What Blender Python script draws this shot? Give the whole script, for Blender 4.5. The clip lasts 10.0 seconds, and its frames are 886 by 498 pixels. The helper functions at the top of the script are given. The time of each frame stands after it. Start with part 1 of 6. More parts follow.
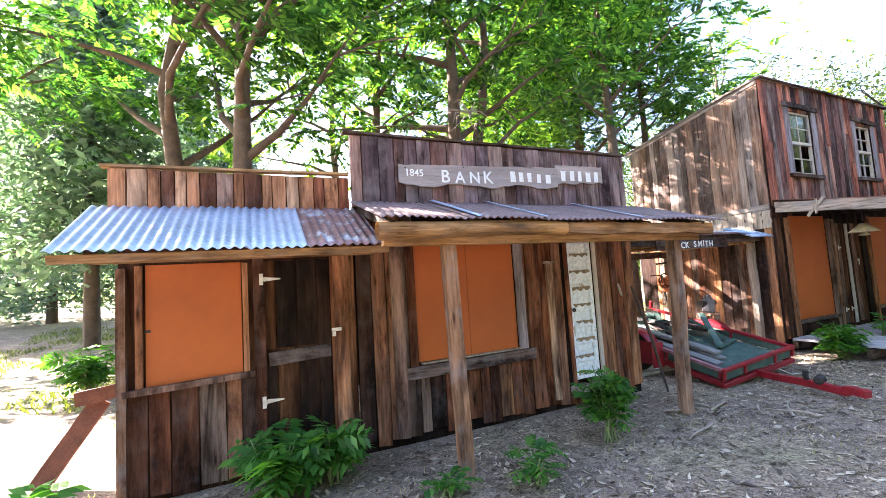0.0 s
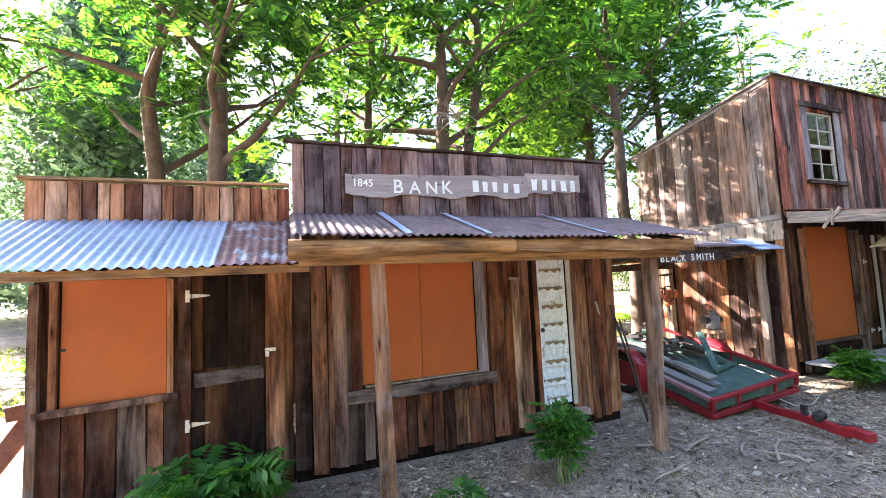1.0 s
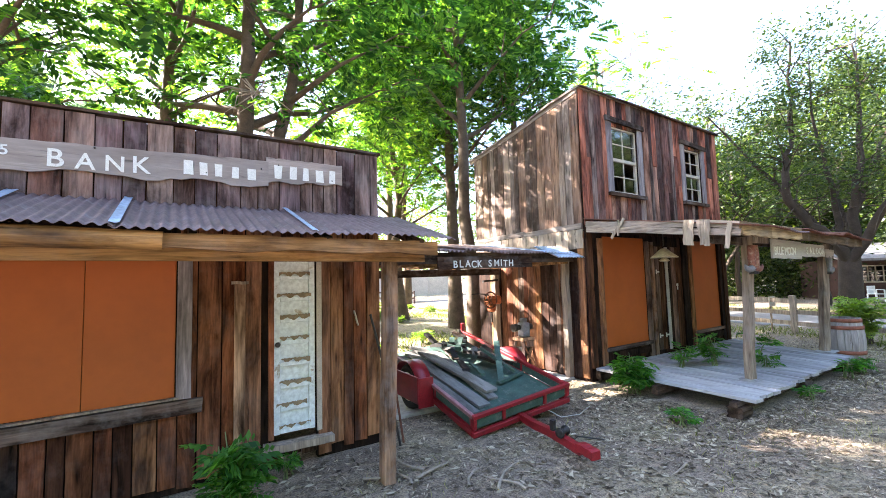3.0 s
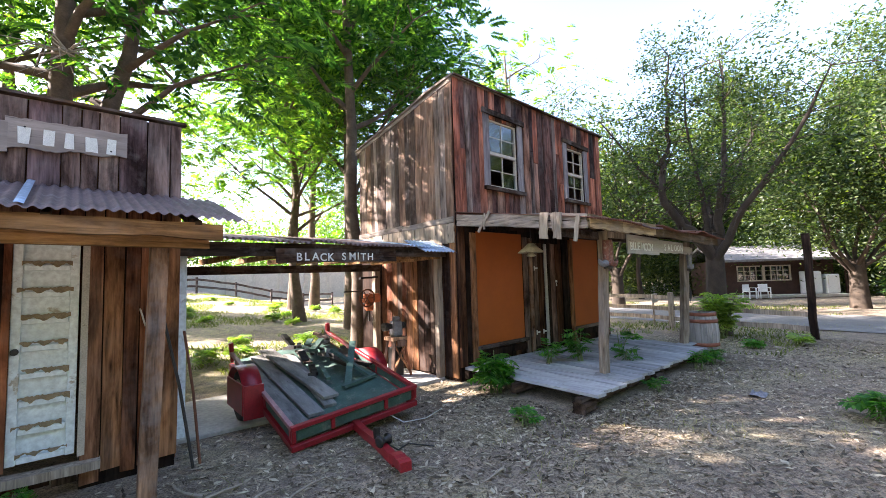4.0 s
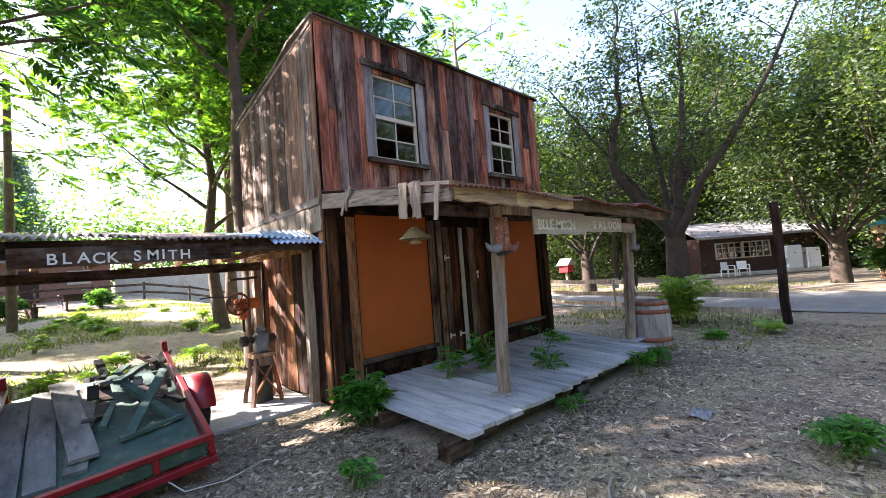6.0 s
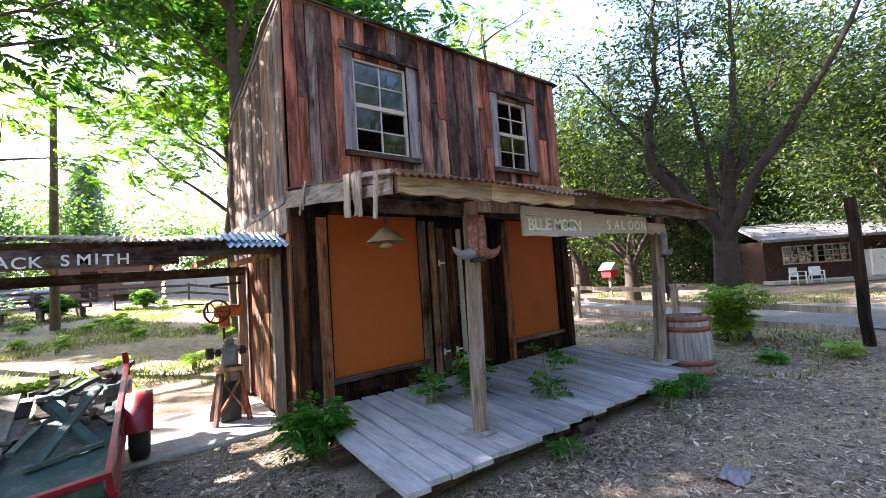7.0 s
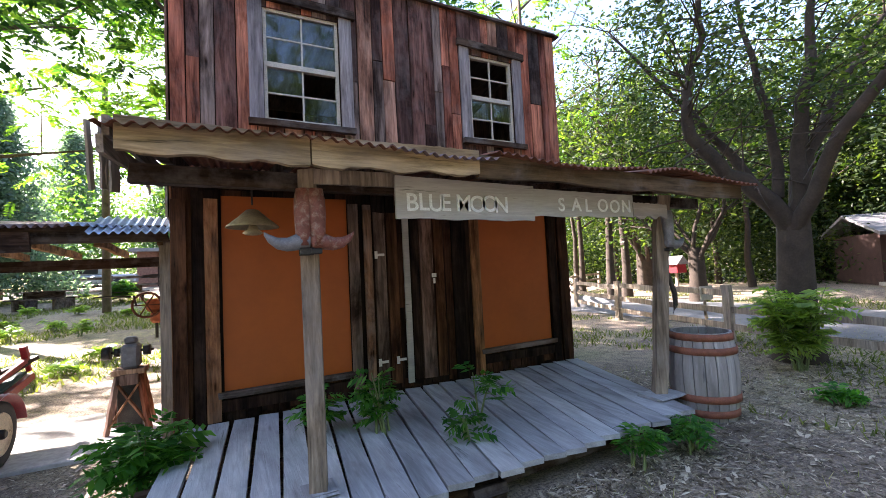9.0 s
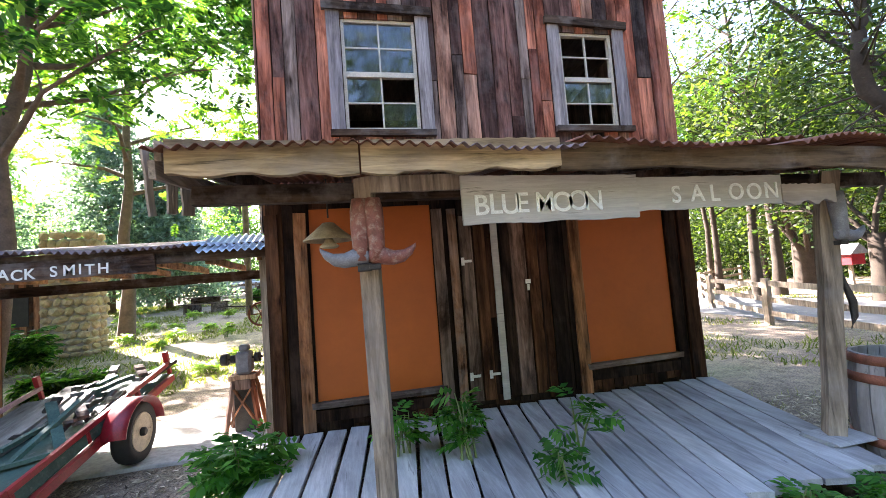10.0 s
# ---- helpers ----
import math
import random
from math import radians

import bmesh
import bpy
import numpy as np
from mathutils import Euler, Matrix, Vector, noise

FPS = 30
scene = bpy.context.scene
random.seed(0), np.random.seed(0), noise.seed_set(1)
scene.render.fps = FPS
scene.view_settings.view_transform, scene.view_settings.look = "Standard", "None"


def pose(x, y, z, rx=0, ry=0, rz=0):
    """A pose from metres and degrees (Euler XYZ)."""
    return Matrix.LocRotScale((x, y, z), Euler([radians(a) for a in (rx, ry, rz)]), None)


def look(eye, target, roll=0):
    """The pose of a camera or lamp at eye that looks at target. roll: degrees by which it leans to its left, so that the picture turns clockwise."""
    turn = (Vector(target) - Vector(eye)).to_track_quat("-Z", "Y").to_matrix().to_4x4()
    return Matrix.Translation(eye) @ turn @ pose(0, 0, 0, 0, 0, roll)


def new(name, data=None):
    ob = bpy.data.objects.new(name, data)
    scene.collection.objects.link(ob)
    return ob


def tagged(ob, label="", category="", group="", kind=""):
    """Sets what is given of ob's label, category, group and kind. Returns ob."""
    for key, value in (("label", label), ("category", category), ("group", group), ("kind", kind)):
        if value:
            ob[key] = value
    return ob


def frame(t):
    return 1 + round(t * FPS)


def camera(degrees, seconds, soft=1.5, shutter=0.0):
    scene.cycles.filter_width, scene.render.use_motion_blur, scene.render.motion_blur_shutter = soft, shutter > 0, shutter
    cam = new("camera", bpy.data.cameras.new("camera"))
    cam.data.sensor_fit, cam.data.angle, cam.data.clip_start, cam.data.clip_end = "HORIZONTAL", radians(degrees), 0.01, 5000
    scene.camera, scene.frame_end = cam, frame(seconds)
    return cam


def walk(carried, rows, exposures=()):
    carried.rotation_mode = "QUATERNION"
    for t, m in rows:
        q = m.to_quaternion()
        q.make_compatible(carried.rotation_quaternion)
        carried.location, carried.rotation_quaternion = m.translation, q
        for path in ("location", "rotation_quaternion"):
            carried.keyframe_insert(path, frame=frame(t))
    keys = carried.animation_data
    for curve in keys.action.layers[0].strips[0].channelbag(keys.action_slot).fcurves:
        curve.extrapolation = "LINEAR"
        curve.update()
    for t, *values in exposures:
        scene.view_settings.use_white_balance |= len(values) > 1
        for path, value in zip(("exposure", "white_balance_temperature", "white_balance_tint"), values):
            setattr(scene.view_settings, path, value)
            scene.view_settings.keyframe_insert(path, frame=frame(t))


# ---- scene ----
cam = camera(92.9, 10.0, soft=0.85)
PATH = [
    (0, (-0.158, 0.158, 1.747), (0.665, 1.974, 1.897), -3.6),
    (0.5, (0.314, 0.114, 1.878), (1.027, 1.974, 2.059), -3.6),
    (1, (0.747, 0.121, 1.896), (1.454, 1.985, 2.052), -2.6),
    (1.5, (1.16, 0.16, 1.871), (1.713, 2.075, 2.036), -1.8),
    (2, (1.615, 0.121, 1.853), (2.045, 2.065, 2.046), -2.8),
    (2.5, (2.17, 0.009, 1.846), (2.957, 1.842, 1.998), -0.7),
    (3, (2.759, -0.032, 1.869), (3.849, 1.639, 2.017), -1.6),
    (3.2, (2.995, -0.096, 1.854), (4.194, 1.499, 1.987), -4.3),
    (4.3, (4.395, -0.386, 1.719), (5.774, 1.058, 1.828), -1.6),
    (4.5, (4.636, -0.4, 1.723), (6.065, 0.998, 1.766), -3.9),
    (5, (5.206, -0.444, 1.696), (6.58, 1.009, 1.735), -2.2),
    (5.5, (5.763, -0.398, 1.683), (7.11, 1.079, 1.745), -3.3),
    (6, (6.33, -0.307, 1.719), (7.691, 1.155, 1.818), -4.4),
    (6.2, (6.53, -0.266, 1.711), (7.858, 1.223, 1.855), -2.9),
    (7.3, (7.847, -0.209, 1.73), (9.006, 1.417, 1.843), -4.1),
    (7.5, (8.061, -0.218, 1.716), (9.209, 1.416, 1.829), -3.3),
    (8, (8.603, -0.183, 1.712), (9.631, 1.529, 1.812), -2.7),
    (8.5, (9.102, -0.115, 1.701), (10.045, 1.642, 1.856), -2.5),
    (9, (9.592, -0.11, 1.684), (10.488, 1.675, 1.788), -2.9),
    (9.5, (9.902, -0.047, 1.724), (10.503, 1.858, 1.819), -2.8),
    (10, (9.973, 0.177, 1.762), (10.379, 2.131, 1.894), -4.4),
]
walk(cam, [(t, look(eye, target, roll)) for t, eye, target, roll in PATH], [(0.0, 3.85, 6300, 23), (2.0, 3.85, 6300, 22), (3.2, 3.72, 6350, 17), (4.5, 2.95, 6300, 20), (6.2, 3.05, 6250, 20), (7.3, 3.15, 6150, 22), (8.5, 3.1, 6200, 22), (9.2, 3.25, 6200, 22), (10.0, 3.8, 6200, 20)])

# ---- light ----
TO_SUN = Vector((-0.85, 1.0, 0.80)).normalized()
world = bpy.data.worlds.new("sky")
scene.world = world
world.use_nodes = True
wn = world.node_tree.nodes
sky = wn.new("ShaderNodeTexSky")
sky.sky_type = "NISHITA"
sky.sun_disc = False
sky.sun_elevation = math.asin(TO_SUN.z)
sky.sun_rotation = math.atan2(TO_SUN.x, TO_SUN.y)
sky.dust_density = 2.0
wn["Background"].inputs["Strength"].default_value = 0.10
world.node_tree.links.new(sky.outputs[0], wn["Background"].inputs["Color"])
sun = new("sun", bpy.data.lights.new("sun", "SUN"))
sun.data.energy, sun.data.angle, sun.data.color = 5.0, radians(0.53), (1.0, 0.93, 0.82)
sun.matrix_world = look(TO_SUN * 60, (0, 0, 0))


# ---- materials ----
def nodes_of(name, rough=0.8, metal=0.0):
    m = bpy.data.materials.new(name)
    m.use_nodes = True
    nt = m.node_tree
    b = nt.nodes["Principled BSDF"]
    b.inputs["Roughness"].default_value = rough
    b.inputs["Metallic"].default_value = metal
    return m, nt, b


def ramp(nt, fac, stops, mode="LINEAR"):
    r = nt.nodes.new("ShaderNodeValToRGB")
    r.color_ramp.interpolation = mode
    els = r.color_ramp.elements
    while len(els) < len(stops):
        els.new(0.5)
    for e, (p, c) in zip(els, stops):
        e.position = p
        e.color = (*c, 1) if len(c) == 3 else c
    nt.links.new(fac, r.inputs[0])
    return r.outputs[0]


def mul(nt, a, b, fac=1.0, kind="MULTIPLY"):
    x = nt.nodes.new("ShaderNodeMix")
    x.data_type, x.blend_type = "RGBA", kind
    x.inputs[0].default_value = fac
    nt.links.new(a, x.inputs[6])
    nt.links.new(b, x.inputs[7])
    return x.outputs[2]


def place(nt, scale, shift=True):
    """World position, moved by each object's own random amount, scaled."""
    g = nt.nodes.new("ShaderNodeNewGeometry")
    out = g.outputs["Position"]
    if shift:
        o = nt.nodes.new("ShaderNodeObjectInfo")
        v = nt.nodes.new("ShaderNodeVectorMath")
        v.operation = "MULTIPLY_ADD"
        nt.links.new(o.outputs["Random"], v.inputs[0])
        v.inputs[1].default_value = (7.3, 5.1, 9.7)
        nt.links.new(out, v.inputs[2])
        out = v.outputs[0]
    m = nt.nodes.new("ShaderNodeMapping")
    m.inputs["Scale"].default_value = scale
    nt.links.new(out, m.inputs[0])
    return m.outputs[0]


def noise_of(nt, vec, scale, detail=4, rough=0.6, dist=0.0):
    n = nt.nodes.new("ShaderNodeTexNoise")
    n.inputs["Scale"].default_value, n.inputs["Detail"].default_value = scale, detail
    n.inputs["Roughness"].default_value, n.inputs["Distortion"].default_value = rough, dist
    nt.links.new(vec, n.inputs["Vector"])
    return n.outputs[0]


def bump(nt, b, height, strength, dist=0.01):
    k = nt.nodes.new("ShaderNodeBump")
    k.inputs["Strength"].default_value, k.inputs["Distance"].default_value = strength, dist
    nt.links.new(height, k.inputs["Height"])
    nt.links.new(k.outputs[0], b.inputs["Normal"])


def wood(name, palette, axis="z", low=0.35, high=1.25, rough=0.85, relief=0.85, grey=0.45, streaky=1.0):
    """Weathered boards: a colour for each board, long grain, dark cracks, silvery wear."""
    m, nt, b = nodes_of(name, rough)
    o = nt.nodes.new("ShaderNodeObjectInfo")
    n = len(palette)
    base = ramp(nt, o.outputs["Random"], [((i + 0.0) / n, c) for i, c in enumerate(palette)], "CONSTANT")
    s = {"x": (1.0, 17, 17), "y": (17, 1.0, 17), "z": (17, 17, 1.0)}[axis]
    fine = noise_of(nt, place(nt, s), 1.6, 6, 0.7, 0.6)
    s2 = {"x": (0.45, 3.4, 3.4), "y": (3.4, 0.45, 3.4), "z": (3.4, 3.4, 0.45)}[axis]
    streak = noise_of(nt, place(nt, s2), 1.5, 4, 0.6, 0.8)
    blot = noise_of(nt, place(nt, (1, 1, 1)), 3.2, 5, 0.65)
    grain = ramp(nt, fine, [(0.27, (low * 0.4,) * 3), (0.39, (low + 0.32,) * 3), (0.54, (0.95,) * 3), (0.76, (high * 1.05,) * 3)])
    c = mul(nt, base, grain)
    tone = ramp(nt, streak, [(0.3, (0.20, 0.165, 0.15)), (0.46, (0.92, 0.90, 0.89)), (0.66, (1.5, 1.4, 1.32))])
    c = mul(nt, c, tone, streaky)
    s4 = {"x": (0.6, 2.2, 2.2), "y": (2.2, 0.6, 2.2), "z": (2.2, 2.2, 0.6)}[axis]
    stain = noise_of(nt, place(nt, s4), 1.7, 7, 0.68, 0.5)
    c = mul(nt, c, ramp(nt, stain, [(0.36, (0.24, 0.19, 0.17)), (0.47, (0.72, 0.66, 0.63)), (0.56, (1.05, 1.04, 1.03)), (0.72, (1.25, 1.22, 1.2))]), streaky)
    vor = nt.nodes.new("ShaderNodeTexVoronoi")
    vor.inputs["Scale"].default_value = 1.0
    s3 = {"x": (1.7, 8, 8), "y": (8, 1.7, 8), "z": (8, 8, 1.7)}[axis]
    nt.links.new(place(nt, s3), vor.inputs["Vector"])
    c = mul(nt, c, ramp(nt, vor.outputs["Distance"], [(0.05, (0.16, 0.12, 0.1)), (0.13, (0.75, 0.72, 0.7)), (0.22, (1, 1, 1))]), streaky)
    x = nt.nodes.new("ShaderNodeMix")
    x.data_type = "RGBA"
    nt.links.new(ramp(nt, blot, [(0.48, (0, 0, 0)), (0.68, (grey,) * 3)]), x.inputs[0])
    nt.links.new(c, x.inputs[6])
    x.inputs[7].default_value = (0.27, 0.24, 0.23, 1)
    nt.links.new(mul(nt, x.outputs[2], grain, 0.35), b.inputs["Base Color"])
    bump(nt, b, fine, relief, 0.006)
    b.inputs["Specular IOR Level"].default_value = 0.12
    return m


def plain(name, colour, rough=0.6, metal=0.0, vary=0.25, scale=6.0, relief=0.15, second=None, cut=(0.5, 0.65), fleck=0.2):
    """Paint, stone or metal with stains and fine relief; a second colour shows in worn patches."""
    m, nt, b = nodes_of(name, rough, metal)
    p = place(nt, (1, 1, 1))
    big = noise_of(nt, p, scale, 6, 0.65)
    small = noise_of(nt, p, scale * 9, 4, 0.6)
    lo, hi = 1 - vary, 1 + vary
    c = ramp(nt, big, [(0.3, tuple(k * lo for k in colour)), (0.7, tuple(k * hi for k in colour))])
    if second:
        x = nt.nodes.new("ShaderNodeMix")
        x.data_type = "RGBA"
        wear = noise_of(nt, p, scale * 1.7, 7, 0.7, 0.4)
        nt.links.new(ramp(nt, wear, [(cut[0], (0, 0, 0)), (cut[1], (1, 1, 1))]), x.inputs[0])
        nt.links.new(c, x.inputs[6])
        x.inputs[7].default_value = (*second, 1)
        c = x.outputs[2]
    c = mul(nt, c, ramp(nt, small, [(0.35, (1 - fleck,) * 3), (0.65, (1 + fleck * 0.5,) * 3)]))
    nt.links.new(c, b.inputs["Base Color"])
    bump(nt, b, small, relief, 0.004)
    return m


def leaf(name, dark, mid, light, through_leaf=0.55, tint=(0.62, 0.72, 0.16)):
    m, nt, b = nodes_of(name, 0.45)
    g = nt.nodes.new("ShaderNodeNewGeometry")
    c = ramp(nt, g.outputs["Random Per Island"], [(0.0, dark), (0.5, mid), (1.0, light)])
    c = mul(nt, c, ramp(nt, noise_of(nt, place(nt, (1, 1, 1)), 0.7, 3), [(0.3, (0.7,) * 3), (0.7, (1.3,) * 3)]))
    nt.links.new(c, b.inputs["Base Color"])
    b.inputs["Specular IOR Level"].default_value = 0.2
    t = nt.nodes.new("ShaderNodeBsdfTranslucent")
    k = nt.nodes.new("ShaderNodeRGB")
    k.outputs[0].default_value = (*(v * 4.6 for v in tint), 1)
    nt.links.new(mul(nt, c, k.outputs[0]), t.inputs["Color"])
    mix = nt.nodes.new("ShaderNodeMixShader")
    mix.inputs[0].default_value = through_leaf
    nt.links.new(b.outputs[0], mix.inputs[1])
    nt.links.new(t.outputs[0], mix.inputs[2])
    nt.links.new(mix.outputs[0], nt.nodes["Material Output"].inputs[0])
    return m


BROWNS = [(0.20, 0.085, 0.042), (0.085, 0.038, 0.022), (0.31, 0.155, 0.075), (0.135, 0.053, 0.028), (0.25, 0.13, 0.075), (0.05, 0.028, 0.02), (0.23, 0.09, 0.04), (0.17, 0.125, 0.10)]
REDS = [(0.33, 0.118, 0.073), (0.177, 0.094, 0.08), (0.425, 0.171, 0.112), (0.106, 0.059, 0.051), (0.354, 0.201, 0.147), (0.059, 0.039, 0.035), (0.366, 0.13, 0.083), (0.26, 0.195, 0.171), (0.248, 0.094, 0.067)]
GREYS = [(0.22, 0.16, 0.16), (0.14, 0.095, 0.10), (0.30, 0.225, 0.20), (0.17, 0.12, 0.13), (0.25, 0.165, 0.14), (0.09, 0.063, 0.067), (0.20, 0.145, 0.135), (0.17, 0.095, 0.08)]
TANS = [(0.40, 0.20, 0.105), (0.27, 0.10, 0.052), (0.48, 0.31, 0.20), (0.16, 0.075, 0.046), (0.38, 0.19, 0.10), (0.25, 0.165, 0.13), (0.33, 0.13, 0.065)]
SILVER = [(0.30, 0.255, 0.215), (0.24, 0.20, 0.17), (0.35, 0.29, 0.24)]
W_BROWN = wood("brown_boards", BROWNS, "z", grey=0.12)
# Dark boards; on the saloon porch wall their colour includes its shade.
W_DARK = wood("dark_and_shaded_boards", [(0.036, 0.020, 0.014), (0.062, 0.030, 0.017), (0.020, 0.013, 0.010), (0.095, 0.046, 0.023), (0.03, 0.019, 0.014)], "z", grey=0.03)
W_RED = wood("reddish_boards", REDS, "z", grey=0.16)
W_GREY = wood("grey_purple_boards", GREYS, "z", grey=0.35)
# Weathered grey-brown boards, palette lightened for dappled sun on the side.
W_SIDE = wood("sunlit_grey_brown_boards", [(0.34, 0.26, 0.21), (0.22, 0.14, 0.10), (0.40, 0.32, 0.27), (0.14, 0.095, 0.075), (0.30, 0.19, 0.13), (0.27, 0.22, 0.19), (0.10, 0.07, 0.055)], "z", grey=0.25, streaky=0.65)
W_TAN = wood("tan_boards", TANS, "z", grey=0.12)
W_POST = wood("post_wood", [(0.25, 0.145, 0.085), (0.21, 0.125, 0.08), (0.29, 0.18, 0.115)], "z", grey=0.5)
W_POSTGREY = wood("grey_post_wood", [(0.39, 0.32, 0.245), (0.34, 0.275, 0.21), (0.43, 0.36, 0.285)], "z", grey=0.4, streaky=0.5)
W_BEAM = wood("beam_wood", [(0.38, 0.22, 0.095), (0.32, 0.18, 0.08), (0.42, 0.26, 0.12)], "x", grey=0.18, streaky=0.7)
W_PORCH = wood("porch_beam_wood", [(0.44, 0.33, 0.195), (0.38, 0.275, 0.155)], "x", grey=0.25, streaky=0.6)
W_PORCHD = wood("old_porch_beam_wood", [(0.17, 0.115, 0.07), (0.13, 0.09, 0.055)], "x", grey=0.35, streaky=0.6)
W_BEAMY = wood("cross_beam_wood", SILVER, "y", grey=0.6, streaky=0.5)
# Dark timber; under porch roofs and decks the tone also stands in for shade.
W_BEAMD = wood("dark_and_shaded_beam_wood", [(0.085, 0.055, 0.038), (0.06, 0.042, 0.03)], "x", grey=0.35)
W_SIGN = wood("sign_wood", [(0.36, 0.31, 0.285)], "x", grey=0.6, low=0.6, streaky=0.3)
W_SIGN_PALE = wood("pale_sign_wood", [(0.44, 0.42, 0.385)], "x", grey=0.15, low=0.75, high=1.1, streaky=0.2)
W_DECK = wood("deck_wood", [(0.41, 0.415, 0.425), (0.33, 0.335, 0.345), (0.46, 0.46, 0.455), (0.37, 0.37, 0.375)], "y", grey=0.2, low=0.8, high=1.12, streaky=0.35)
W_LOAD = wood("old_grey_plank", [(0.20, 0.205, 0.20), (0.16, 0.165, 0.16), (0.24, 0.24, 0.225)], "y", grey=0.3, low=0.6, streaky=0.5)
W_SILL = wood("sill_wood", [(0.15, 0.115, 0.10), (0.12, 0.095, 0.085)], "x", grey=0.5)
W_FRAME = wood("window_trim_wood", [(0.33, 0.30, 0.31), (0.28, 0.25, 0.265)], "z", grey=0.5, streaky=0.5)
ORANGE = plain("orange_panel_paint", (0.40, 0.088, 0.005), 0.55, vary=0.12, scale=1.2, relief=0.03, fleck=0.04)
WHITE = plain("flaking_white_paint", (0.80, 0.86, 0.87), 0.5, vary=0.05, scale=2.4, second=(0.45, 0.40, 0.31), cut=(0.63, 0.69))
SASH = plain("old_white_sash_paint", (0.50, 0.44, 0.36), 0.55, vary=0.15, scale=9, second=(0.25, 0.2, 0.15), cut=(0.6, 0.7))
# Galvanised tin; bluish sky reflection is put into its base colour.
GALV = plain("sky_tinted_galvanised_sheet", (0.45, 0.53, 0.65), 0.5, 0.6, vary=0.15, scale=3, relief=0.05)
RUST = plain("rusted_sheet", (0.20, 0.135, 0.125), 0.6, 0.35, vary=0.3, scale=4, second=(0.31, 0.27, 0.27), cut=(0.55, 0.75))
RUSTY = plain("brown_rust", (0.16, 0.062, 0.034), 0.8, 0.2, vary=0.4, scale=7)
MIXED = plain("half_rusted_sheet", (0.27, 0.15, 0.13), 0.5, 0.45, vary=0.3, scale=3, second=(0.5, 0.52, 0.56), cut=(0.5, 0.62))
REDPAINT = plain("red_paint", (0.27, 0.012, 0.018), 0.38, vary=0.25, scale=8, second=(0.16, 0.05, 0.04), cut=(0.62, 0.75))
PINKRAIL = plain("faded_red_paint", (0.36, 0.17, 0.19), 0.45, vary=0.3, scale=9)
GREENBED = plain("green_painted_wood", (0.045, 0.095, 0.075), 0.7, vary=0.35, scale=6, second=(0.16, 0.17, 0.15), cut=(0.55, 0.7))
RUBBER = plain("tyre_rubber", (0.025, 0.024, 0.023), 0.75, vary=0.2, scale=20)
CREAM = plain("cream_wheel_paint", (0.62, 0.52, 0.36), 0.5, vary=0.2, scale=12, second=(0.2, 0.12, 0.07), cut=(0.6, 0.7))
IRON = plain("dark_iron", (0.05, 0.045, 0.042), 0.55, 0.6, vary=0.3, scale=12)
STEEL = plain("bright_hinge_metal", (0.62, 0.6, 0.55), 0.4, 0.5, vary=0.2, scale=20)
CONCRETE = plain("pale_concrete", (0.46, 0.43, 0.39), 0.9, vary=0.15, scale=2, relief=0.3)
STONE = plain("yellow_stone", (0.42, 0.33, 0.19), 0.9, vary=0.35, scale=5, relief=0.6)
MORTAR = plain("mortar", (0.30, 0.26, 0.2), 0.95, scale=6)
BRICK = plain("brick_far", (0.26, 0.13, 0.095), 0.9, vary=0.3, scale=8)
PALEWALL = plain("pale_board_wall", (0.55, 0.50, 0.42), 0.9, vary=0.12, scale=2)
# Red siding, with the shade of trees put into its colour.
CABINRED = plain("shade_darkened_red_siding", (0.055, 0.026, 0.02), 0.85, vary=0.3, scale=3)
SHINGLE = plain("grey_shingles", (0.22, 0.21, 0.21), 0.85, vary=0.3, scale=6)
PAINT_WHITE = plain("white_letter_paint", (0.75, 0.74, 0.70), 0.7, vary=0.1, scale=30, second=(0.4, 0.36, 0.33), cut=(0.6, 0.72))
FADED = plain("faded_letter_paint", (0.82, 0.82, 0.80), 0.8, vary=0.1, scale=25, second=(0.55, 0.52, 0.47), cut=(0.55, 0.7))
LEATHER = plain("cracked_red_leather", (0.22, 0.075, 0.055), 0.6, vary=0.35, scale=14, second=(0.38, 0.27, 0.22), cut=(0.5, 0.7))
LEATHER_GREY = plain("grey_worn_leather", (0.20, 0.195, 0.215), 0.65, vary=0.3, scale=14)
TINLAMP = plain("old_cream_enamel", (0.42, 0.34, 0.20), 0.5, vary=0.3, scale=10, second=(0.2, 0.12, 0.06), cut=(0.55, 0.7))
BARK_DARK = plain("dark_bark", (0.045, 0.031, 0.021), 0.95, vary=0.4, scale=4, relief=1.0)
BARREL = wood("barrel_staves", [(0.34, 0.32, 0.31), (0.29, 0.27, 0.265), (0.38, 0.36, 0.345)], "z", grey=0.4, low=0.7, streaky=0.4)
HOOP = plain("rusty_hoop", (0.24, 0.085, 0.05), 0.75, 0.1, vary=0.3, scale=12)
PLASTIC = plain("white_plastic", (0.75, 0.76, 0.77), 0.4, vary=0.05)
BARK = plain("bark", (0.115, 0.08, 0.055), 0.95, vary=0.4, scale=5, relief=1.0)
TWIG = plain("bare_twig", (0.32, 0.26, 0.2), 0.9, vary=0.3)
STEM = plain("green_stem", (0.16, 0.2, 0.07), 0.6, vary=0.2)
ASPHALT = plain("worn_road", (0.17, 0.165, 0.165), 0.9, vary=0.2, scale=1.5, relief=0.4)
# Near-black colour painted in for the shade inside rooms and openings.
DARKIN = plain("interior_shade_tone", (0.03, 0.027, 0.025), 0.95)
# Walnut leaf in two colours: crown shade here, backlit sun in L_BRIGHT.
L_WALNUT = leaf("walnut_leaf", (0.008, 0.03, 0.014), (0.024, 0.066, 0.023), (0.095, 0.165, 0.042), 0.5)
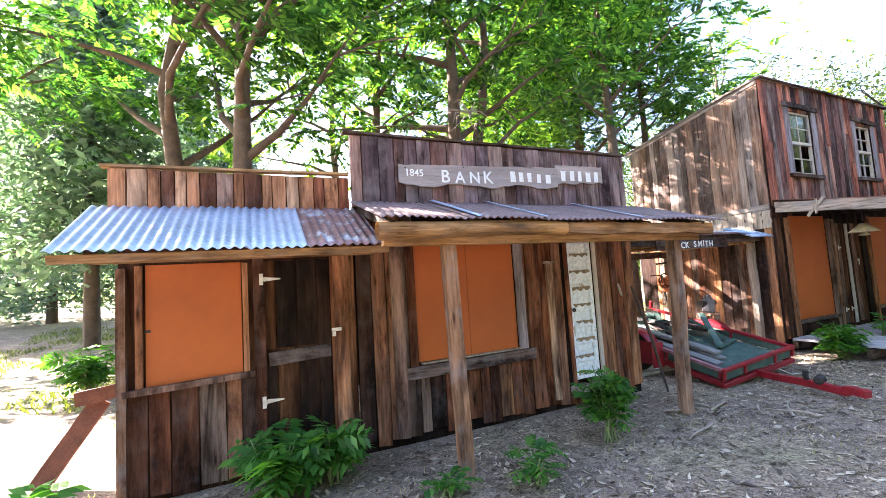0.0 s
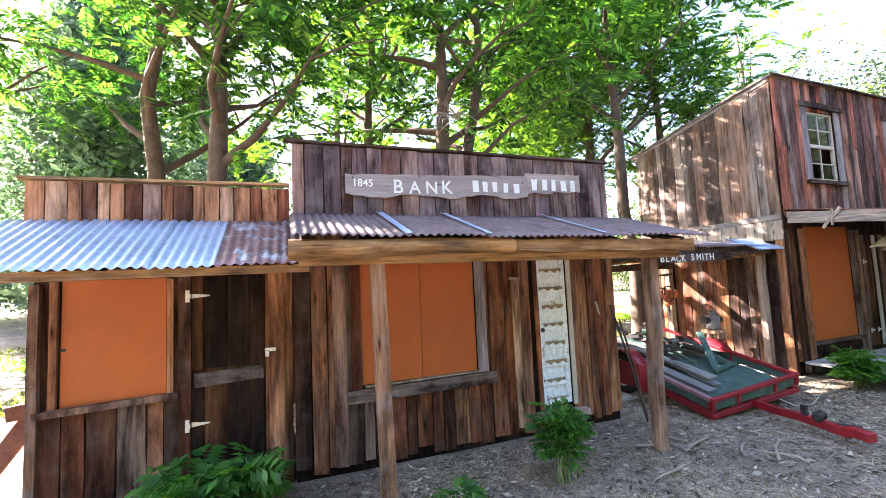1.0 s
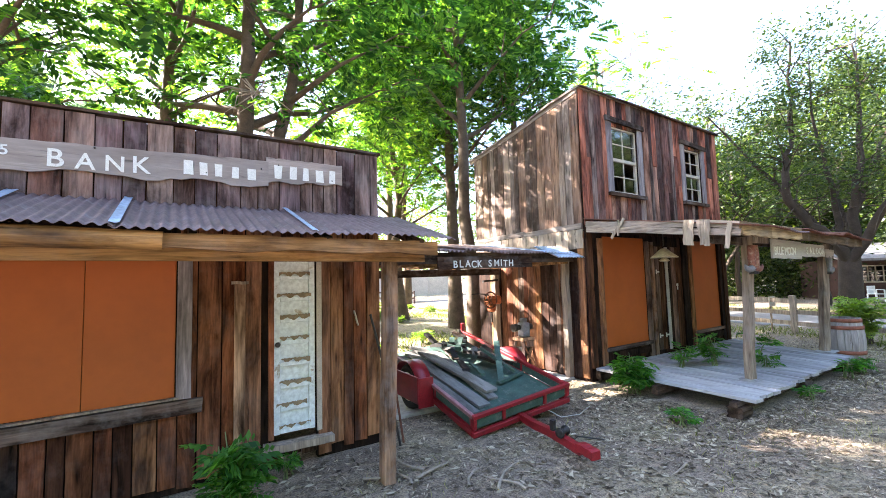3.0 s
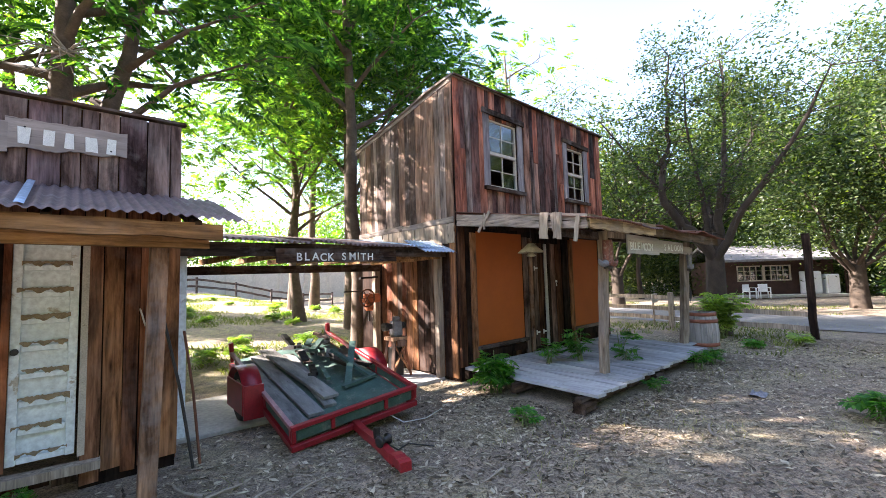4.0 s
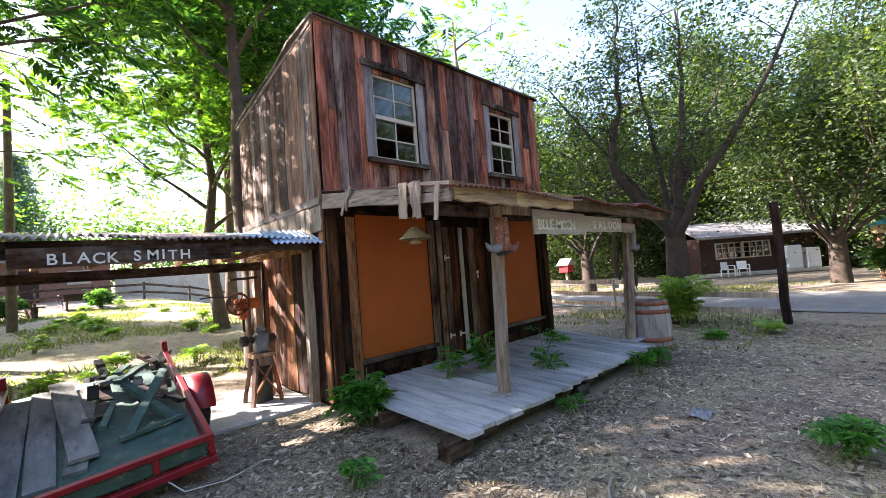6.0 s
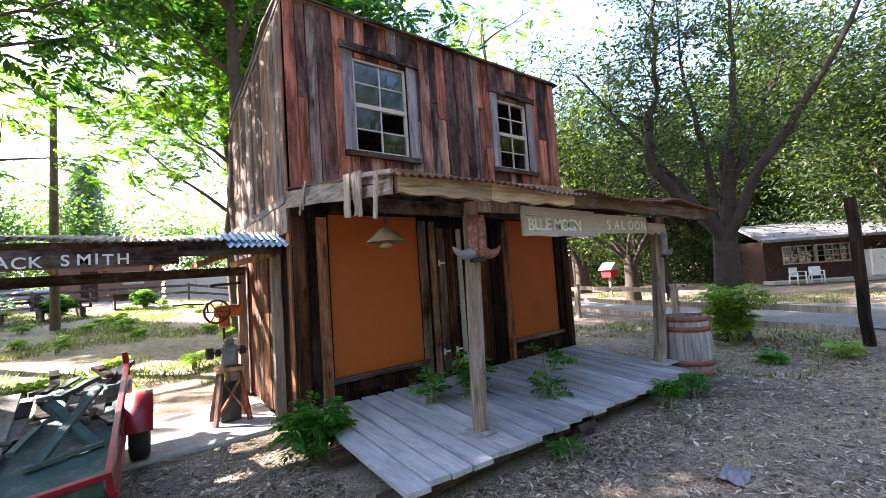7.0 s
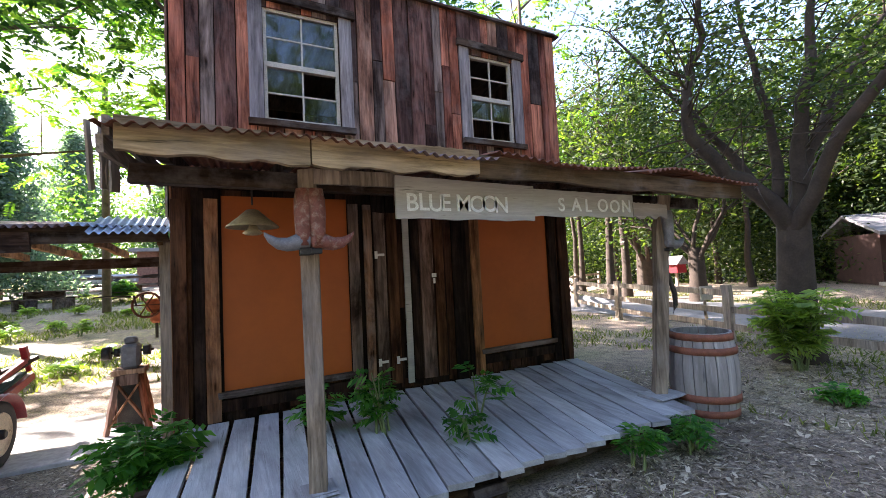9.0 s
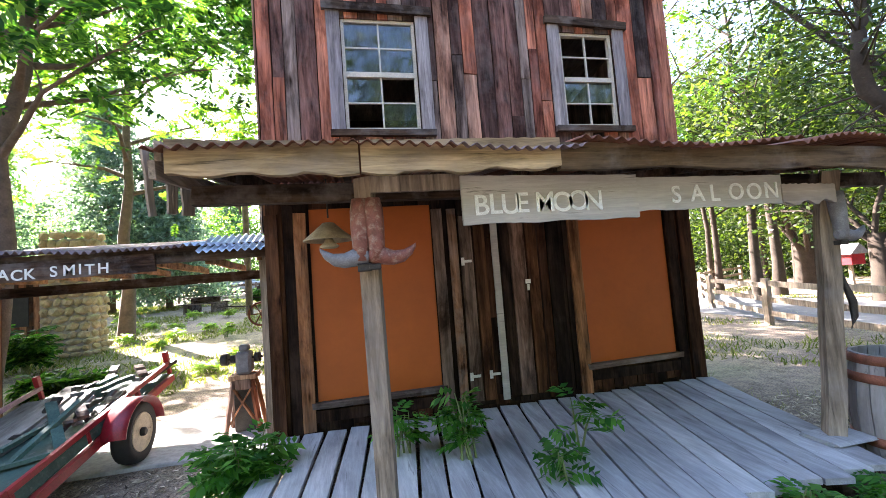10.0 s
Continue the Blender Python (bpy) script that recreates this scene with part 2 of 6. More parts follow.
L_BRIGHT = leaf("sunlit_leaf_tone", (0.03, 0.07, 0.018), (0.065, 0.125, 0.026), (0.14, 0.2, 0.04), 0.5)
L_FAR = leaf("far_leaf", (0.03, 0.065, 0.025), (0.055, 0.10, 0.03), (0.10, 0.15, 0.05))
L_OLIVE = leaf("olive_leaf", (0.012, 0.024, 0.011), (0.032, 0.052, 0.02), (0.085, 0.105, 0.04), 0.36, (0.6, 0.7, 0.12))
L_YARD = leaf("yellow_green_and_sunlit_leaf", (0.09, 0.15, 0.04), (0.16, 0.23, 0.06), (0.26, 0.32, 0.10), 0.35)
# Grey-green needles, colour lightened to carry sun on the crown.
L_PINE = leaf("sunlit_pine_needles", (0.05, 0.08, 0.06), (0.10, 0.14, 0.105), (0.19, 0.23, 0.18), 0.4, (0.45, 0.55, 0.3))
L_SPROUT = leaf("sprout_leaf", (0.018, 0.075, 0.016), (0.04, 0.13, 0.024), (0.095, 0.22, 0.045), 0.36)
L_WEED = leaf("dull_weed", (0.05, 0.065, 0.022), (0.10, 0.115, 0.04), (0.17, 0.17, 0.07), 0.3)
L_DRY = leaf("dry_litter", (0.045, 0.033, 0.022), (0.21, 0.165, 0.11), (0.58, 0.50, 0.37), 0.1, (0.4, 0.35, 0.25))
L_GRASS = leaf("dry_grass", (0.10, 0.12, 0.05), (0.24, 0.22, 0.11), (0.36, 0.31, 0.18), 0.25)

GLASS, gnt, gb = nodes_of("window_glass", 0.03)
gb.inputs["Transmission Weight"].default_value = 1.0
gb.inputs["IOR"].default_value = 1.5
gb.inputs["Base Color"].default_value = (0.75, 0.82, 0.85, 1)
bump(gnt, gb, noise_of(gnt, place(gnt, (1, 1, 1)), 5), 0.05, 0.01)

DIRT, dnt, db = nodes_of("dry_dirt_ground", 0.95)
dp = place(dnt, (1, 1, 1), False)
d1 = noise_of(dnt, dp, 0.55, 6, 0.65)
d2 = noise_of(dnt, dp, 5.0, 7, 0.75)
d3 = noise_of(dnt, dp, 45.0, 5, 0.75)
dc = ramp(dnt, d1, [(0.32, (0.20, 0.155, 0.12)), (0.48, (0.27, 0.215, 0.165)), (0.6, (0.31, 0.26, 0.175)), (0.72, (0.25, 0.235, 0.14))])
dc = mul(dnt, dc, ramp(dnt, d2, [(0.32, (0.48, 0.44, 0.41)), (0.5, (1, 1, 1)), (0.66, (1.42, 1.36, 1.24))]))
dc = mul(dnt, dc, ramp(dnt, d3, [(0.36, (0.34, 0.29, 0.25)), (0.5, (1, 1, 1)), (0.64, (1.6, 1.5, 1.32))]))
dnt.links.new(dc, db.inputs["Base Color"])
bump(dnt, db, d3, 0.9, 0.03)


# ---- building helpers ----
rng = random.Random(7)


def thing(name, at, label, category, group="", kind=""):
    e = new(name)
    e.location = at
    return tagged(e, label, category, group, kind)


def put(name, me, material, parent=None, label="", m=None):
    """A mesh in world coordinates (or at the pose m) under a parent that stands anywhere."""
    if material is not None and not me.materials:
        me.materials.append(material)
    ob = new(name, me)
    if m is not None:
        ob.matrix_basis = m
    if parent is not None:
        ob.parent = parent
        ob.matrix_parent_inverse = base_of(parent).inverted()
    if label:
        ob["label"] = label
    return ob


def base_of(ob):
    m = ob.matrix_basis.copy()
    if ob.parent is not None:
        m = base_of(ob.parent) @ ob.matrix_parent_inverse @ m
    return m


def part(name, bm, material, parent=None, label="", m=None):
    me = bpy.data.meshes.new(name)
    bm.to_mesh(me)
    bm.free()
    return put(name, me, material, parent, label, m)


def raw(name, verts, faces, material, parent=None, label="", smooth=False):
    me = bpy.data.meshes.new(name)
    verts = np.asarray(verts, dtype=np.float32)
    faces = np.asarray(faces, dtype=np.int32)
    me.vertices.add(len(verts))
    me.vertices.foreach_set("co", verts.ravel())
    k = faces.shape[1]
    me.loops.add(faces.size)
    me.loops.foreach_set("vertex_index", faces.ravel())
    me.polygons.add(len(faces))
    me.polygons.foreach_set("loop_start", np.arange(0, faces.size, k, dtype=np.int32))
    me.polygons.foreach_set("loop_total", np.full(len(faces), k, dtype=np.int32))
    if smooth:
        me.polygons.foreach_set("use_smooth", np.ones(len(faces), dtype=bool))
    me.update(calc_edges=True)
    return put(name, me, material, parent, label)


def box(bm, x0, x1, y0, y1, z0, z1, bevel=0.0, m=None):
    r = bmesh.ops.create_cube(bm, size=1.0)
    vs = r["verts"]
    for v in vs:
        v.co = Vector(((x0 + x1) / 2 + v.co.x * (x1 - x0), (y0 + y1) / 2 + v.co.y * (y1 - y0), (z0 + z1) / 2 + v.co.z * (z1 - z0)))
    if bevel:
        es = {e for v in vs for e in v.link_edges}
        r = bmesh.ops.bevel(bm, geom=list(es), offset=bevel, segments=1, affect="EDGES")
        vs = [v for v in set(r["verts"]) | set(v for v in vs if v.is_valid)]
    if m is not None:
        bmesh.ops.transform(bm, matrix=m, verts=[v for v in vs if v.is_valid])
    return vs


def unit_board(seed, n=5):
    """A board along z, 1 x 1 x 1 about its middle, with slightly uneven edges and ends."""
    r = random.Random(seed)
    bm = bmesh.new()
    rows = []
    for i in range(n + 1):
        z = -0.5 + i / n
        a, b2 = r.uniform(-0.03, 0.02), r.uniform(-0.02, 0.03)
        dz = (r.uniform(-0.006, 0.006), r.uniform(-0.006, 0.006)) if i in (0, n) else (0, 0)
        bow = r.uniform(-0.12, 0.12)
        rows.append([bm.verts.new(c) for c in ((-0.5 - a * 0.5, -0.5 + bow, z + dz[0]), (0.5 - b2 * 0.5, -0.5 + bow, z + dz[1]), (0.5 - b2 * 0.5, 0.5 + bow, z + dz[1]), (-0.5 - a * 0.5, 0.5 + bow, z + dz[0]))])
    for p, q in zip(rows, rows[1:]):
        for k in range(4):
            bm.faces.new((p[k], p[(k + 1) % 4], q[(k + 1) % 4], q[k]))
    bm.faces.new(rows[0][::-1])
    bm.faces.new(rows[-1])
    me = bpy.data.meshes.new("board")
    bm.to_mesh(me)
    bm.free()
    return me


BOARDS = [unit_board(i) for i in range(8)]
board_sets = {}


def board_mesh(material):
    k = (material.name, rng.randrange(len(BOARDS)))
    if k not in board_sets:
        me = BOARDS[k[1]].copy()
        me.materials.append(material)
        board_sets[k] = me
    return board_sets[k]


def board(name, parent, centre, size, material, turn=(0, 0, 0), label=""):
    """One board: size is width, thickness, length; turned from standing upright."""
    m = Matrix.LocRotScale(Vector(centre), Euler([radians(a) for a in turn]), Vector(size))
    return put(name, board_mesh(material), None, parent, label, m)


def between(name, parent, a, b, width, thick, material, label="", roll=0.0):
    """A board from the point a to the point b."""
    a, b = Vector(a), Vector(b)
    d = b - a
    q = d.to_track_quat("Z", "Y") @ Euler((0, 0, radians(roll))).to_quaternion()
    m = Matrix.LocRotScale((a + b) / 2, q, Vector((width, thick, d.length)))
    return put(name, board_mesh(material), None, parent, label, m)


def upright_boards(parent, x0, x1, z0, z1, y, material, mean=0.17, thick=0.022, gaps=(), uneven=0.0, name="plank", split=0.0):
    """Upright boards side by side on a wall that faces -y; gaps are (x0, x1, z0, z1) openings."""
    x = x0
    while x < x1 - 0.02:
        w = min(mean * rng.uniform(0.7, 1.35), x1 - x)
        if x1 - x - w < 0.06:
            w = x1 - x
        spans = [(z0 + rng.uniform(-uneven, uneven), z1)]
        for g in gaps:
            if x + w > g[0] + 0.03 and x < g[1] - 0.03:
                out = []
                for a, b in spans:
                    if g[2] > a + 0.02:
                        out.append((a, min(b, g[2])))
                    if g[3] < b - 0.02:
                        out.append((max(a, g[3]), b))
                spans = [s for s in out if s[1] - s[0] > 0.02] if g[2] < z1 and g[3] > z0 else spans
        if split and len(spans) == 1 and rng.random() < split:
            a, b = spans[0]
            c = a + (b - a) * rng.uniform(0.3, 0.7)
            spans = [(a, c - 0.003), (c + 0.003, b)]
        for a, b in spans:
            yy = y - thick / 2 + rng.uniform(-0.012, 0.004)
            board(name, parent, (x + w / 2, yy, (a + b) / 2), (w - 0.010, thick, b - a), material, (rng.uniform(-0.15, 0.15), rng.uniform(-0.4, 0.4), 0))
        x += w


def side_boards(parent, y0, y1, low, top, x, material, mean=0.17, thick=0.022, name="plank"):
    """Upright boards on a wall that faces -x; low and top give heights at y."""
    y = y0
    while y < y1 - 0.02:
        w = min(mean * rng.uniform(0.7, 1.35), y1 - y)
        a, b = low(y + w / 2), top(y + w / 2)
        board(name, parent, (x - thick / 2 + rng.uniform(-0.005, 0.004), y + w / 2, (a + b) / 2), (thick, w - 0.006, b - a), material)
        y += w


def sheet(parent, x0, x1, front, back, material, name="sheet", pitch=0.075, amp=0.011, warp=0.0, seed=0):
    """A corrugated sheet; front and back are (y, z); its waves run down the slope."""
    r = random.Random(seed)
    nx = max(4, int((x1 - x0) / pitch * 6))
    ny = 6
    u = np.linspace(0, 1, nx + 1)
    v = np.linspace(0, 1, ny + 1)
    U, V = np.meshgrid(u, v)
    X = x0 + (x1 - x0) * U
    Y = front[0] + (back[0] - front[0]) * V
    Z = front[1] + (back[1] - front[1]) * V + amp * np.sin(2 * np.pi * X / pitch)
    a, b2, c = r.uniform(0, 6), r.uniform(0, 6), r.uniform(2, 4)
    Z = Z + warp * (np.sin(c * X + a) * (1 - V) + 0.4 * np.sin(3.1 * X + b2) * (1 - V) ** 2)
    Y = Y + warp * 0.6 * np.sin(2.3 * X + b2) * (1 - V)
    top = np.stack([X, Y, Z], -1).reshape(-1, 3)
    bot = top - np.array([0, 0, 0.003])
    n = len(top)
    i = (np.arange(ny)[:, None] * (nx + 1) + np.arange(nx)[None, :]).ravel()
    f = np.stack([i, i + 1, i + nx + 2, i + nx + 1], 1)
    g = (f + n)[:, ::-1]
    e1 = np.arange(nx)
    e2 = ny * (nx + 1) + np.arange(nx)
    s = np.concatenate([np.stack([e1, e1 + n, e1 + 1 + n, e1 + 1], 1), np.stack([e2 + 1, e2 + 1 + n, e2 + n, e2], 1)])
    return raw(name, np.concatenate([top, bot]), np.concatenate([f, g, s]), material, parent, smooth=True)


def tube(points, radii, sides=8):
    """Vertices and quads of a tapering tube through points."""
    pts = [Vector(p) for p in points]
    vs, fs = [], []
    for i, p in enumerate(pts):
        d = (pts[min(i + 1, len(pts) - 1)] - pts[max(i - 1, 0)]).normalized()
        s = d.cross(Vector((0.31, 0.17, 0.93)) if abs(d.z) < 0.9 else Vector((1, 0.2, 0))).normalized()
        t = d.cross(s)
        for k in range(sides):
            a = 2 * math.pi * k / sides
            vs.append(p + (s * math.cos(a) + t * math.sin(a)) * radii[i])
    for i in range(len(pts) - 1):
        for k in range(sides):
            a, b = i * sides + k, i * sides + (k + 1) % sides
            fs.append((a, b, b + sides, a + sides))
    return [tuple(v) for v in vs], fs


def tubes(name, runs, material, parent=None, label="", sides=8):
    vs, fs = [], []
    for pts, rad in runs:
        v, f = tube(pts, rad, sides)
        o = len(vs)
        vs += v
        fs += [tuple(i + o for i in q) for q in f]
    return raw(name, vs, fs, material, parent, label, True)


def lathe(bm, profile, centre, sides=24, cap=True):
    """A turned form about z from (radius, z) pairs."""
    rings = []
    for r, z in profile:
        rings.append([bm.verts.new((centre[0] + r * math.cos(2 * math.pi * k / sides), centre[1] + r * math.sin(2 * math.pi * k / sides), centre[2] + z)) for k in range(sides)])
    for p, q in zip(rings, rings[1:]):
        for k in range(sides):
            f = bm.faces.new((p[k], p[(k + 1) % sides], q[(k + 1) % sides], q[k]))
            f.smooth = True
    if cap:
        bm.faces.new(rings[0][::-1])
        bm.faces.new(rings[-1])


def ragged(name, x0, x1, low, high, y, thick, material, parent, seed, wave=0.02):
    r = random.Random(seed)
    bm = bmesh.new()
    n = 26
    top, bot = [], []
    for i in range(n + 1):
        u = i / n
        x = x0 + (x1 - x0) * u
        top.append((x, high[0] + (high[1] - high[0]) * u + r.uniform(-1, 1) * wave * 0.4))
        bot.append((x, low[0] + (low[1] - low[0]) * u + wave * (math.sin(u * 17 + seed) + r.uniform(-0.5, 0.5))))
    f = [[bm.verts.new((x, yy, z)) for x, z in top + bot[::-1]] for yy in (y - thick, y)]
    m = n + 1
    for i in range(n):
        for ring, flip in ((f[0], True), (f[1], False)):
            q = (ring[i], ring[i + 1], ring[2 * m - 2 - i], ring[2 * m - 1 - i])
            bm.faces.new(q[::-1] if flip else q)
    k = 2 * m
    for i in range(k):
        bm.faces.new((f[0][i], f[0][(i + 1) % k], f[1][(i + 1) % k], f[1][i]))
    bmesh.ops.recalc_face_normals(bm, faces=bm.faces)
    return part(name, bm, material, parent)


def lettering(name, text, size, m, material, parent, depth=0.003):
    cu = bpy.data.curves.new(name, "FONT")
    cu.body, cu.size, cu.extrude, cu.offset = text, size, depth, size * 0.012
    ob = bpy.data.objects.new(name, cu)
    me = bpy.data.meshes.new_from_object(ob)
    bpy.data.objects.remove(ob)
    bpy.data.curves.remove(cu)
    me.transform(m)
    return put(name, me, material, parent)


def smooth(a, b, x):
    t = min(1.0, max(0.0, (x - a) / (b - a)))
    return t * t * (3 - 2 * t)


def ground_z(x, y):
    rise = min(1.6, 0.055 * max(0.0, y - 6.4)) * (1 - smooth(10, 18, x))
    far = 0.03 * noise.noise((x * 0.4, y * 0.4, 0)) + 0.012 * noise.noise((x * 1.7, y * 1.7, 3))
    return rise + far


# ---- ground ----
def ground():
    xs = np.unique(np.concatenate([np.linspace(-400, -40, 10), np.linspace(-40, -6, 18), np.linspace(-6, 22, 113), np.linspace(22, 60, 20), np.linspace(60, 400, 10)]))
    ys = np.unique(np.concatenate([np.linspace(-300, -20, 8), np.linspace(-20, -3, 10), np.linspace(-3, 16, 77), np.linspace(16, 60, 30), np.linspace(60, 500, 12)]))
    vs = [(x, y, ground_z(x, y)) for y in ys for x in xs]
    nx = len(xs)
    fs = [(j * nx + i, j * nx + i + 1, (j + 1) * nx + i + 1, (j + 1) * nx + i) for j in range(len(ys) - 1) for i in range(nx - 1)]
    tagged(raw("ground", vs, fs, DIRT, None, "", True), "dry brown dirt ground with leaf litter and sparse grass", "ground", kind="structure")


ground()


def strip(name, centre_line, half, material, label, category, lift=0.02):
    vs, fs = [], []
    for i, p in enumerate(centre_line):
        a = Vector(centre_line[max(i - 1, 0)])
        b = Vector(centre_line[min(i + 1, len(centre_line) - 1)])
        d = (b - a).normalized()
        n = Vector((-d.y, d.x))
        for k in range(9):
            q = Vector(p) + n * half * (k / 4 - 1)
            vs.append((q.x, q.y, ground_z(q.x, q.y) + lift))
    for i in range(len(centre_line) - 1):
        for k in range(8):
            a = i * 9 + k
            fs.append((a, a + 1, a + 10, a + 9))
    tagged(raw(name, vs, fs, material), label, category, kind="structure")


strip("road", [(21.0 + 0.12 * i, -24 + 2.0 * i) for i in range(30)], 2.6, ASPHALT, "worn grey lane beyond the rail fence", "road")

slab = bmesh.new()
box(slab, 4.95, 9.0, 5.25, 7.0, -0.2, 0.045, 0.01)
tagged(part("pavement", slab, CONCRETE), "pale concrete slab under the forge roof", "slab", kind="structure")


# ---- bank and shed ----
BY = 4.66
bank = thing("bank_building", (2.8, BY, 0), "brown board bank front with false parapet and tin porch roof", "building")
shed = thing("shed_building", (-0.25, BY, 0), "small brown board shed with orange shutter and sky-tinted tin awning", "building")

# bank walls: thick backing behind the boards
bw = bmesh.new()
box(bw, 0.84, 3.66, BY + 0.004, BY + 0.08, 0.0, 2.62)
box(bw, 4.14, 4.86, BY + 0.004, BY + 0.08, 0.0, 2.62)
box(bw, 3.66, 4.14, BY + 0.004, BY + 0.08, 2.24, 2.62)
bank_wall = part("front_wall", bw, W_DARK, bank)
bw = bmesh.new()
box(bw, 0.84, 4.86, BY + 0.004, BY + 0.05, 2.62, 3.40)
parapet = part("parapet", bw, W_DARK, bank)
bw = bmesh.new()
box(bw, 4.80, 4.86, BY + 0.082, 7.5, 0.0, 2.4)
bank_side = part("side_wall", bw, W_DARK, bank)
side_boards(bank_side, BY + 0.09, 7.5, lambda y: 0.05, lambda y: 2.4, 4.885, W_BROWN)
bw = bmesh.new()
box(bw, 0.84, 4.86, 7.502, 7.55, 0.0, 2.4)
part("back_wall", bw, W_DARK, bank)
bw = bmesh.new()
box(bw, 0.84, 4.86, BY + 0.085, 7.6, 2.41, 2.45)
part("flat_roof", bw, RUST, bank)

WIN = (1.50, 2.82, 0.86, 2.24)
DOOR = (3.67, 4.12, 0.33, 2.24)
upright_boards(bank_wall, 0.83, 4.88, 0.08, 2.62, BY, W_BROWN, 0.155, gaps=[(WIN[0] - 0.02, WIN[1] + 0.02, 0.72, 2.6), (DOOR[0], DOOR[1], 0.2, 2.24)], uneven=0.05)
upright_boards(parapet, 0.83, 4.88, 2.60, 3.40, BY, W_GREY, 0.165)
between("cap_board", bank, (0.78, BY + 0.0, 3.425), (4.93, BY + 0.0, 3.435), 0.025, 0.10, W_BEAMD, roll=90)

# bank window shutter
shutter = bmesh.new()
box(shutter, WIN[0], (WIN[0] + WIN[1]) / 2 - 0.002, BY - 0.016, BY + 0.003, WIN[2], WIN[3], 0.002)
box(shutter, (WIN[0] + WIN[1]) / 2 + 0.002, WIN[1], BY - 0.014, BY + 0.003, WIN[2], WIN[3], 0.002)
part("shutter_panel", shutter, ORANGE, bank, "orange painted plywood over the window")
between("window_sill", bank, (1.22, BY - 0.045, 0.755), (3.04, BY - 0.045, 0.775), 0.13, 0.06, W_SILL, roll=90)
between("sill_strip", bank, (1.52, BY - 0.04, 0.845), (2.86, BY - 0.04, 0.858), 0.018, 0.05, W_POSTGREY, roll=90)
board("window_jamb", bank, (2.89, BY - 0.035, 1.53), (0.12, 0.03, 1.36), W_FRAME)
board("window_jamb", bank, (1.44, BY - 0.03, 1.53), (0.10, 0.03, 1.40), W_BROWN)
board("corner_post", bank, (1.27, BY - 0.05, 1.15), (0.13, 0.07, 2.1), W_TAN)
board("batten", bank, (3.36, BY - 0.035, 1.02), (0.10, 0.03, 1.75), W_TAN)
between("batten", bank, (3.28, BY - 0.04, 1.9), (3.44, BY - 0.04, 1.9), 0.02, 0.03, W_POSTGREY)

# white panelled door
wdoor = bmesh.new()
box(wdoor, DOOR[0] + 0.012, DOOR[1] - 0.012, BY + 0.030, BY + 0.055, DOOR[2], DOOR[3] - 0.01)
bank_door = part("door", wdoor, WHITE, bank, "narrow flaking white panelled door")
for x0, x1 in ((DOOR[0] + 0.012, DOOR[0] + 0.075), (DOOR[1] - 0.075, DOOR[1] - 0.012)):
    b = bmesh.new()
    box(b, x0, x1, BY - 0.014, BY + 0.029, DOOR[2], DOOR[3] - 0.01, 0.004)
    part("stile", b, WHITE, bank_door)
for i in range(9):
    z = DOOR[2] + 0.03 + i * 0.226
    b = bmesh.new()
    box(b, DOOR[0] + 0.077, DOOR[1] - 0.077, BY - 0.012, BY + 0.029, z - 0.026, z + 0.026, 0.006)
    part("rail", b, WHITE, bank_door)
FLAKE = plain("bare_brown_door_wood", (0.27, 0.20, 0.12), 0.85, vary=0.3, scale=14)
for i in range(9):
    z = DOOR[2] + 0.075 + i * 0.226
    d0, d1 = rng.uniform(0.0, 0.05), rng.uniform(0.0, 0.05)
    ragged("flaked_strip", DOOR[0] + 0.04 + d0, DOOR[1] - 0.05 - d1, (z - rng.uniform(0.005, 0.03), z - rng.uniform(0.005, 0.03)), (z + 0.012, z + 0.015), BY - 0.0135, 0.004, FLAKE, bank_door, 30 + i, 0.014)
b = bmesh.new()
lathe(b, [(0.008, 0), (0.008, 0.03), (0.025, 0.035), (0.028, 0.05), (0.018, 0.065)], (0, 0, 0), 12)
bmesh.ops.transform(b, matrix=pose(DOOR[0] + 0.045, BY - 0.006, 1.25, 90, 0, 0), verts=b.verts)
part("door_knob", b, IRON, bank_door)
board("door_jamb", bank, (DOOR[0] - 0.015, BY - 0.028, 1.28), (0.05, 0.03, 1.95), W_TAN)
board("door_jamb", bank, (DOOR[1] + 0.03, BY - 0.03, 1.28), (0.05, 0.03, 1.95), SASH)
between("door_step", bank, (3.58, BY - 0.08, 0.24), (4.28, BY - 0.08, 0.22), 0.07, 0.14, W_POSTGREY, roll=90)
between("pale_scrap", bank, (4.55, BY - 0.035, 1.55), (4.60, BY - 0.035, 1.38), 0.035, 0.012, SASH)

# bank sign
sign_board = thing("bank_sign", (2.85, BY - 0.03, 3.0), "ragged grey wooden sign with white hand-painted letters on the parapet", "sign")
ragged("sign_plank", 1.37, 3.62, (2.86, 2.90), (3.09, 3.17), BY - 0.03, 0.025, W_SIGN, sign_board, 2)
ragged("sign_plank", 3.60, 4.42, (2.95, 2.99), (3.21, 3.22), BY - 0.028, 0.025, W_SIGN, sign_board, 5, 0.012)
FACE = BY - 0.058
lettering("letters", "B", 0.215, pose(1.885, FACE, 2.905, 90, 0, 0), PAINT_WHITE, sign_board)
lettering("letters", "A", 0.20, pose(2.075, FACE, 2.905, 90, 0, 0), PAINT_WHITE, sign_board)
lettering("letters", "N", 0.20, pose(2.265, FACE, 2.91, 90, 0, 0), PAINT_WHITE, sign_board)
lettering("letters", "K", 0.215, pose(2.46, FACE, 2.915, 90, -1, 0), PAINT_WHITE, sign_board)


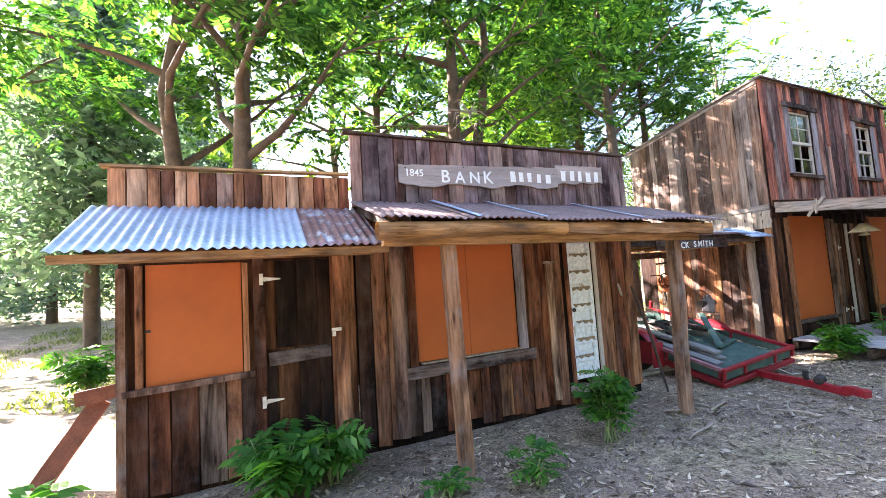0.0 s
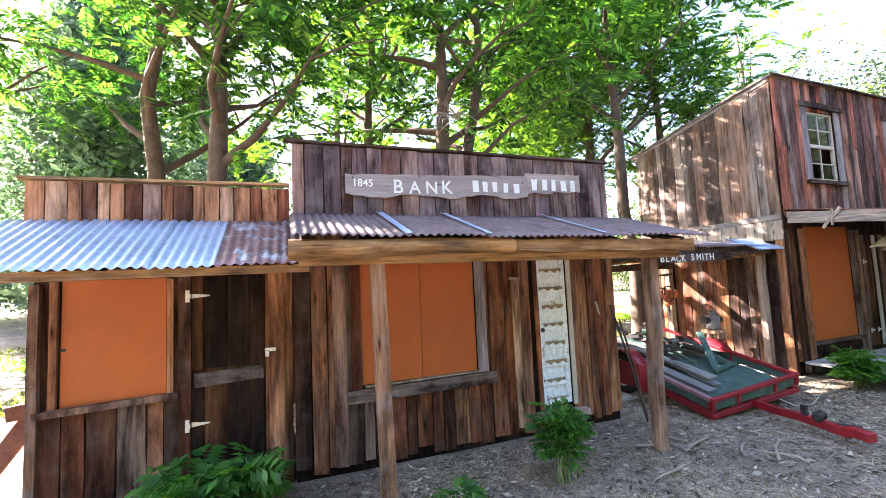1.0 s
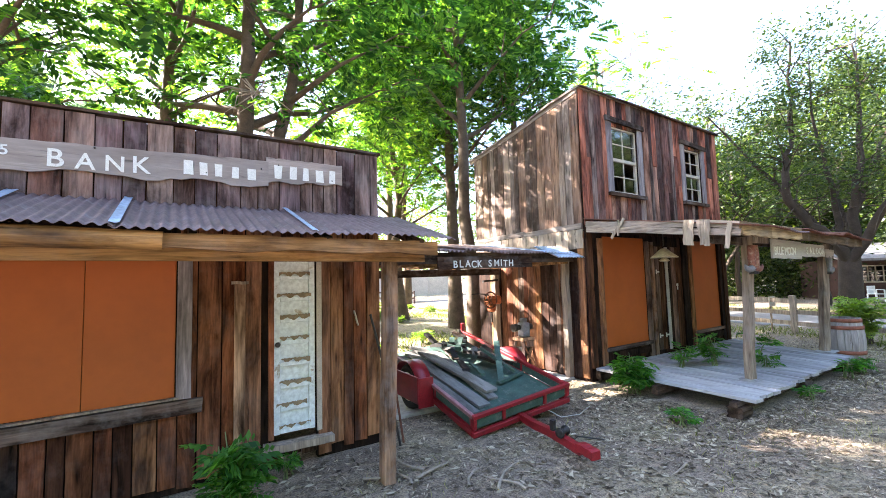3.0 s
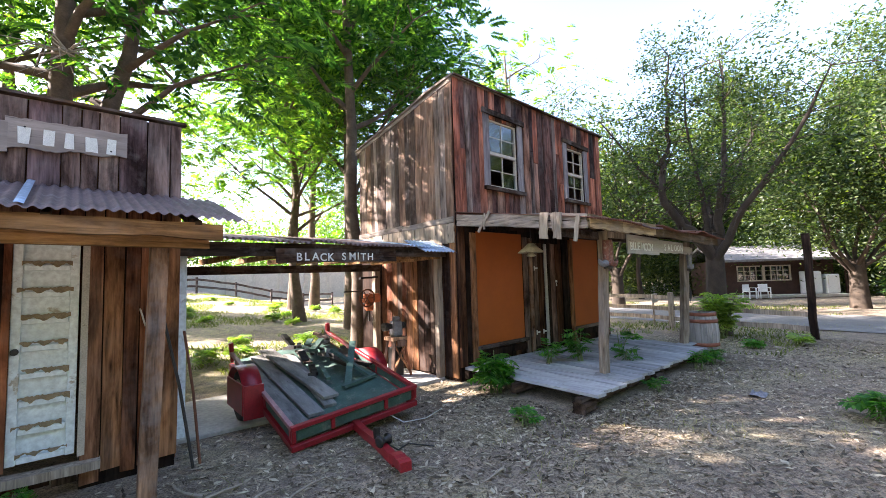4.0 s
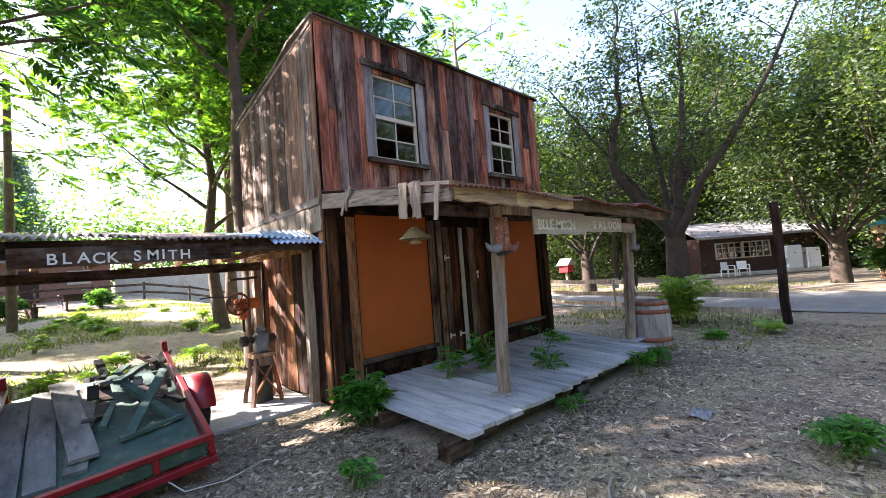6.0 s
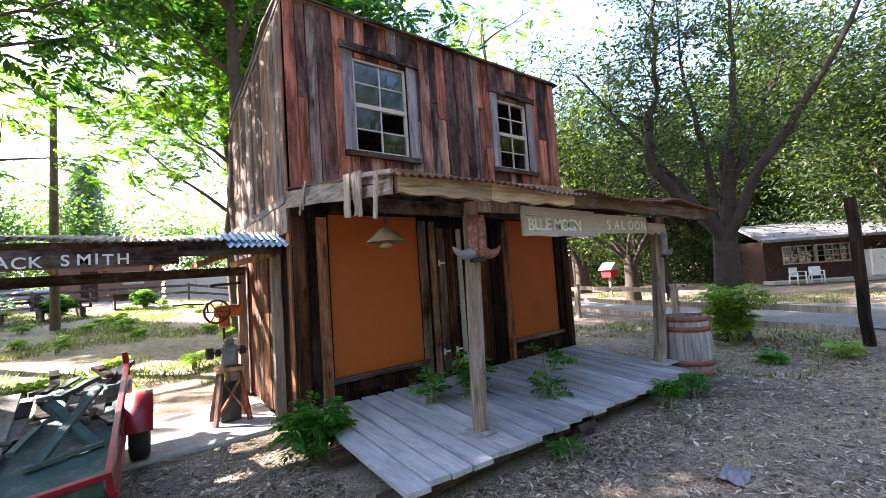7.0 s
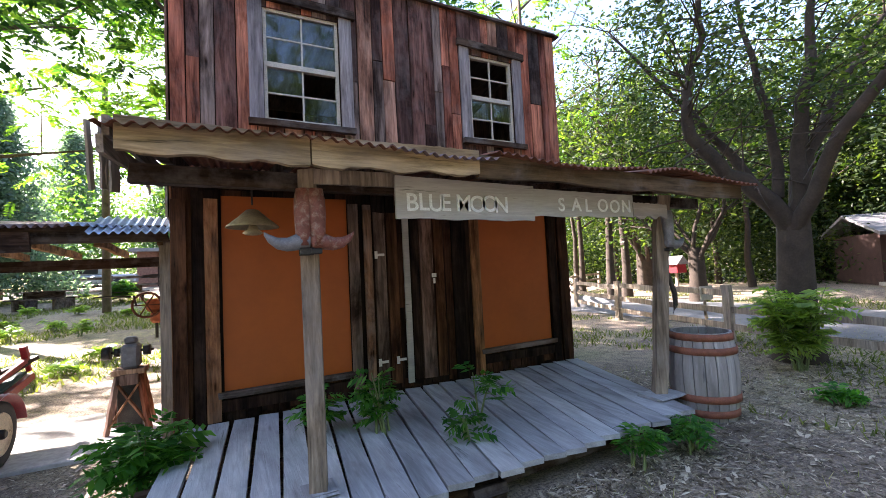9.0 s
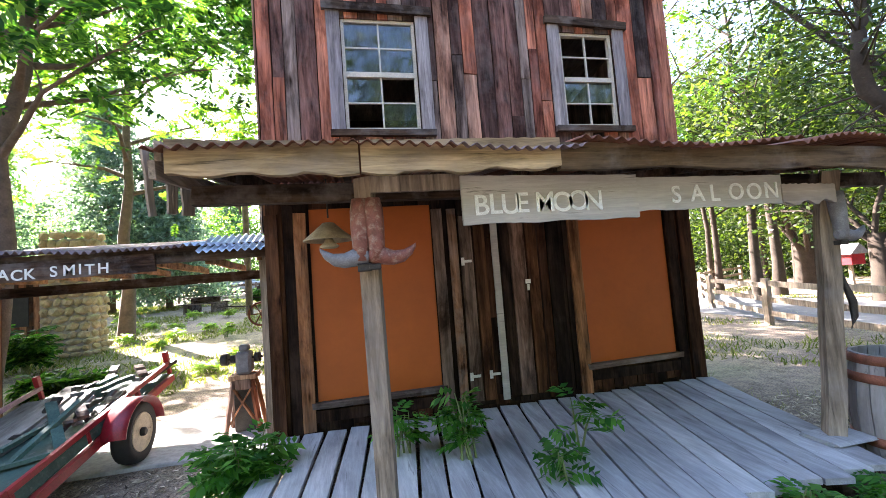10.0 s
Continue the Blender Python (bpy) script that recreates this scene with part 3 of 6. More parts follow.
def bars(parent, x0, x1, z0, z1, n, y, material, seed, lean=0.0):
    """Plain brushed bars in place of lettering."""
    r = random.Random(seed)
    w = (x1 - x0) / n
    for i in range(n):
        b = bmesh.new()
        x = x0 + w * (i + r.uniform(0.12, 0.2))
        k = w * r.uniform(0.42, 0.6)
        lo, hi = z0 + r.uniform(0, 0.015), z1 - r.uniform(0, 0.02)
        v = [b.verts.new((x + dx, y - 0.003, z)) for dx, z in ((r.uniform(-0.004, 0.004), lo), (k * 0.5, lo + r.uniform(-0.004, 0.004)), (k + r.uniform(-0.006, 0.006), lo), (k + r.uniform(-0.008, 0.008), hi), (k * 0.5, hi + r.uniform(-0.006, 0.006)), (r.uniform(-0.008, 0.008), hi))]
        b.faces.new(v)
        part("painted_bar", b, material, parent)


lettering("letters", "1845", 0.115, pose(1.44, FACE, 2.965, 90, 0, 0), FADED, sign_board)
bars(sign_board, 2.83, 3.53, 2.945, 3.085, 5, FACE + 0.001, PAINT_WHITE, 2)
bars(sign_board, 3.66, 4.38, 2.99, 3.15, 5, FACE + 0.002, PAINT_WHITE, 3)

# bank porch roof
EAVE_Y, EAVE_Z = 3.42, 2.285
xs = [0.80, 1.62, 2.45, 3.28, 4.10, 5.17]
for i in range(5):
    sheet(bank, xs[i] - (0.03 if i else 0.0), xs[i + 1], (EAVE_Y, EAVE_Z + 0.004 * (i % 2)), (BY - 0.03, 2.66 + 0.004 * (i % 2)), RUST, "roof_sheet", warp=0.012, seed=i)
for x, w in ((1.68, 0.07), (2.42, 0.06), (3.75, 0.05)):
    sheet(bank, x, x + w, (EAVE_Y + 0.02, EAVE_Z + 0.028), (BY - 0.1, 2.682), GALV, "patch_strip", amp=0.004)
tubes("porch_log", [([(0.78, 3.52, 2.19), (1.3, 3.5, 2.19), (2.0, 3.52, 2.215), (2.72, 3.5, 2.20)], [0.085, 0.08, 0.075, 0.07])], W_BEAM, bank)
ragged("porch_beam", 2.70, 4.98, (2.14, 2.13), (2.255, 2.25), 3.53, 0.06, W_BEAM, bank, 51, 0.011)
between("porch_beam", bank, (0.86, 3.64, 2.12), (4.9, 3.64, 2.11), 0.10, 0.08, W_BEAM, roll=90)
for x in (0.9, 1.9, 2.9, 3.9, 4.8):
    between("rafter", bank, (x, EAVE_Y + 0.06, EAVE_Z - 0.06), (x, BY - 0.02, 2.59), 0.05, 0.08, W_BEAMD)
board("porch_post", bank, (1.505, 3.66, 1.05), (0.115, 0.115, 2.12), W_POST, (0, -1.2, 0))
board("porch_post", bank, (4.545, 3.72, 1.05), (0.12, 0.12, 2.12), W_POST, (0, 1.6, 0))

# shed
sw = bmesh.new()
box(sw, -1.24, 0.80, BY + 0.034, BY + 0.10, 0.0, 2.56)
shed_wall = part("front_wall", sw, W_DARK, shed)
sw = bmesh.new()
box(sw, -1.30, 0.80, BY + 0.034, BY + 0.06, 2.56, 2.92)
shed_par = part("parapet", sw, W_DARK, shed)
sw = bmesh.new()
box(sw, -1.24, -1.18, BY + 0.102, 6.2, 0.0, 2.4)
box(sw, -1.18, 0.80, 6.14, 6.2, 0.0, 2.4)
part("side_wall", sw, W_BROWN, shed)
sw = bmesh.new()
box(sw, -1.28, 0.82, BY + 0.105, 6.25, 2.41, 2.45)
part("flat_roof", sw, RUST, shed)
SY = BY + 0.03
upright_boards(shed_par, -1.31, 0.81, 2.55, 2.92, SY, W_TAN, 0.125)
between("cap_board", shed, (-1.36, SY, 2.945), (0.82, SY, 2.965), 0.025, 0.09, W_BEAM, roll=90)
upright_boards(shed_wall, -1.24, -0.05, 0.06, 0.94, SY, W_BROWN, 0.165, uneven=0.04)
upright_boards(shed_wall, 0.56, 0.82, 0.1, 2.5, SY - 0.004, W_BROWN, 0.13)
board("corner_post", shed, (-1.21, SY - 0.035, 1.06), (0.07, 0.06, 1.95), W_POST)
board("trim", shed, (-1.085, SY - 0.03, 1.5), (0.055, 0.035, 1.08), W_TAN)
board("trim", shed, (-0.235, SY - 0.03, 1.5), (0.05, 0.03, 1.08), W_TAN)
board("door_post", shed, (-0.115, SY - 0.04, 1.12), (0.10, 0.05, 1.95), W_TAN)
board("door_post", shed, (0.665, SY - 0.035, 1.15), (0.14, 0.035, 1.9), W_TAN)
board("dark_plank", shed, (-0.188, SY - 0.012, 1.5), (0.05, 0.02, 1.05), W_DARK)
b = bmesh.new()
box(b, -1.04, -0.27, SY - 0.014, SY + 0.003, 0.965, 2.05, 0.002)
part("shutter_panel", b, ORANGE, shed, "orange painted plywood shutter")
b = bmesh.new()
box(b, -1.045, -1.0, SY - 0.022, SY - 0.015, 1.45, 1.475, 0.002)
part("shutter_latch", b, IRON, shed)
between("window_sill", shed, (-1.20, SY - 0.05, 0.945), (-0.16, SY - 0.05, 0.985), 0.055, 0.06, W_TAN, roll=90)
# hinged door
b = bmesh.new()
box(b, -0.06, 0.555, SY - 0.006, SY + 0.002, 0.2, 2.06)
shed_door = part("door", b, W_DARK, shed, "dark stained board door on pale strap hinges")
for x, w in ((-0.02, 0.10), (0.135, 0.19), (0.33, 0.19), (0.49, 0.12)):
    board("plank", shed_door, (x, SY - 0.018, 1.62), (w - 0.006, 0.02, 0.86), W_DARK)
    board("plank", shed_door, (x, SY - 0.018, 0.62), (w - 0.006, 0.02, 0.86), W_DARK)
between("door_rail", shed_door, (-0.04, SY - 0.035, 1.09), (0.55, SY - 0.035, 1.12), 0.13, 0.025, W_SILL, roll=90)
between("door_rail", shed_door, (0.05, SY - 0.03, 0.30), (0.53, SY - 0.03, 0.33), 0.05, 0.02, W_SILL, roll=90)
for z in (0.70, 1.87):
    b = bmesh.new()
    box(b, -0.11, -0.075, SY - 0.072, SY - 0.066, z - 0.055, z + 0.055, 0.001)
    v = [b.verts.new(c) for c in ((-0.07, SY - 0.034, z + 0.022), (0.085, SY - 0.034, z + 0.006), (0.085, SY - 0.034, z - 0.006), (-0.07, SY - 0.034, z - 0.022))]
    w = [b.verts.new(q.co + Vector((0, -0.006, 0))) for q in v]
    b.faces.new(w[::-1])
    for i in range(4):
        b.faces.new((v[i], v[(i + 1) % 4], w[(i + 1) % 4], w[i]))
    box(b, -0.076, -0.068, SY - 0.07, SY - 0.034, z - 0.02, z + 0.02)
    part("strap_hinge", b, STEEL, shed_door, "pale metal strap hinge")
b = bmesh.new()
box(b, 0.56, 0.66, SY - 0.062, SY - 0.055, 1.30, 1.335, 0.002)
box(b, 0.565, 0.60, SY - 0.075, SY - 0.06, 1.25, 1.31, 0.004)
part("hasp", b, STEEL, shed_door, "metal hasp with padlock")
# shed awning
sx = [-1.42, -0.80, -0.18, 0.28, 0.90]
for i, mt in enumerate((GALV, GALV, GALV, MIXED)):
    sheet(shed, sx[i] - (0.03 if i else 0), sx[i + 1], (3.72, 2.095 + 0.005 * (i % 2)), (BY + 0.0, 2.58 + 0.005 * (i % 2)), mt, "roof_sheet", amp=0.010, warp=0.005, seed=20 + i)
between("fascia", shed, (-1.40, 3.77, 2.045), (0.95, 3.77, 2.06), 0.06, 0.035, W_BEAM, roll=90)
between("awning_beam", shed, (-1.30, 4.30, 2.08), (0.95, 4.30, 2.09), 0.07, 0.06, W_BEAM, roll=90)
for x in (-1.2, -0.5, 0.2, 0.8):
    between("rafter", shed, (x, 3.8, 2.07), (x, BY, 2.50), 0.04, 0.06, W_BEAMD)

# leaning rusty plough beam beside the shed
plough = thing("farm_scrap", (-1.75, 4.9, 0), "rusty brown metal farm scrap leaning beside the shed", "scrap")
between("leaning_bar", plough, (-2.06, 5.5, 0.02), (-1.60, 5.62, 0.76), 0.17, 0.04, RUSTY, roll=70)
between("cross_bar", plough, (-1.80, 5.56, 0.80), (-1.28, 5.56, 0.86), 0.14, 0.03, RUSTY, roll=90)
between("stand_bar", plough, (-1.40, 5.6, 0.0), (-1.40, 5.6, 0.75), 0.05, 0.04, RUSTY)

# ---- forge lean-to ----
forge = thing("forge_shelter", (6.9, 6.3, 0), "open lean-to forge with corrugated roof on dark beams", "shelter")
between("front_beam", forge, (4.90, 5.18, 2.18), (8.98, 5.18, 2.23), 0.17, 0.06, W_BEAMD, roll=90)
between("back_beam", forge, (4.95, 7.25, 1.99), (8.98, 7.25, 2.03), 0.14, 0.07, W_BEAMD, roll=90)
for i in range(8):
    x = 5.2 + i * 0.53
    between("rafter", forge, (x, 5.22, 2.15), (x - 0.12, 7.24, 2.13), 0.05, 0.08, W_BEAM)
fx = [4.83, 5.7, 6.5, 7.35, 8.2, 9.02]
for i in range(5):
    sheet(forge, fx[i] - 0.03, fx[i + 1], (5.06, 2.295 + 0.01 * (i % 2)), (7.45, 2.62), GALV if i == 4 else RUST, "roof_sheet", amp=0.018, warp=0.02, seed=40 + i)
bl = thing("blacksmith_sign", (6.95, 5.13, 2.1), "dark board sign with white hand-painted letters", "sign")
between("sign_plank", bl, (6.03, 5.13, 2.115), (7.90, 5.13, 2.15), 0.19, 0.03, W_BEAMD, roll=90)
for word, x, z in (("BLACK", 6.285, 2.05), ("SMITH", 6.955, 2.065)):
    for i, ch in enumerate(word):
        lettering("letters", ch, 0.15, pose(x, 5.111, z + 0.004 * (i % 3), 90, 0, 0), PAINT_WHITE, bl)
        x += {"M": 0.135, "I": 0.06}.get(ch, 0.112)
board("post", forge, (8.95, 5.32, 1.1), (0.11, 0.11, 2.2), W_POSTGREY)
board("post", forge, (8.93, 7.3, 1.05), (0.12, 0.12, 2.1), W_POSTGREY)
board("white_post", forge, (5.0, 5.34, 1.09), (0.13, 0.06, 2.14), WHITE, label="white painted board post")

# ---- saloon ----
FY, SX, EX = 4.92, 9.05, 14.25
saloon = thing("saloon_building", (11.6, 6.4, 0), "two-storey weathered board saloon with porch and orange window panels", "building")
W1 = (9.96, 10.81, 3.48, 4.80)
W2 = (12.66, 13.40, 3.52, 4.75)
s = bmesh.new()
for x0, x1, z0, z1 in ((SX + 0.02, W1[0], 2.62, 5.33), (W1[1], W2[0], 2.62, 5.33), (W2[1], EX, 2.62, 5.33), (W1[0], W1[1], 2.62, W1[2]), (W1[0], W1[1], W1[3], 5.33), (W2[0], W2[1], 2.62, W2[2]), (W2[0], W2[1], W2[3], 5.33), (SX + 0.02, EX, 0.0, 2.62)):
    box(s, x0, x1, FY + 0.003, FY + 0.10, z0, z1)
front = part("front_wall", s, W_DARK, saloon)
roof_z = lambda y: 5.33 - 0.175 * (y - FY)
s = bmesh.new()
v = [s.verts.new((x, y, z)) for x in (SX + 0.002, SX + 0.06) for y, z in ((FY + 0.102, 0.0), (8.05, 0.0), (8.05, roof_z(8.05)), (FY + 0.102, roof_z(FY + 0.1)))]
s.faces.new(v[:4]); s.faces.new(v[4:][::-1])
for i in range(4):
    s.faces.new((v[i], v[4 + i], v[4 + (i + 1) % 4], v[(i + 1) % 4]))
bmesh.ops.recalc_face_normals(s, faces=s.faces)
side = part("side_wall", s, W_DARK, saloon)
s = bmesh.new()
v = [s.verts.new((x, y, z)) for x in (EX - 0.06, EX) for y, z in ((FY + 0.102, 0.0), (8.05, 0.0), (8.05, roof_z(8.05)), (FY + 0.102, roof_z(FY + 0.1)))]
s.faces.new(v[:4]); s.faces.new(v[4:][::-1])
for i in range(4):
    s.faces.new((v[i], v[4 + i], v[4 + (i + 1) % 4], v[(i + 1) % 4]))
bmesh.ops.recalc_face_normals(s, faces=s.faces)
part("side_wall", s, W_RED, saloon)
s = bmesh.new()
box(s, SX + 0.062, EX - 0.062, 7.99, 8.05, 0.0, roof_z(8.05))
part("back_wall", s, W_DARK, saloon)
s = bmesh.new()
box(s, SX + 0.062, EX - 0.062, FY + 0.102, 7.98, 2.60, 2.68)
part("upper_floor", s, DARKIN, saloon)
between("roof_deck", saloon, (11.6, FY - 0.05, roof_z(FY - 0.05) + 0.03), (11.6, 8.2, roof_z(8.2) + 0.03), EX - SX + 0.14, 0.04, W_BEAMY)
between("cap_board", saloon, (SX - 0.05, FY - 0.02, 5.375), (EX + 0.06, FY - 0.02, 5.325), 0.03, 0.14, W_BEAMD, roll=90)
between("eave_trim", saloon, (SX - 0.035, FY, roof_z(FY) - 0.02), (SX - 0.035, 8.2, roof_z(8.2) - 0.02), 0.03, 0.09, W_BEAMY)

g1 = (W1[0] - 0.01, W1[1] + 0.01, W1[2], W1[3])
g2 = (W2[0] - 0.01, W2[1] + 0.01, W2[2], W2[3])
upright_boards(front, SX, EX, 2.80, 5.35, FY, W_RED, 0.165, gaps=[g1, g2], split=0.35)
P1 = (9.49, 10.83, 0.55, 2.60)
P2 = (12.66, 13.86, 0.59, 2.60)
# Near-black lower boards: real dark brown plus porch shade in the colour.
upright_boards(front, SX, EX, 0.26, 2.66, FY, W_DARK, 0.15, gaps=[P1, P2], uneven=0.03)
side_boards(side, FY, 8.05, lambda y: 2.70, roof_z, SX - 0.012, W_SIDE, 0.17)
side_boards(side, FY + 0.02, 7.6, lambda y: 0.06, lambda y: 2.68, SX, W_BROWN, 0.16)
for y0, y1 in ((FY, 6.4), (6.4, 8.05)):
    between("skirt_board", saloon, (SX - 0.05, y0, 2.78), (SX - 0.05, y1, 2.77), 0.03, 0.10, W_BEAMY)
side_boards(side, FY, 8.05, lambda y: 2.36 + 0.02 * math.sin(y * 9), lambda y: 2.72, SX - 0.035, W_POSTGREY, 0.15)
# tin flashing over the forge end
sheet(forge, 8.35, 9.06, (4.94, 2.21), (5.5, 2.44), GALV, "flashing", amp=0.016, warp=0.01, seed=77)

for x, w, mt in ((SX + 0.06, 0.13, W_DARK), (9.40, 0.13, W_BROWN), (10.90, 0.12, W_BROWN), (11.07, 0.10, W_POST), (12.30, 0.16, W_DARK), (12.58, 0.14, W_BROWN), (13.94, 0.13, W_DARK), (14.15, 0.18, W_DARK)):
    board("trim", saloon, (x, FY - 0.045, 1.40), (w, 0.035, 2.3), mt)
for P in (P1, P2):
    b = bmesh.new()
    box(b, P[0], P[1], FY - 0.018, FY + 0.002, P[2], P[3], 0.002)
    part("window_panel", b, ORANGE, saloon, "orange painted plywood window panel")
    between("sill", saloon, (P[0] - 0.05, FY - 0.05, P[2] - 0.03), (P[1] + 0.05, FY - 0.05, P[2] - 0.02), 0.06, 0.09, W_SILL, roll=90)
    between("sill", saloon, (P[0] - 0.1, FY - 0.035, P[2] - 0.14), (P[1] + 0.1, FY - 0.035, P[2] - 0.15), 0.12, 0.05, W_DARK, roll=90)
# saloon door: upright boards, one pale batten, one grey board
b = bmesh.new()
box(b, 11.14, 12.12, FY - 0.03, FY - 0.024, 0.32, 2.45)
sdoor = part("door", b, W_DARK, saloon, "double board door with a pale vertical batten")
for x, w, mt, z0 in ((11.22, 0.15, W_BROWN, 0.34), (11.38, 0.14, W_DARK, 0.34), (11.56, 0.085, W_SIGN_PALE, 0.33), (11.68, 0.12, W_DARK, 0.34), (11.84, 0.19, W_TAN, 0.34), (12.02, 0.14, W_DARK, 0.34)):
    # Dark planks here hold porch shade in their colour too.
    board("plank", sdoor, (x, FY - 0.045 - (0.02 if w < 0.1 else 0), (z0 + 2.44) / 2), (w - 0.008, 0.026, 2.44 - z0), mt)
for x, z in ((11.17, 1.92), (11.17, 0.62), (11.40, 0.62)):
    b = bmesh.new()
    box(b, x - 0.025, x + 0.012, FY - 0.075, FY - 0.068, z - 0.045, z + 0.045, 0.001)
    box(b, x + 0.01, x + 0.10, FY - 0.074, FY - 0.067, z - 0.015, z + 0.015, 0.001)
    part("strap_hinge", b, STEEL, sdoor, "pale metal hinge")
b = bmesh.new()
box(b, 11.90, 11.965, FY - 0.075, FY - 0.066, 1.61, 1.66, 0.002)
box(b, 11.915, 11.945, FY - 0.08, FY - 0.07, 1.53, 1.60, 0.002)
part("hasp", b, STEEL, sdoor, "pale metal hasp")


def sash_window(W, open_panes, hood_skew):
    x0, x1, z0, z1 = W
    win = new("window", None)
    win.location = ((x0 + x1) / 2, FY, z0)
    win.parent = saloon
    win.matrix_parent_inverse = base_of(saloon).inverted()
    win["label"] = "old six-over sash window with white frame and missing panes"
    zm = (z0 + z1) / 2
    fr = bmesh.new()
    t = 0.036
    box(fr, x0, x0 + t, FY + 0.0, FY + 0.06, z0, z1)
    box(fr, x1 - t, x1, FY + 0.0, FY + 0.06, z0, z1)
    box(fr, x0 + t, x1 - t, FY + 0.0, FY + 0.06, z1 - t, z1)
    box(fr, x0 + t, x1 - t, FY + 0.0, FY + 0.06, z0, z0 + t)
    box(fr, x0 + t, x1 - t, FY - 0.01, FY + 0.05, zm - 0.03, zm + 0.03)
    part("window_frame", fr, SASH, win)
    k = 0
    for a, b2 in ((z0 + t, zm - 0.03), (zm + 0.03, z1 - t)):
        mb = bmesh.new()
        xm = (x0 + x1) / 2
        box(mb, xm - 0.009, xm + 0.009, FY + 0.012, FY + 0.04, a, b2)
        hz = (a + b2) / 2
        box(mb, x0 + t, xm - 0.009, FY + 0.014, FY + 0.038, hz - 0.009, hz + 0.009)
        box(mb, xm + 0.009, x1 - t, FY + 0.014, FY + 0.038, hz - 0.009, hz + 0.009)
        part("muntin", mb, SASH, win)
        for c0, c1 in ((x0 + t, xm - 0.009), (xm + 0.009, x1 - t)):
            for r0, r1 in ((a, hz - 0.009), (hz + 0.009, b2)):
                if k not in open_panes:
                    p = bmesh.new()
                    box(p, c0, c1, FY + 0.024, FY + 0.028, r0, r1)
                    o = part("pane", p, GLASS, win)
                    o.visible_shadow = False
                k += 1
    for x, w in ((x0 - 0.085, 0.15), (x1 + 0.085, 0.15)):
        board("casing", win, (x, FY - 0.04, (z0 + z1) / 2 + 0.02), (w, 0.03, z1 - z0 + 0.12), W_FRAME)
    between("hood_board", win, (x0 - 0.2, FY - 0.06, z1 + 0.10 + hood_skew), (x1 + 0.2, FY - 0.06, z1 + 0.09), 0.10, 0.05, W_BEAMD, roll=90)
    between("window_sill", win, (x0 - 0.17, FY - 0.055, z0 - 0.045), (x1 + 0.17, FY - 0.055, z0 - 0.05), 0.07, 0.09, W_BEAMD, roll=90)


sash_window(W1, {0, 3}, 0.02)
sash_window(W2, {2, 4, 5, 6, 7, 0}, 0.03)

# porch
deck = thing("porch_deck", (11.5, 3.7, 0), "grey weathered plank porch deck with gaps", "deck")
nd = 22
for i in range(nd):
    u = (i + 0.5) / nd
    a = (8.98 + 4.54 * u, 2.42 + rng.uniform(-0.03, 0.02) + 0.12 * u, 0.225 + rng.uniform(-0.004, 0.004))
    c = (9.08 + 5.2 * u, FY - 0.07, 0.235)
    w = (4.95 / nd) * 0.85
    between("deck_plank", deck, a, c, w, 0.042, W_DECK)
for p, q in (((8.85, 2.62, 0.13), (13.6, 2.72, 0.13)), ((8.95, 3.7, 0.13), (13.9, 3.75, 0.13)), ((9.1, 4.8, 0.13), (14.2, 4.8, 0.13))):
    between("joist", deck, p, q, 0.13, 0.09, W_BEAMD, roll=90)
for x, y in ((9.0, 2.60), (13.3, 2.68), (11.2, 2.62)):
    board("footing_block", deck, (x, y, 0.06), (0.28, 0.18, 0.16), W_BEAMD)

porch = thing("porch_roof", (11.6, 3.6, 2.3), "sagging rusty corrugated porch roof on rough timber beams", "roof")
ragged("front_beam", 9.08, 10.02, (2.365, 2.35), (2.54, 2.525), 2.48, 0.05, W_PORCH, porch, 52, 0.009)
ragged("front_beam", 10.03, 11.20, (2.35, 2.36), (2.53, 2.54), 2.487, 0.05, W_PORCH, porch, 53, 0.011)
ragged("front_beam", 11.205, 14.50, (2.36, 2.29), (2.515, 2.44), 2.51, 0.05, W_PORCHD, porch, 54, 0.010)
between("under_beam", porch, (9.05, 2.83, 2.335), (14.4, 2.92, 2.31), 0.11, 0.08, W_BEAMD, roll=90)
for k, z0, w in ((0, 2.60, 0.10), (1, 2.50, 0.09)):
    between("end_fascia", porch, (9.00 - 0.02 * k, FY - 0.1, z0 + 0.19), (9.045 - 0.02 * k, 2.44, z0 - 0.10), 0.03, w, W_BEAMY)
# Rafters in near-black wood, with roof-underside shade included in the colour.
for i in range(8):
    x = 9.25 + i * 0.70
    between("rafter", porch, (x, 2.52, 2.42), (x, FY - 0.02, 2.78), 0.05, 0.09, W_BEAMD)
px = [9.03, 9.75, 10.55, 11.35, 12.15, 12.95, 13.75, 14.6]
for i in range(7):
    w = (0.012, 0.014, 0.02, 0.05, 0.03, 0.065, 0.05)[i]
    sheet(porch, px[i] - 0.03, px[i + 1], (2.37, 2.485 + 0.008 * (i % 2)), (FY - 0.03, 2.90), RUSTY if i != 2 else RUST, "roof_sheet", amp=0.013, warp=w, seed=60 + i)
for y, z, ln, w, lean in ((3.03, 2.63, 0.36, 0.15, 0.05), (2.90, 2.61, 0.35, 0.09, -0.04), (2.80, 2.60, 0.36, 0.08, 0.03), (2.52, 2.53, 0.34, 0.06, 0.07), (4.05, 2.79, 0.30, 0.05, 0.26), (4.16, 2.78, 0.26, 0.035, 0.02)):
    between("hanging_scrap", porch, (8.955, y, z), (8.96, y + lean, z - ln), 0.012, w, W_POSTGREY, "grey scrap board hanging loose")
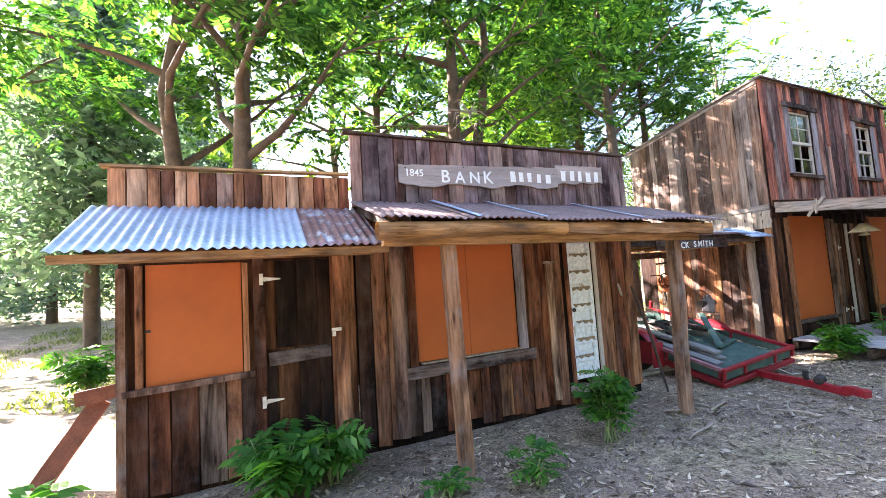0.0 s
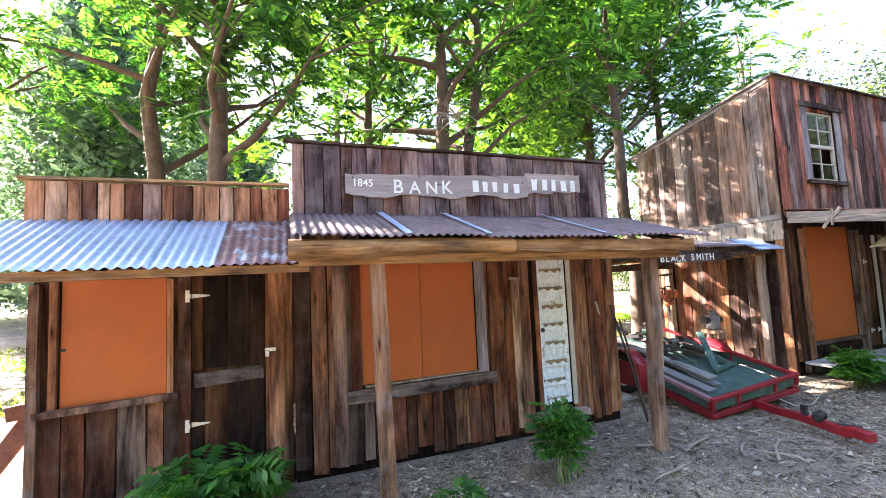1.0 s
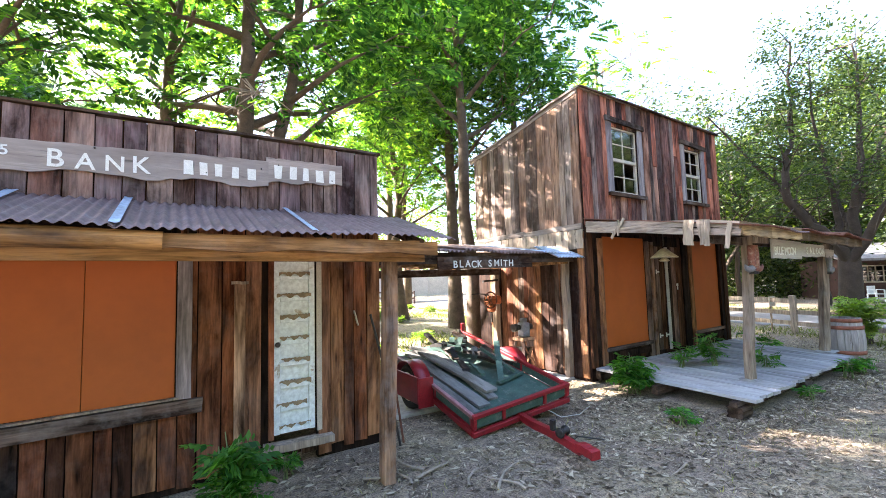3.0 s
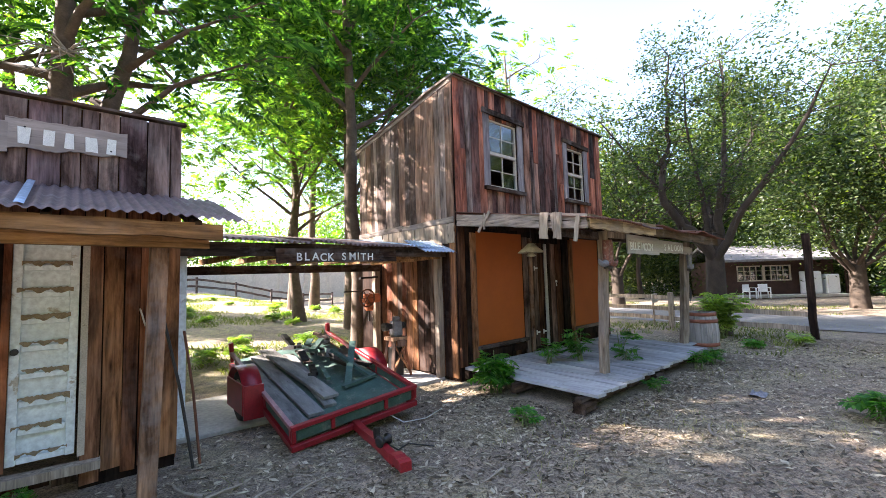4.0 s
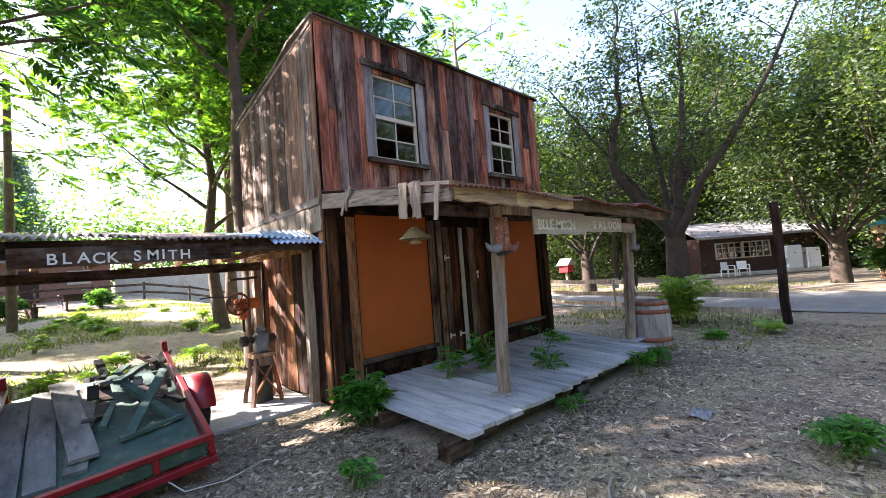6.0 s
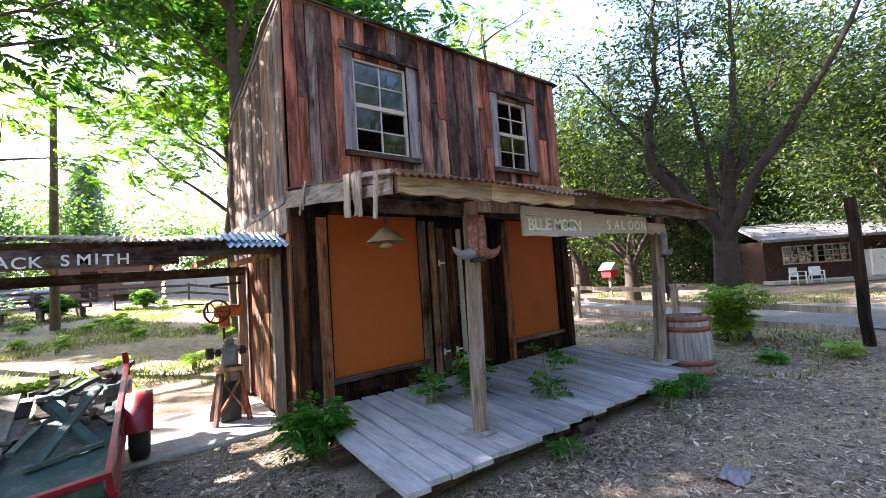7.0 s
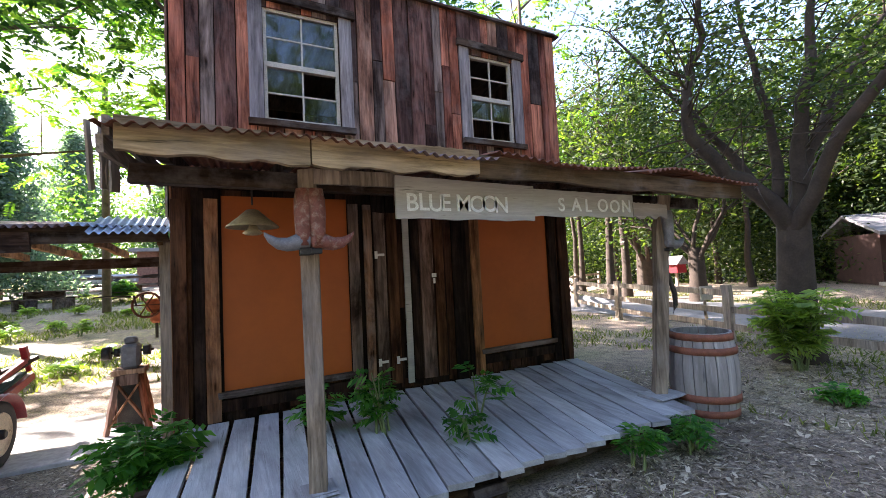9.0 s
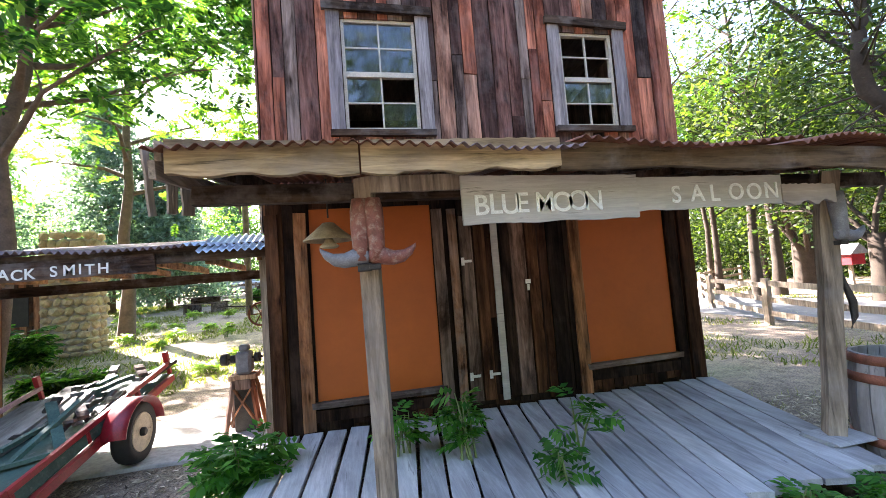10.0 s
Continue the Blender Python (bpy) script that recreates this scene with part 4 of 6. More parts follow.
between("porch_post", porch, (10.078, 2.88, 0.235), (10.05, 2.765, 2.40), 0.115, 0.10, W_POSTGREY)
between("porch_post", porch, (13.62, 2.96, 0.235), (13.76, 2.87, 2.38), 0.13, 0.12, W_POSTGREY)
board("post_block", porch, (13.62, 2.94, 0.265), (0.40, 0.26, 0.035), W_DECK)
board("post_block", porch, (10.08, 2.88, 0.262), (0.22, 0.2, 0.03), W_DECK)

# saloon sign
ss = thing("saloon_sign", (11.9, 2.78, 2.2), "pale weathered board sign with faded white lettering", "sign")
between("crossbar", ss, (10.08, 2.71, 2.345), (10.66, 2.71, 2.35), 0.10, 0.03, W_POSTGREY, roll=90)
ragged("sign_plank", 10.63, 11.85, (2.07, 2.06), (2.375, 2.35), 2.68, 0.025, W_SIGN_PALE, ss, 11, 0.004)
ragged("sign_plank", 11.80, 13.06, (2.10, 2.11), (2.335, 2.32), 2.69, 0.02, W_SIGN_PALE, ss, 12, 0.006)
ragged("sign_plank", 13.05, 13.54, (2.10, 2.11), (2.25, 2.24), 2.69, 0.03, W_SIGN, ss, 13, 0.014)
x = 10.70
for i, ch in enumerate("BLUE MOON"):
    if ch != " ":
        lettering("letters", ch, 0.18, pose(x, 2.653, 2.125 + 0.005 * (i % 2), 90, 0, 0), FADED, ss)
    x += {" ": 0.03, "L": 0.08, "M": 0.12, "O": 0.112}.get(ch, 0.098)
x = 12.12
for i, ch in enumerate("SALOON"):
    lettering("letters", ch, 0.165, pose(x, 2.667, 2.15 + 0.004 * (i % 2), 90, 0, 0), FADED, ss)
    x += 0.155

for x, z in ((1.45, 3.06), (2.2, 3.10), (3.05, 2.98), (3.55, 3.08), (3.72, 3.14), (4.3, 3.03)):
    b = bmesh.new()
    lathe(b, [(0.008, 0.0), (0.008, 0.004), (0.003, 0.007)], (0, 0, 0), 8)
    part("nail", b, IRON, sign_board, "", pose(x, BY - 0.055, z, 90, 0, 0))

# ---- trailer ----
TR = pose(6.645, 5.44, 0.045, 0, 0, -2.2)
BED = pose(6.591, 4.08, 0.134, 0, 0, -2.2) @ pose(0, 0, 0, 10.9, 0, 0) @ pose(0, 0, 0, 0, -6.2, 0)
trailer = thing("utility_trailer", TR.translation, "low red steel trailer with green bed tipped on its tongue", "trailer")


def tpart(name, material, parent, boxes, label="", m=BED, bevel=0.004):
    b = bmesh.new()
    for c in boxes:
        box(b, *c, bevel)
    return part(name, b, material, parent, label, m)


def tbar(name, parent, a, b, w, material, m=BED):
    return between(name, parent, m @ Vector(a), m @ Vector(b), w, w, material)


HW, LN = 0.765, 2.60
tpart("bed", GREENBED, trailer, [(-HW + 0.03, HW - 0.03, 0.0, LN, 0.03, 0.06)], "worn green painted plywood bed")
for x in (-HW, HW):
    tpart("side_rail", PINKRAIL if x < 0 else REDPAINT, trailer, [(x - 0.025, x + 0.025, 0.0, LN, 0.17, 0.22)])
    tpart("frame_rail", REDPAINT, trailer, [(x - 0.03, x + 0.03, 0.0, LN, -0.05, 0.03)])
    tpart("side_board", GREENBED, trailer, [(x - 0.012, x + 0.012, 0.05, LN * 0.62, 0.062, 0.168)])
    for y in (0.03, 0.9, 1.8, LN - 0.03):
        tpart("stub", REDPAINT, trailer, [(x - 0.022, x + 0.022, y - 0.022, y + 0.022, 0.06, 0.17)])
    tpart("tail_stub", REDPAINT, trailer, [(x - 0.03, x + 0.03, LN - 0.06, LN, 0.222, 0.36)])
tpart("front_rail", REDPAINT, trailer, [(-HW - 0.025, HW + 0.025, -0.05, -0.0, 0.18, 0.23)])
tpart("front_frame", REDPAINT, trailer, [(-HW - 0.03, HW + 0.03, -0.05, -0.001, -0.05, 0.015)])
for x in (-HW, -0.33, 0.35, HW):
    tpart("upright", REDPAINT, trailer, [(x - 0.022, x + 0.022, -0.045, -0.005, 0.05, 0.18)])
tpart("front_board", GREENBED, trailer, [(-HW + 0.04, HW - 0.04, -0.02, -0.006, 0.052, 0.16)])
tongue = between("tongue", trailer, (6.59, 4.30, 0.12), (6.29, 2.92, 0.12), 0.075, 0.085, REDPAINT)
between("coupler", tongue, (6.295, 2.95, 0.14), (6.255, 2.72, 0.14), 0.11, 0.08, REDPAINT)
between("jack", tongue, (6.385, 3.38, 0.12), (6.385, 3.38, 0.28), 0.05, 0.05, IRON)
b = bmesh.new()
lathe(b, [(0.03, -0.07), (0.055, -0.065), (0.055, -0.055), (0.03, -0.05), (0.03, 0.05), (0.055, 0.055), (0.055, 0.065), (0.03, 0.07)], (0, 0, 0), 14)
part("winch_drum", b, IRON, tongue, "dark iron winch drum", pose(6.36, 3.22, 0.20, 0, 90, 12))
tubes("safety_chain", [([(6.4, 3.4, 0.16), (6.55, 3.25, 0.05), (6.75, 3.35, 0.03), (6.9, 3.1, 0.03)], [0.008] * 4)], IRON, trailer, sides=5)
tubes("wire", [([(6.95, 4.2, 0.3), (7.0, 4.05, 0.12), (7.1, 3.9, 0.04), (7.4, 3.85, 0.03), (7.8, 4.0, 0.03)], [0.006] * 5)], STEEL, trailer, sides=5)


def wheel(x):
    s = 1 if x > 0 else -1
    at = TR @ pose(x, 0, 0.31, 0, 90 * s, 0)
    b = bmesh.new()
    lathe(b, [(0.20, -0.075), (0.26, -0.09), (0.30, -0.075), (0.315, -0.03), (0.315, 0.03), (0.30, 0.075), (0.26, 0.09), (0.20, 0.075)], (0, 0, 0), 32, False)
    w = part("wheel", b, RUBBER, trailer, "black tyre on a cream wheel", at)
    b = bmesh.new()
    lathe(b, [(0.205, 0.07), (0.195, 0.085), (0.17, 0.06), (0.15, 0.03), (0.07, 0.035), (0.06, 0.06)], (0, 0, 0), 28, True)
    part("rim", b, CREAM, w, "cream painted steel rim", at)
    b = bmesh.new()
    lathe(b, [(0.045, 0.06), (0.045, 0.10), (0.03, 0.115)], (0, 0, 0), 16)
    part("hub", b, IRON, w, "", at)
    # fender: an arched strip with a skirt
    n = 12
    vs, fs = [], []
    for i in range(n + 1):
        a = math.pi * (i / n) * 0.92 + 0.12
        yy, zz = 0.40 * math.cos(a), 0.31 + 0.37 * math.sin(a)
        for xx in (x - 0.11 * s, x + 0.12 * s):
            vs.append(TR @ Vector((xx, yy, zz)))
            vs.append(TR @ Vector((xx, yy * 0.965, 0.31 + (zz - 0.31) * 0.965)))
        vs.append(TR @ Vector((x - 0.11 * s, yy * 0.9, 0.31)))
    for i in range(n):
        o = i * 5
        fs += [(o, o + 5, o + 7, o + 2), (o + 1, o + 3, o + 8, o + 6), (o + 2, o + 7, o + 8, o + 3), (o, o + 4, o + 9, o + 5)]
    if s < 0:
        b = bmesh.new()
        box(b, min(x - 0.11 * s, x + 0.12 * s), max(x - 0.11 * s, x + 0.12 * s), -0.43, -0.405, 0.10, 0.50, 0.004)
        part("fender_front", b, REDPAINT, trailer, "", TR)
        b = bmesh.new()
        box(b, x - 0.14, x - 0.122, -0.43, 0.30, 0.16, 0.52, 0.004)
        part("fender_skirt", b, REDPAINT, trailer, "", TR)
    raw("fender", [tuple(v) for v in vs], fs, REDPAINT, trailer, "rounded red fender", True)


wheel(0.89)
wheel(-0.89)
tbar("axle", trailer, (-0.95, 0, 0.31), (0.95, 0, 0.31), 0.06, IRON, TR)

LOAD = "grey weathered plank lying on the trailer bed"
for k, (x0, y0, x1, y1, w, z) in enumerate(((-0.62, 0.22, -0.66, 2.35, 0.22, 0.082), (-0.38, 0.30, -0.45, 2.45, 0.20, 0.085), (-0.10, 0.52, -0.30, 2.50, 0.21, 0.13), (-0.17, 0.40, -0.05, 2.2, 0.16, 0.085))):
    p = tagged(between("plank", None, BED @ Vector((x0, y0, z)), BED @ Vector((x1, y1, z + 0.02)), w, 0.035, W_LOAD), LOAD, "plank", "planks on the trailer")
horse = thing("saw_horse", BED @ Vector((0.42, 1.0, 0.06)), "green painted wooden cross frame lying on the trailer", "frame")
between("leg", horse, BED @ Vector((0.22, 0.72, 0.09)), BED @ Vector((0.62, 1.35, 0.42)), 0.09, 0.035, GREENBED)
between("leg", horse, BED @ Vector((0.60, 0.80, 0.09)), BED @ Vector((0.26, 1.30, 0.40)), 0.09, 0.035, GREENBED)
between("brace", horse, BED @ Vector((0.15, 0.70, 0.10)), BED @ Vector((0.66, 0.78, 0.10)), 0.08, 0.035, GREENBED)
rs = random.Random(12)
for k in range(30):
    x, y = rs.uniform(-0.1, 0.72), rs.uniform(1.15, 2.6)
    a = rs.uniform(-0.8, 0.8)
    ln = rs.uniform(0.12, 0.5)
    c = Vector((x, y, 0.10 + 0.16 * rs.random()))
    d = Vector((math.sin(a) * ln, math.cos(a) * ln, rs.uniform(-0.08, 0.1)))
    tagged(between("scrap_piece", None, BED @ (c - d / 2), BED @ (c + d / 2), rs.uniform(0.04, 0.13), rs.uniform(0.02, 0.05), rs.choice((IRON, GREENBED, W_SILL, W_LOAD, IRON))), "dark scrap of wood or metal heaped on the trailer", "scrap", "scrap heap on the trailer")

# ---- bench grinder on a wooden stand, and a hand drill on the post ----
grinder = thing("bench_grinder", (8.50, 6.02, 0.045), "old grey bench grinder bolted on a rough wooden stand", "grinder")
for sx, sy in ((-1, -1), (1, -1), (-1, 1), (1, 1)):
    between("leg", grinder, (8.50 + 0.20 * sx, 6.02 + 0.17 * sy, 0.045), (8.50 + 0.10 * sx, 6.02 + 0.10 * sy, 0.68), 0.055, 0.045, W_TAN)
between("brace", grinder, (8.32, 5.86, 0.12), (8.60, 5.90, 0.58), 0.05, 0.02, W_TAN)
between("brace", grinder, (8.68, 5.86, 0.12), (8.40, 5.90, 0.58), 0.05, 0.02, W_TAN)
b = bmesh.new()
box(b, 8.34, 8.66, 5.88, 6.16, 0.68, 0.74, 0.006)
part("stand_top", b, W_TAN, grinder)
b = bmesh.new()
box(b, 8.38, 8.62, 5.95, 6.11, 0.046, 0.56, 0.01)
part("motor_box", b, IRON, grinder)
b = bmesh.new()
box(b, 8.43, 8.60, 5.855, 5.878, 0.57, 0.69, 0.004)
part("cleat", b, W_TAN, grinder)
b = bmesh.new()
box(b, 8.42, 8.60, 5.92, 6.12, 0.74, 1.02, 0.03)
box(b, 8.45, 8.57, 5.96, 6.08, 1.02, 1.10, 0.02)
part("body", b, LEATHER_GREY, grinder, "grey painted motor body")
for x0, x1, r in ((8.24, 8.32, 0.075), (8.35, 8.40, 0.05), (8.63, 8.70, 0.06)):
    b = bmesh.new()
    lathe(b, [(r, 0), (r, x1 - x0)], (0, 0, 0), 18)
    part("grinding_wheel", b, IRON, grinder, "", pose(x0, 6.02, 0.93, 0, 90, 0))
b = bmesh.new()
lathe(b, [(0.014, 0), (0.014, 0.5)], (0, 0, 0), 8)
part("shaft", b, IRON, grinder, "", pose(8.23, 6.02, 0.93, 0, 90, 0))

drill = thing("post_drill", (8.72, 7.2, 1.3), "old rusty orange hand-cranked post drill with a flywheel", "drill")
ringp = [(0.17 * math.cos(k * math.pi / 10), 0, 0.17 * math.sin(k * math.pi / 10)) for k in range(21)]
tubes("flywheel", [([(8.52 + p[0], 7.0 + p[1], 1.42 + p[2]) for p in ringp], [0.018] * 21)], RUSTY, drill, sides=6)
for k in range(3):
    a = k * math.pi / 3
    between("spoke", drill, (8.52 - 0.16 * math.cos(a), 7.0, 1.42 - 0.16 * math.sin(a)), (8.52 + 0.16 * math.cos(a), 7.0, 1.42 + 0.16 * math.sin(a)), 0.02, 0.015, RUSTY)
REDRUST = plain("orange_rust", (0.42, 0.13, 0.05), 0.8, 0.1, vary=0.4, scale=12)
b = bmesh.new()
box(b, 8.50, 8.88, 7.04, 7.20, 1.32, 1.50, 0.03)
box(b, 8.55, 8.70, 7.02, 7.18, 1.16, 1.33, 0.03)
part("gear_case", b, REDRUST, drill)
tubes("crank", [([(8.35, 6.95, 1.55), (8.1, 6.9, 1.57), (7.95, 6.9, 1.56)], [0.012] * 3), ([(8.4, 6.98, 1.42), (8.38, 6.95, 1.56)], [0.014] * 2)], IRON, drill, sides=6)
between("spindle", drill, (8.62, 7.1, 0.95), (8.62, 7.1, 1.3), 0.035, 0.035, IRON)
between("top_arm", drill, (8.45, 7.15, 1.82), (8.9, 7.2, 1.84), 0.05, 0.04, IRON)

# ---- barrel ----
barrel = thing("barrel", (14.13, 2.80, 0.0), "weathered grey wooden barrel with rusty iron hoops", "barrel")
prof = [(0.285, 0.0), (0.315, 0.15), (0.335, 0.32), (0.34, 0.45), (0.335, 0.58), (0.315, 0.75), (0.29, 0.90)]
ns = 20
for k in range(ns):
    b = bmesh.new()
    a0, a1 = 2 * math.pi * (k + 0.04) / ns, 2 * math.pi * (k + 0.96) / ns
    rows = []
    for r, z in prof:
        rows.append([b.verts.new((14.13 + q * math.cos(a), 2.80 + q * math.sin(a), z)) for q, a in ((r, a0), (r, a1), (r - 0.025, a1), (r - 0.025, a0))])
    for p, q2 in zip(rows, rows[1:]):
        for i in range(4):
            b.faces.new((p[i], p[(i + 1) % 4], q2[(i + 1) % 4], q2[i]))
    b.faces.new(rows[0][::-1])
    b.faces.new(rows[-1])
    part("stave", b, BARREL, barrel)
for z, r in ((0.09, 0.305), (0.24, 0.329), (0.72, 0.323), (0.86, 0.300)):
    b = bmesh.new()
    lathe(b, [(r, z - 0.036), (r + 0.008, z - 0.036), (r + 0.006, z + 0.036), (r - 0.002, z + 0.036)], (14.13, 2.80, 0), 32, False)
    part("hoop", b, HOOP, barrel, "rusty iron hoop")
b = bmesh.new()
lathe(b, [(0.29, 0.80), (0.01, 0.80)], (14.13, 2.80, 0), 24, True)
part("barrel_head", b, DARKIN, barrel)


# ---- boots nailed to the posts ----
def boot(x, y, z, flip, material, toe_material):
    t = thing("cowboy_boot", (x, y, z), "old cracked leather cowboy boot nailed to the porch post", "boot", "boots on the porch posts")
    b = bmesh.new()
    rings = []
    for u, cx, rx, ry in ((0.0, 0.0, 0.045, 0.05), (0.1, 0.0, 0.05, 0.05), (0.2, -0.005, 0.06, 0.055), (0.3, -0.012, 0.065, 0.055), (0.37, -0.01, 0.05, 0.05)):
        rings.append([b.verts.new((x + flip * (cx + rx * math.cos(k * math.pi / 6)), y + ry * math.sin(k * math.pi / 6), z + u)) for k in range(12)])
    for p, q2 in zip(rings, rings[1:]):
        for k in range(12):
            b.faces.new((p[k], p[(k + 1) % 12], q2[(k + 1) % 12], q2[k])).smooth = True
    b.faces.new(rings[0])
    b.faces.new(rings[-1])
    bmesh.ops.recalc_face_normals(b, faces=b.faces)
    part("shaft", b, material, t)
    b = bmesh.new()
    rings = []
    for d, r1, r2, dz in ((-0.05, 0.02, 0.03, 0.03), (-0.03, 0.045, 0.05, 0.03), (0.04, 0.05, 0.055, 0.025), (0.10, 0.045, 0.045, 0.01), (0.16, 0.038, 0.038, 0.018), (0.21, 0.026, 0.028, 0.05), (0.235, 0.01, 0.012, 0.08)):
        rings.append([b.verts.new((x + flip * d, y + r1 * math.cos(k * math.pi / 5), z - 0.0 + dz + r2 * math.sin(k * math.pi / 5))) for k in range(10)])
    for p, q2 in zip(rings, rings[1:]):
        for k in range(10):
            b.faces.new((p[k], p[(k + 1) % 10], q2[(k + 1) % 10], q2[k])).smooth = True
    b.faces.new(rings[0])
    b.faces.new(rings[-1])
    bmesh.ops.recalc_face_normals(b, faces=b.faces)
    part("foot", b, toe_material, t)
    b = bmesh.new()
    box(b, x + flip * -0.05, x + flip * 0.02, y - 0.035, y + 0.035, z - 0.055, z - 0.02, 0.006)
    part("heel", b, IRON, t, "dark boot heel")


boot(10.005, 2.705, 1.89, -1, LEATHER, LEATHER_GREY)
boot(10.095, 2.695, 1.89, 1, LEATHER, LEATHER)
boot(13.74, 2.80, 1.83, 1, LEATHER_GREY, LEATHER_GREY)
horn = thing("cattle_horn", (13.62, 2.90, 1.2), "curved dark horn hanging on the porch post", "horn")
tubes("horn_body", [([(13.76, 2.87, 1.60), (13.79, 2.86, 1.45), (13.83, 2.85, 1.32), (13.83, 2.85, 1.20), (13.77, 2.84, 1.11)], [0.012, 0.022, 0.03, 0.025, 0.006])], IRON, horn, sides=8)

# ---- lamp under the porch ----
lampo = thing("porch_lamp", (9.757, 3.88, 2.3), "old cream enamel pendant lamp shade under the porch roof", "lamp")
b = bmesh.new()
lathe(b, [(0.03, 0.15), (0.05, 0.145), (0.12, 0.08), (0.215, 0.0), (0.215, -0.008), (0.115, 0.068), (0.04, 0.13)], (9.757, 3.88, 2.15), 28, False)
part("shade", b, TINLAMP, lampo, "cream cone shade")
b = bmesh.new()
lathe(b, [(0.03, 0.02), (0.045, -0.02), (0.085, -0.055), (0.06, -0.07), (0.01, -0.075)], (9.757, 3.88, 2.15), 20)
part("globe", b, TINLAMP, lampo)
tubes("cord", [([(9.757, 3.88, 2.34), (9.757, 3.88, 2.68)], [0.008, 0.008])], IRON, lampo, sides=6)

# ---- fence, pole, shelter and yard things ----
fence = thing("rail_fence", (19, 6, 0), "weathered grey three-rail wooden fence along the lane", "fence")
posts = [(17.75, 1.42), (18.35, 4.9), (19.65, 8.7), (21.6, 12.4), (24.4, 15.8), (27.8, 18.8), (32.0, 21.0)]
for i, (x, y) in enumerate(posts):
    if i:
        board("post", fence, (x, y, 0.55), (0.14, 0.14, 1.15), W_POSTGREY)
for (x0, y0), (x1, y1) in zip(posts, posts[1:]):
    for z in (0.28, 0.62, 0.98):
        if (x0, z) == (17.75, 0.98):
            continue
        between("rail", fence, (x0, y0 - 0.06, z + rng.uniform(-0.03, 0.03)), (x1, y1 - 0.06, z + rng.uniform(-0.03, 0.03)), 0.04, 0.125, W_POSTGREY)
pole = thing("tall_post", (17.75, 1.42, 0), "tall dark weathered timber post at the fence end", "post")
board("shaft", pole, (17.75, 1.42, 1.30), (0.15, 0.15, 2.65), W_DARK)
notice = thing("notice_board", (20.2, 5.6, 0), "small pale notice board on the fence", "sign")
board("panel", notice, (18.75, 5.55, 0.92), (0.42, 0.03, 0.30), SASH)
board("stake", notice, (18.75, 5.6, 0.45), (0.05, 0.04, 0.9), W_POSTGREY)
up = thing("utility_pole", (5.3, 20.0, 0), "dark wooden utility pole with a cross-arm", "pole")
tubes("shaft", [([(5.3, 20.0, 0.5), (5.3, 20.0, 5.0), (5.3, 20.0, 9.4)], [0.15, 0.13, 0.11])], BARK, up)
between("cross_arm", up, (4.4, 19.9, 8.9), (6.2, 20.1, 8.9), 0.10, 0.10, BARK)

CB = pose(37.7, 5.6, 0.05, 0, 0, -48)
cabin = thing("log_cabin", CB.translation, "low red cabin, colour darkened for tree shade, with grey roof and white window frames", "building")


def cpart(name, material, boxes, label="", parent=None):
    b = bmesh.new()
    for c in boxes:
        box(b, *c)
    return part(name, b, material, parent or cabin, label, CB)


for piece in ([(-3.2, -2.3, 0, 0.15, 0, 2.35), (-2.3, 0.9, 0, 0.15, 0, 1.0), (-2.3, 0.9, 0, 0.15, 2.0, 2.35), (0.9, 3.4, 0, 0.15, 0, 2.35), (-3.2, -3.05, 0.15, 4, 0, 2.35), (3.25, 3.4, 0.15, 4, 0, 2.35), (-3.2, 3.4, 4, 4.15, 0, 2.35)]):
    cpart("wall", CABINRED, [piece])
# Dark sheet behind the windows in place of the shaded room.
cpart("interior", DARKIN, [(-3.05, 3.25, 0.8, 0.85, 0, 2.3)])
b = bmesh.new()
v = [b.verts.new(c) for c in ((-3.6, -0.9, 2.25), (3.8, -0.9, 2.25), (3.8, 2.1, 3.25), (-3.6, 2.1, 3.25), (3.8, 4.8, 2.3), (-3.6, 4.8, 2.3))]
b.faces.new((v[0], v[1], v[2], v[3])); b.faces.new((v[3], v[2], v[4], v[5]))
ex = bmesh.ops.extrude_face_region(b, geom=list(b.faces))
bmesh.ops.translate(b, verts=[g for g in ex["geom"] if isinstance(g, bmesh.types.BMVert)], vec=(0, 0, 0.14))
bmesh.ops.recalc_face_normals(b, faces=b.faces)
part("roof", b, SHINGLE, cabin, "grey shingle roof", CB)
for x0 in (-2.3, -0.7):
    w = x0 + 1.6
    win = cpart("window", SASH, [(x0, x0 + 0.07, -0.03, 0.1, 1.0, 2.0), (w - 0.07, w, -0.03, 0.1, 1.0, 2.0), (x0 + 0.07, w - 0.07, -0.03, 0.1, 1.93, 2.0), (x0 + 0.07, w - 0.07, -0.03, 0.1, 1.0, 1.07)])
    cpart("muntin", SASH, [(x0 + 0.07 + 0.365 * k - 0.02, x0 + 0.07 + 0.365 * k + 0.02, -0.01, 0.05, 1.07, 1.93) for k in (1, 2, 3)] + [(x0 + 0.07, w - 0.07, -0.015, 0.045, 1.36, 1.4), (x0 + 0.07, w - 0.07, -0.015, 0.045, 1.64, 1.68)], "", win)
    o = cpart("pane", GLASS, [(x0 + 0.07, w - 0.07, 0.06, 0.07, 1.07, 1.93)], "", win)
    o.visible_shadow = False
cpart("porch_post", W_BROWN, [(3.5, 3.65, -0.8, -0.65, 0, 2.25)])
cpart("step", CONCRETE, [(-3.4, 3.6, -1.2, -0.02, 0, 0.16)])
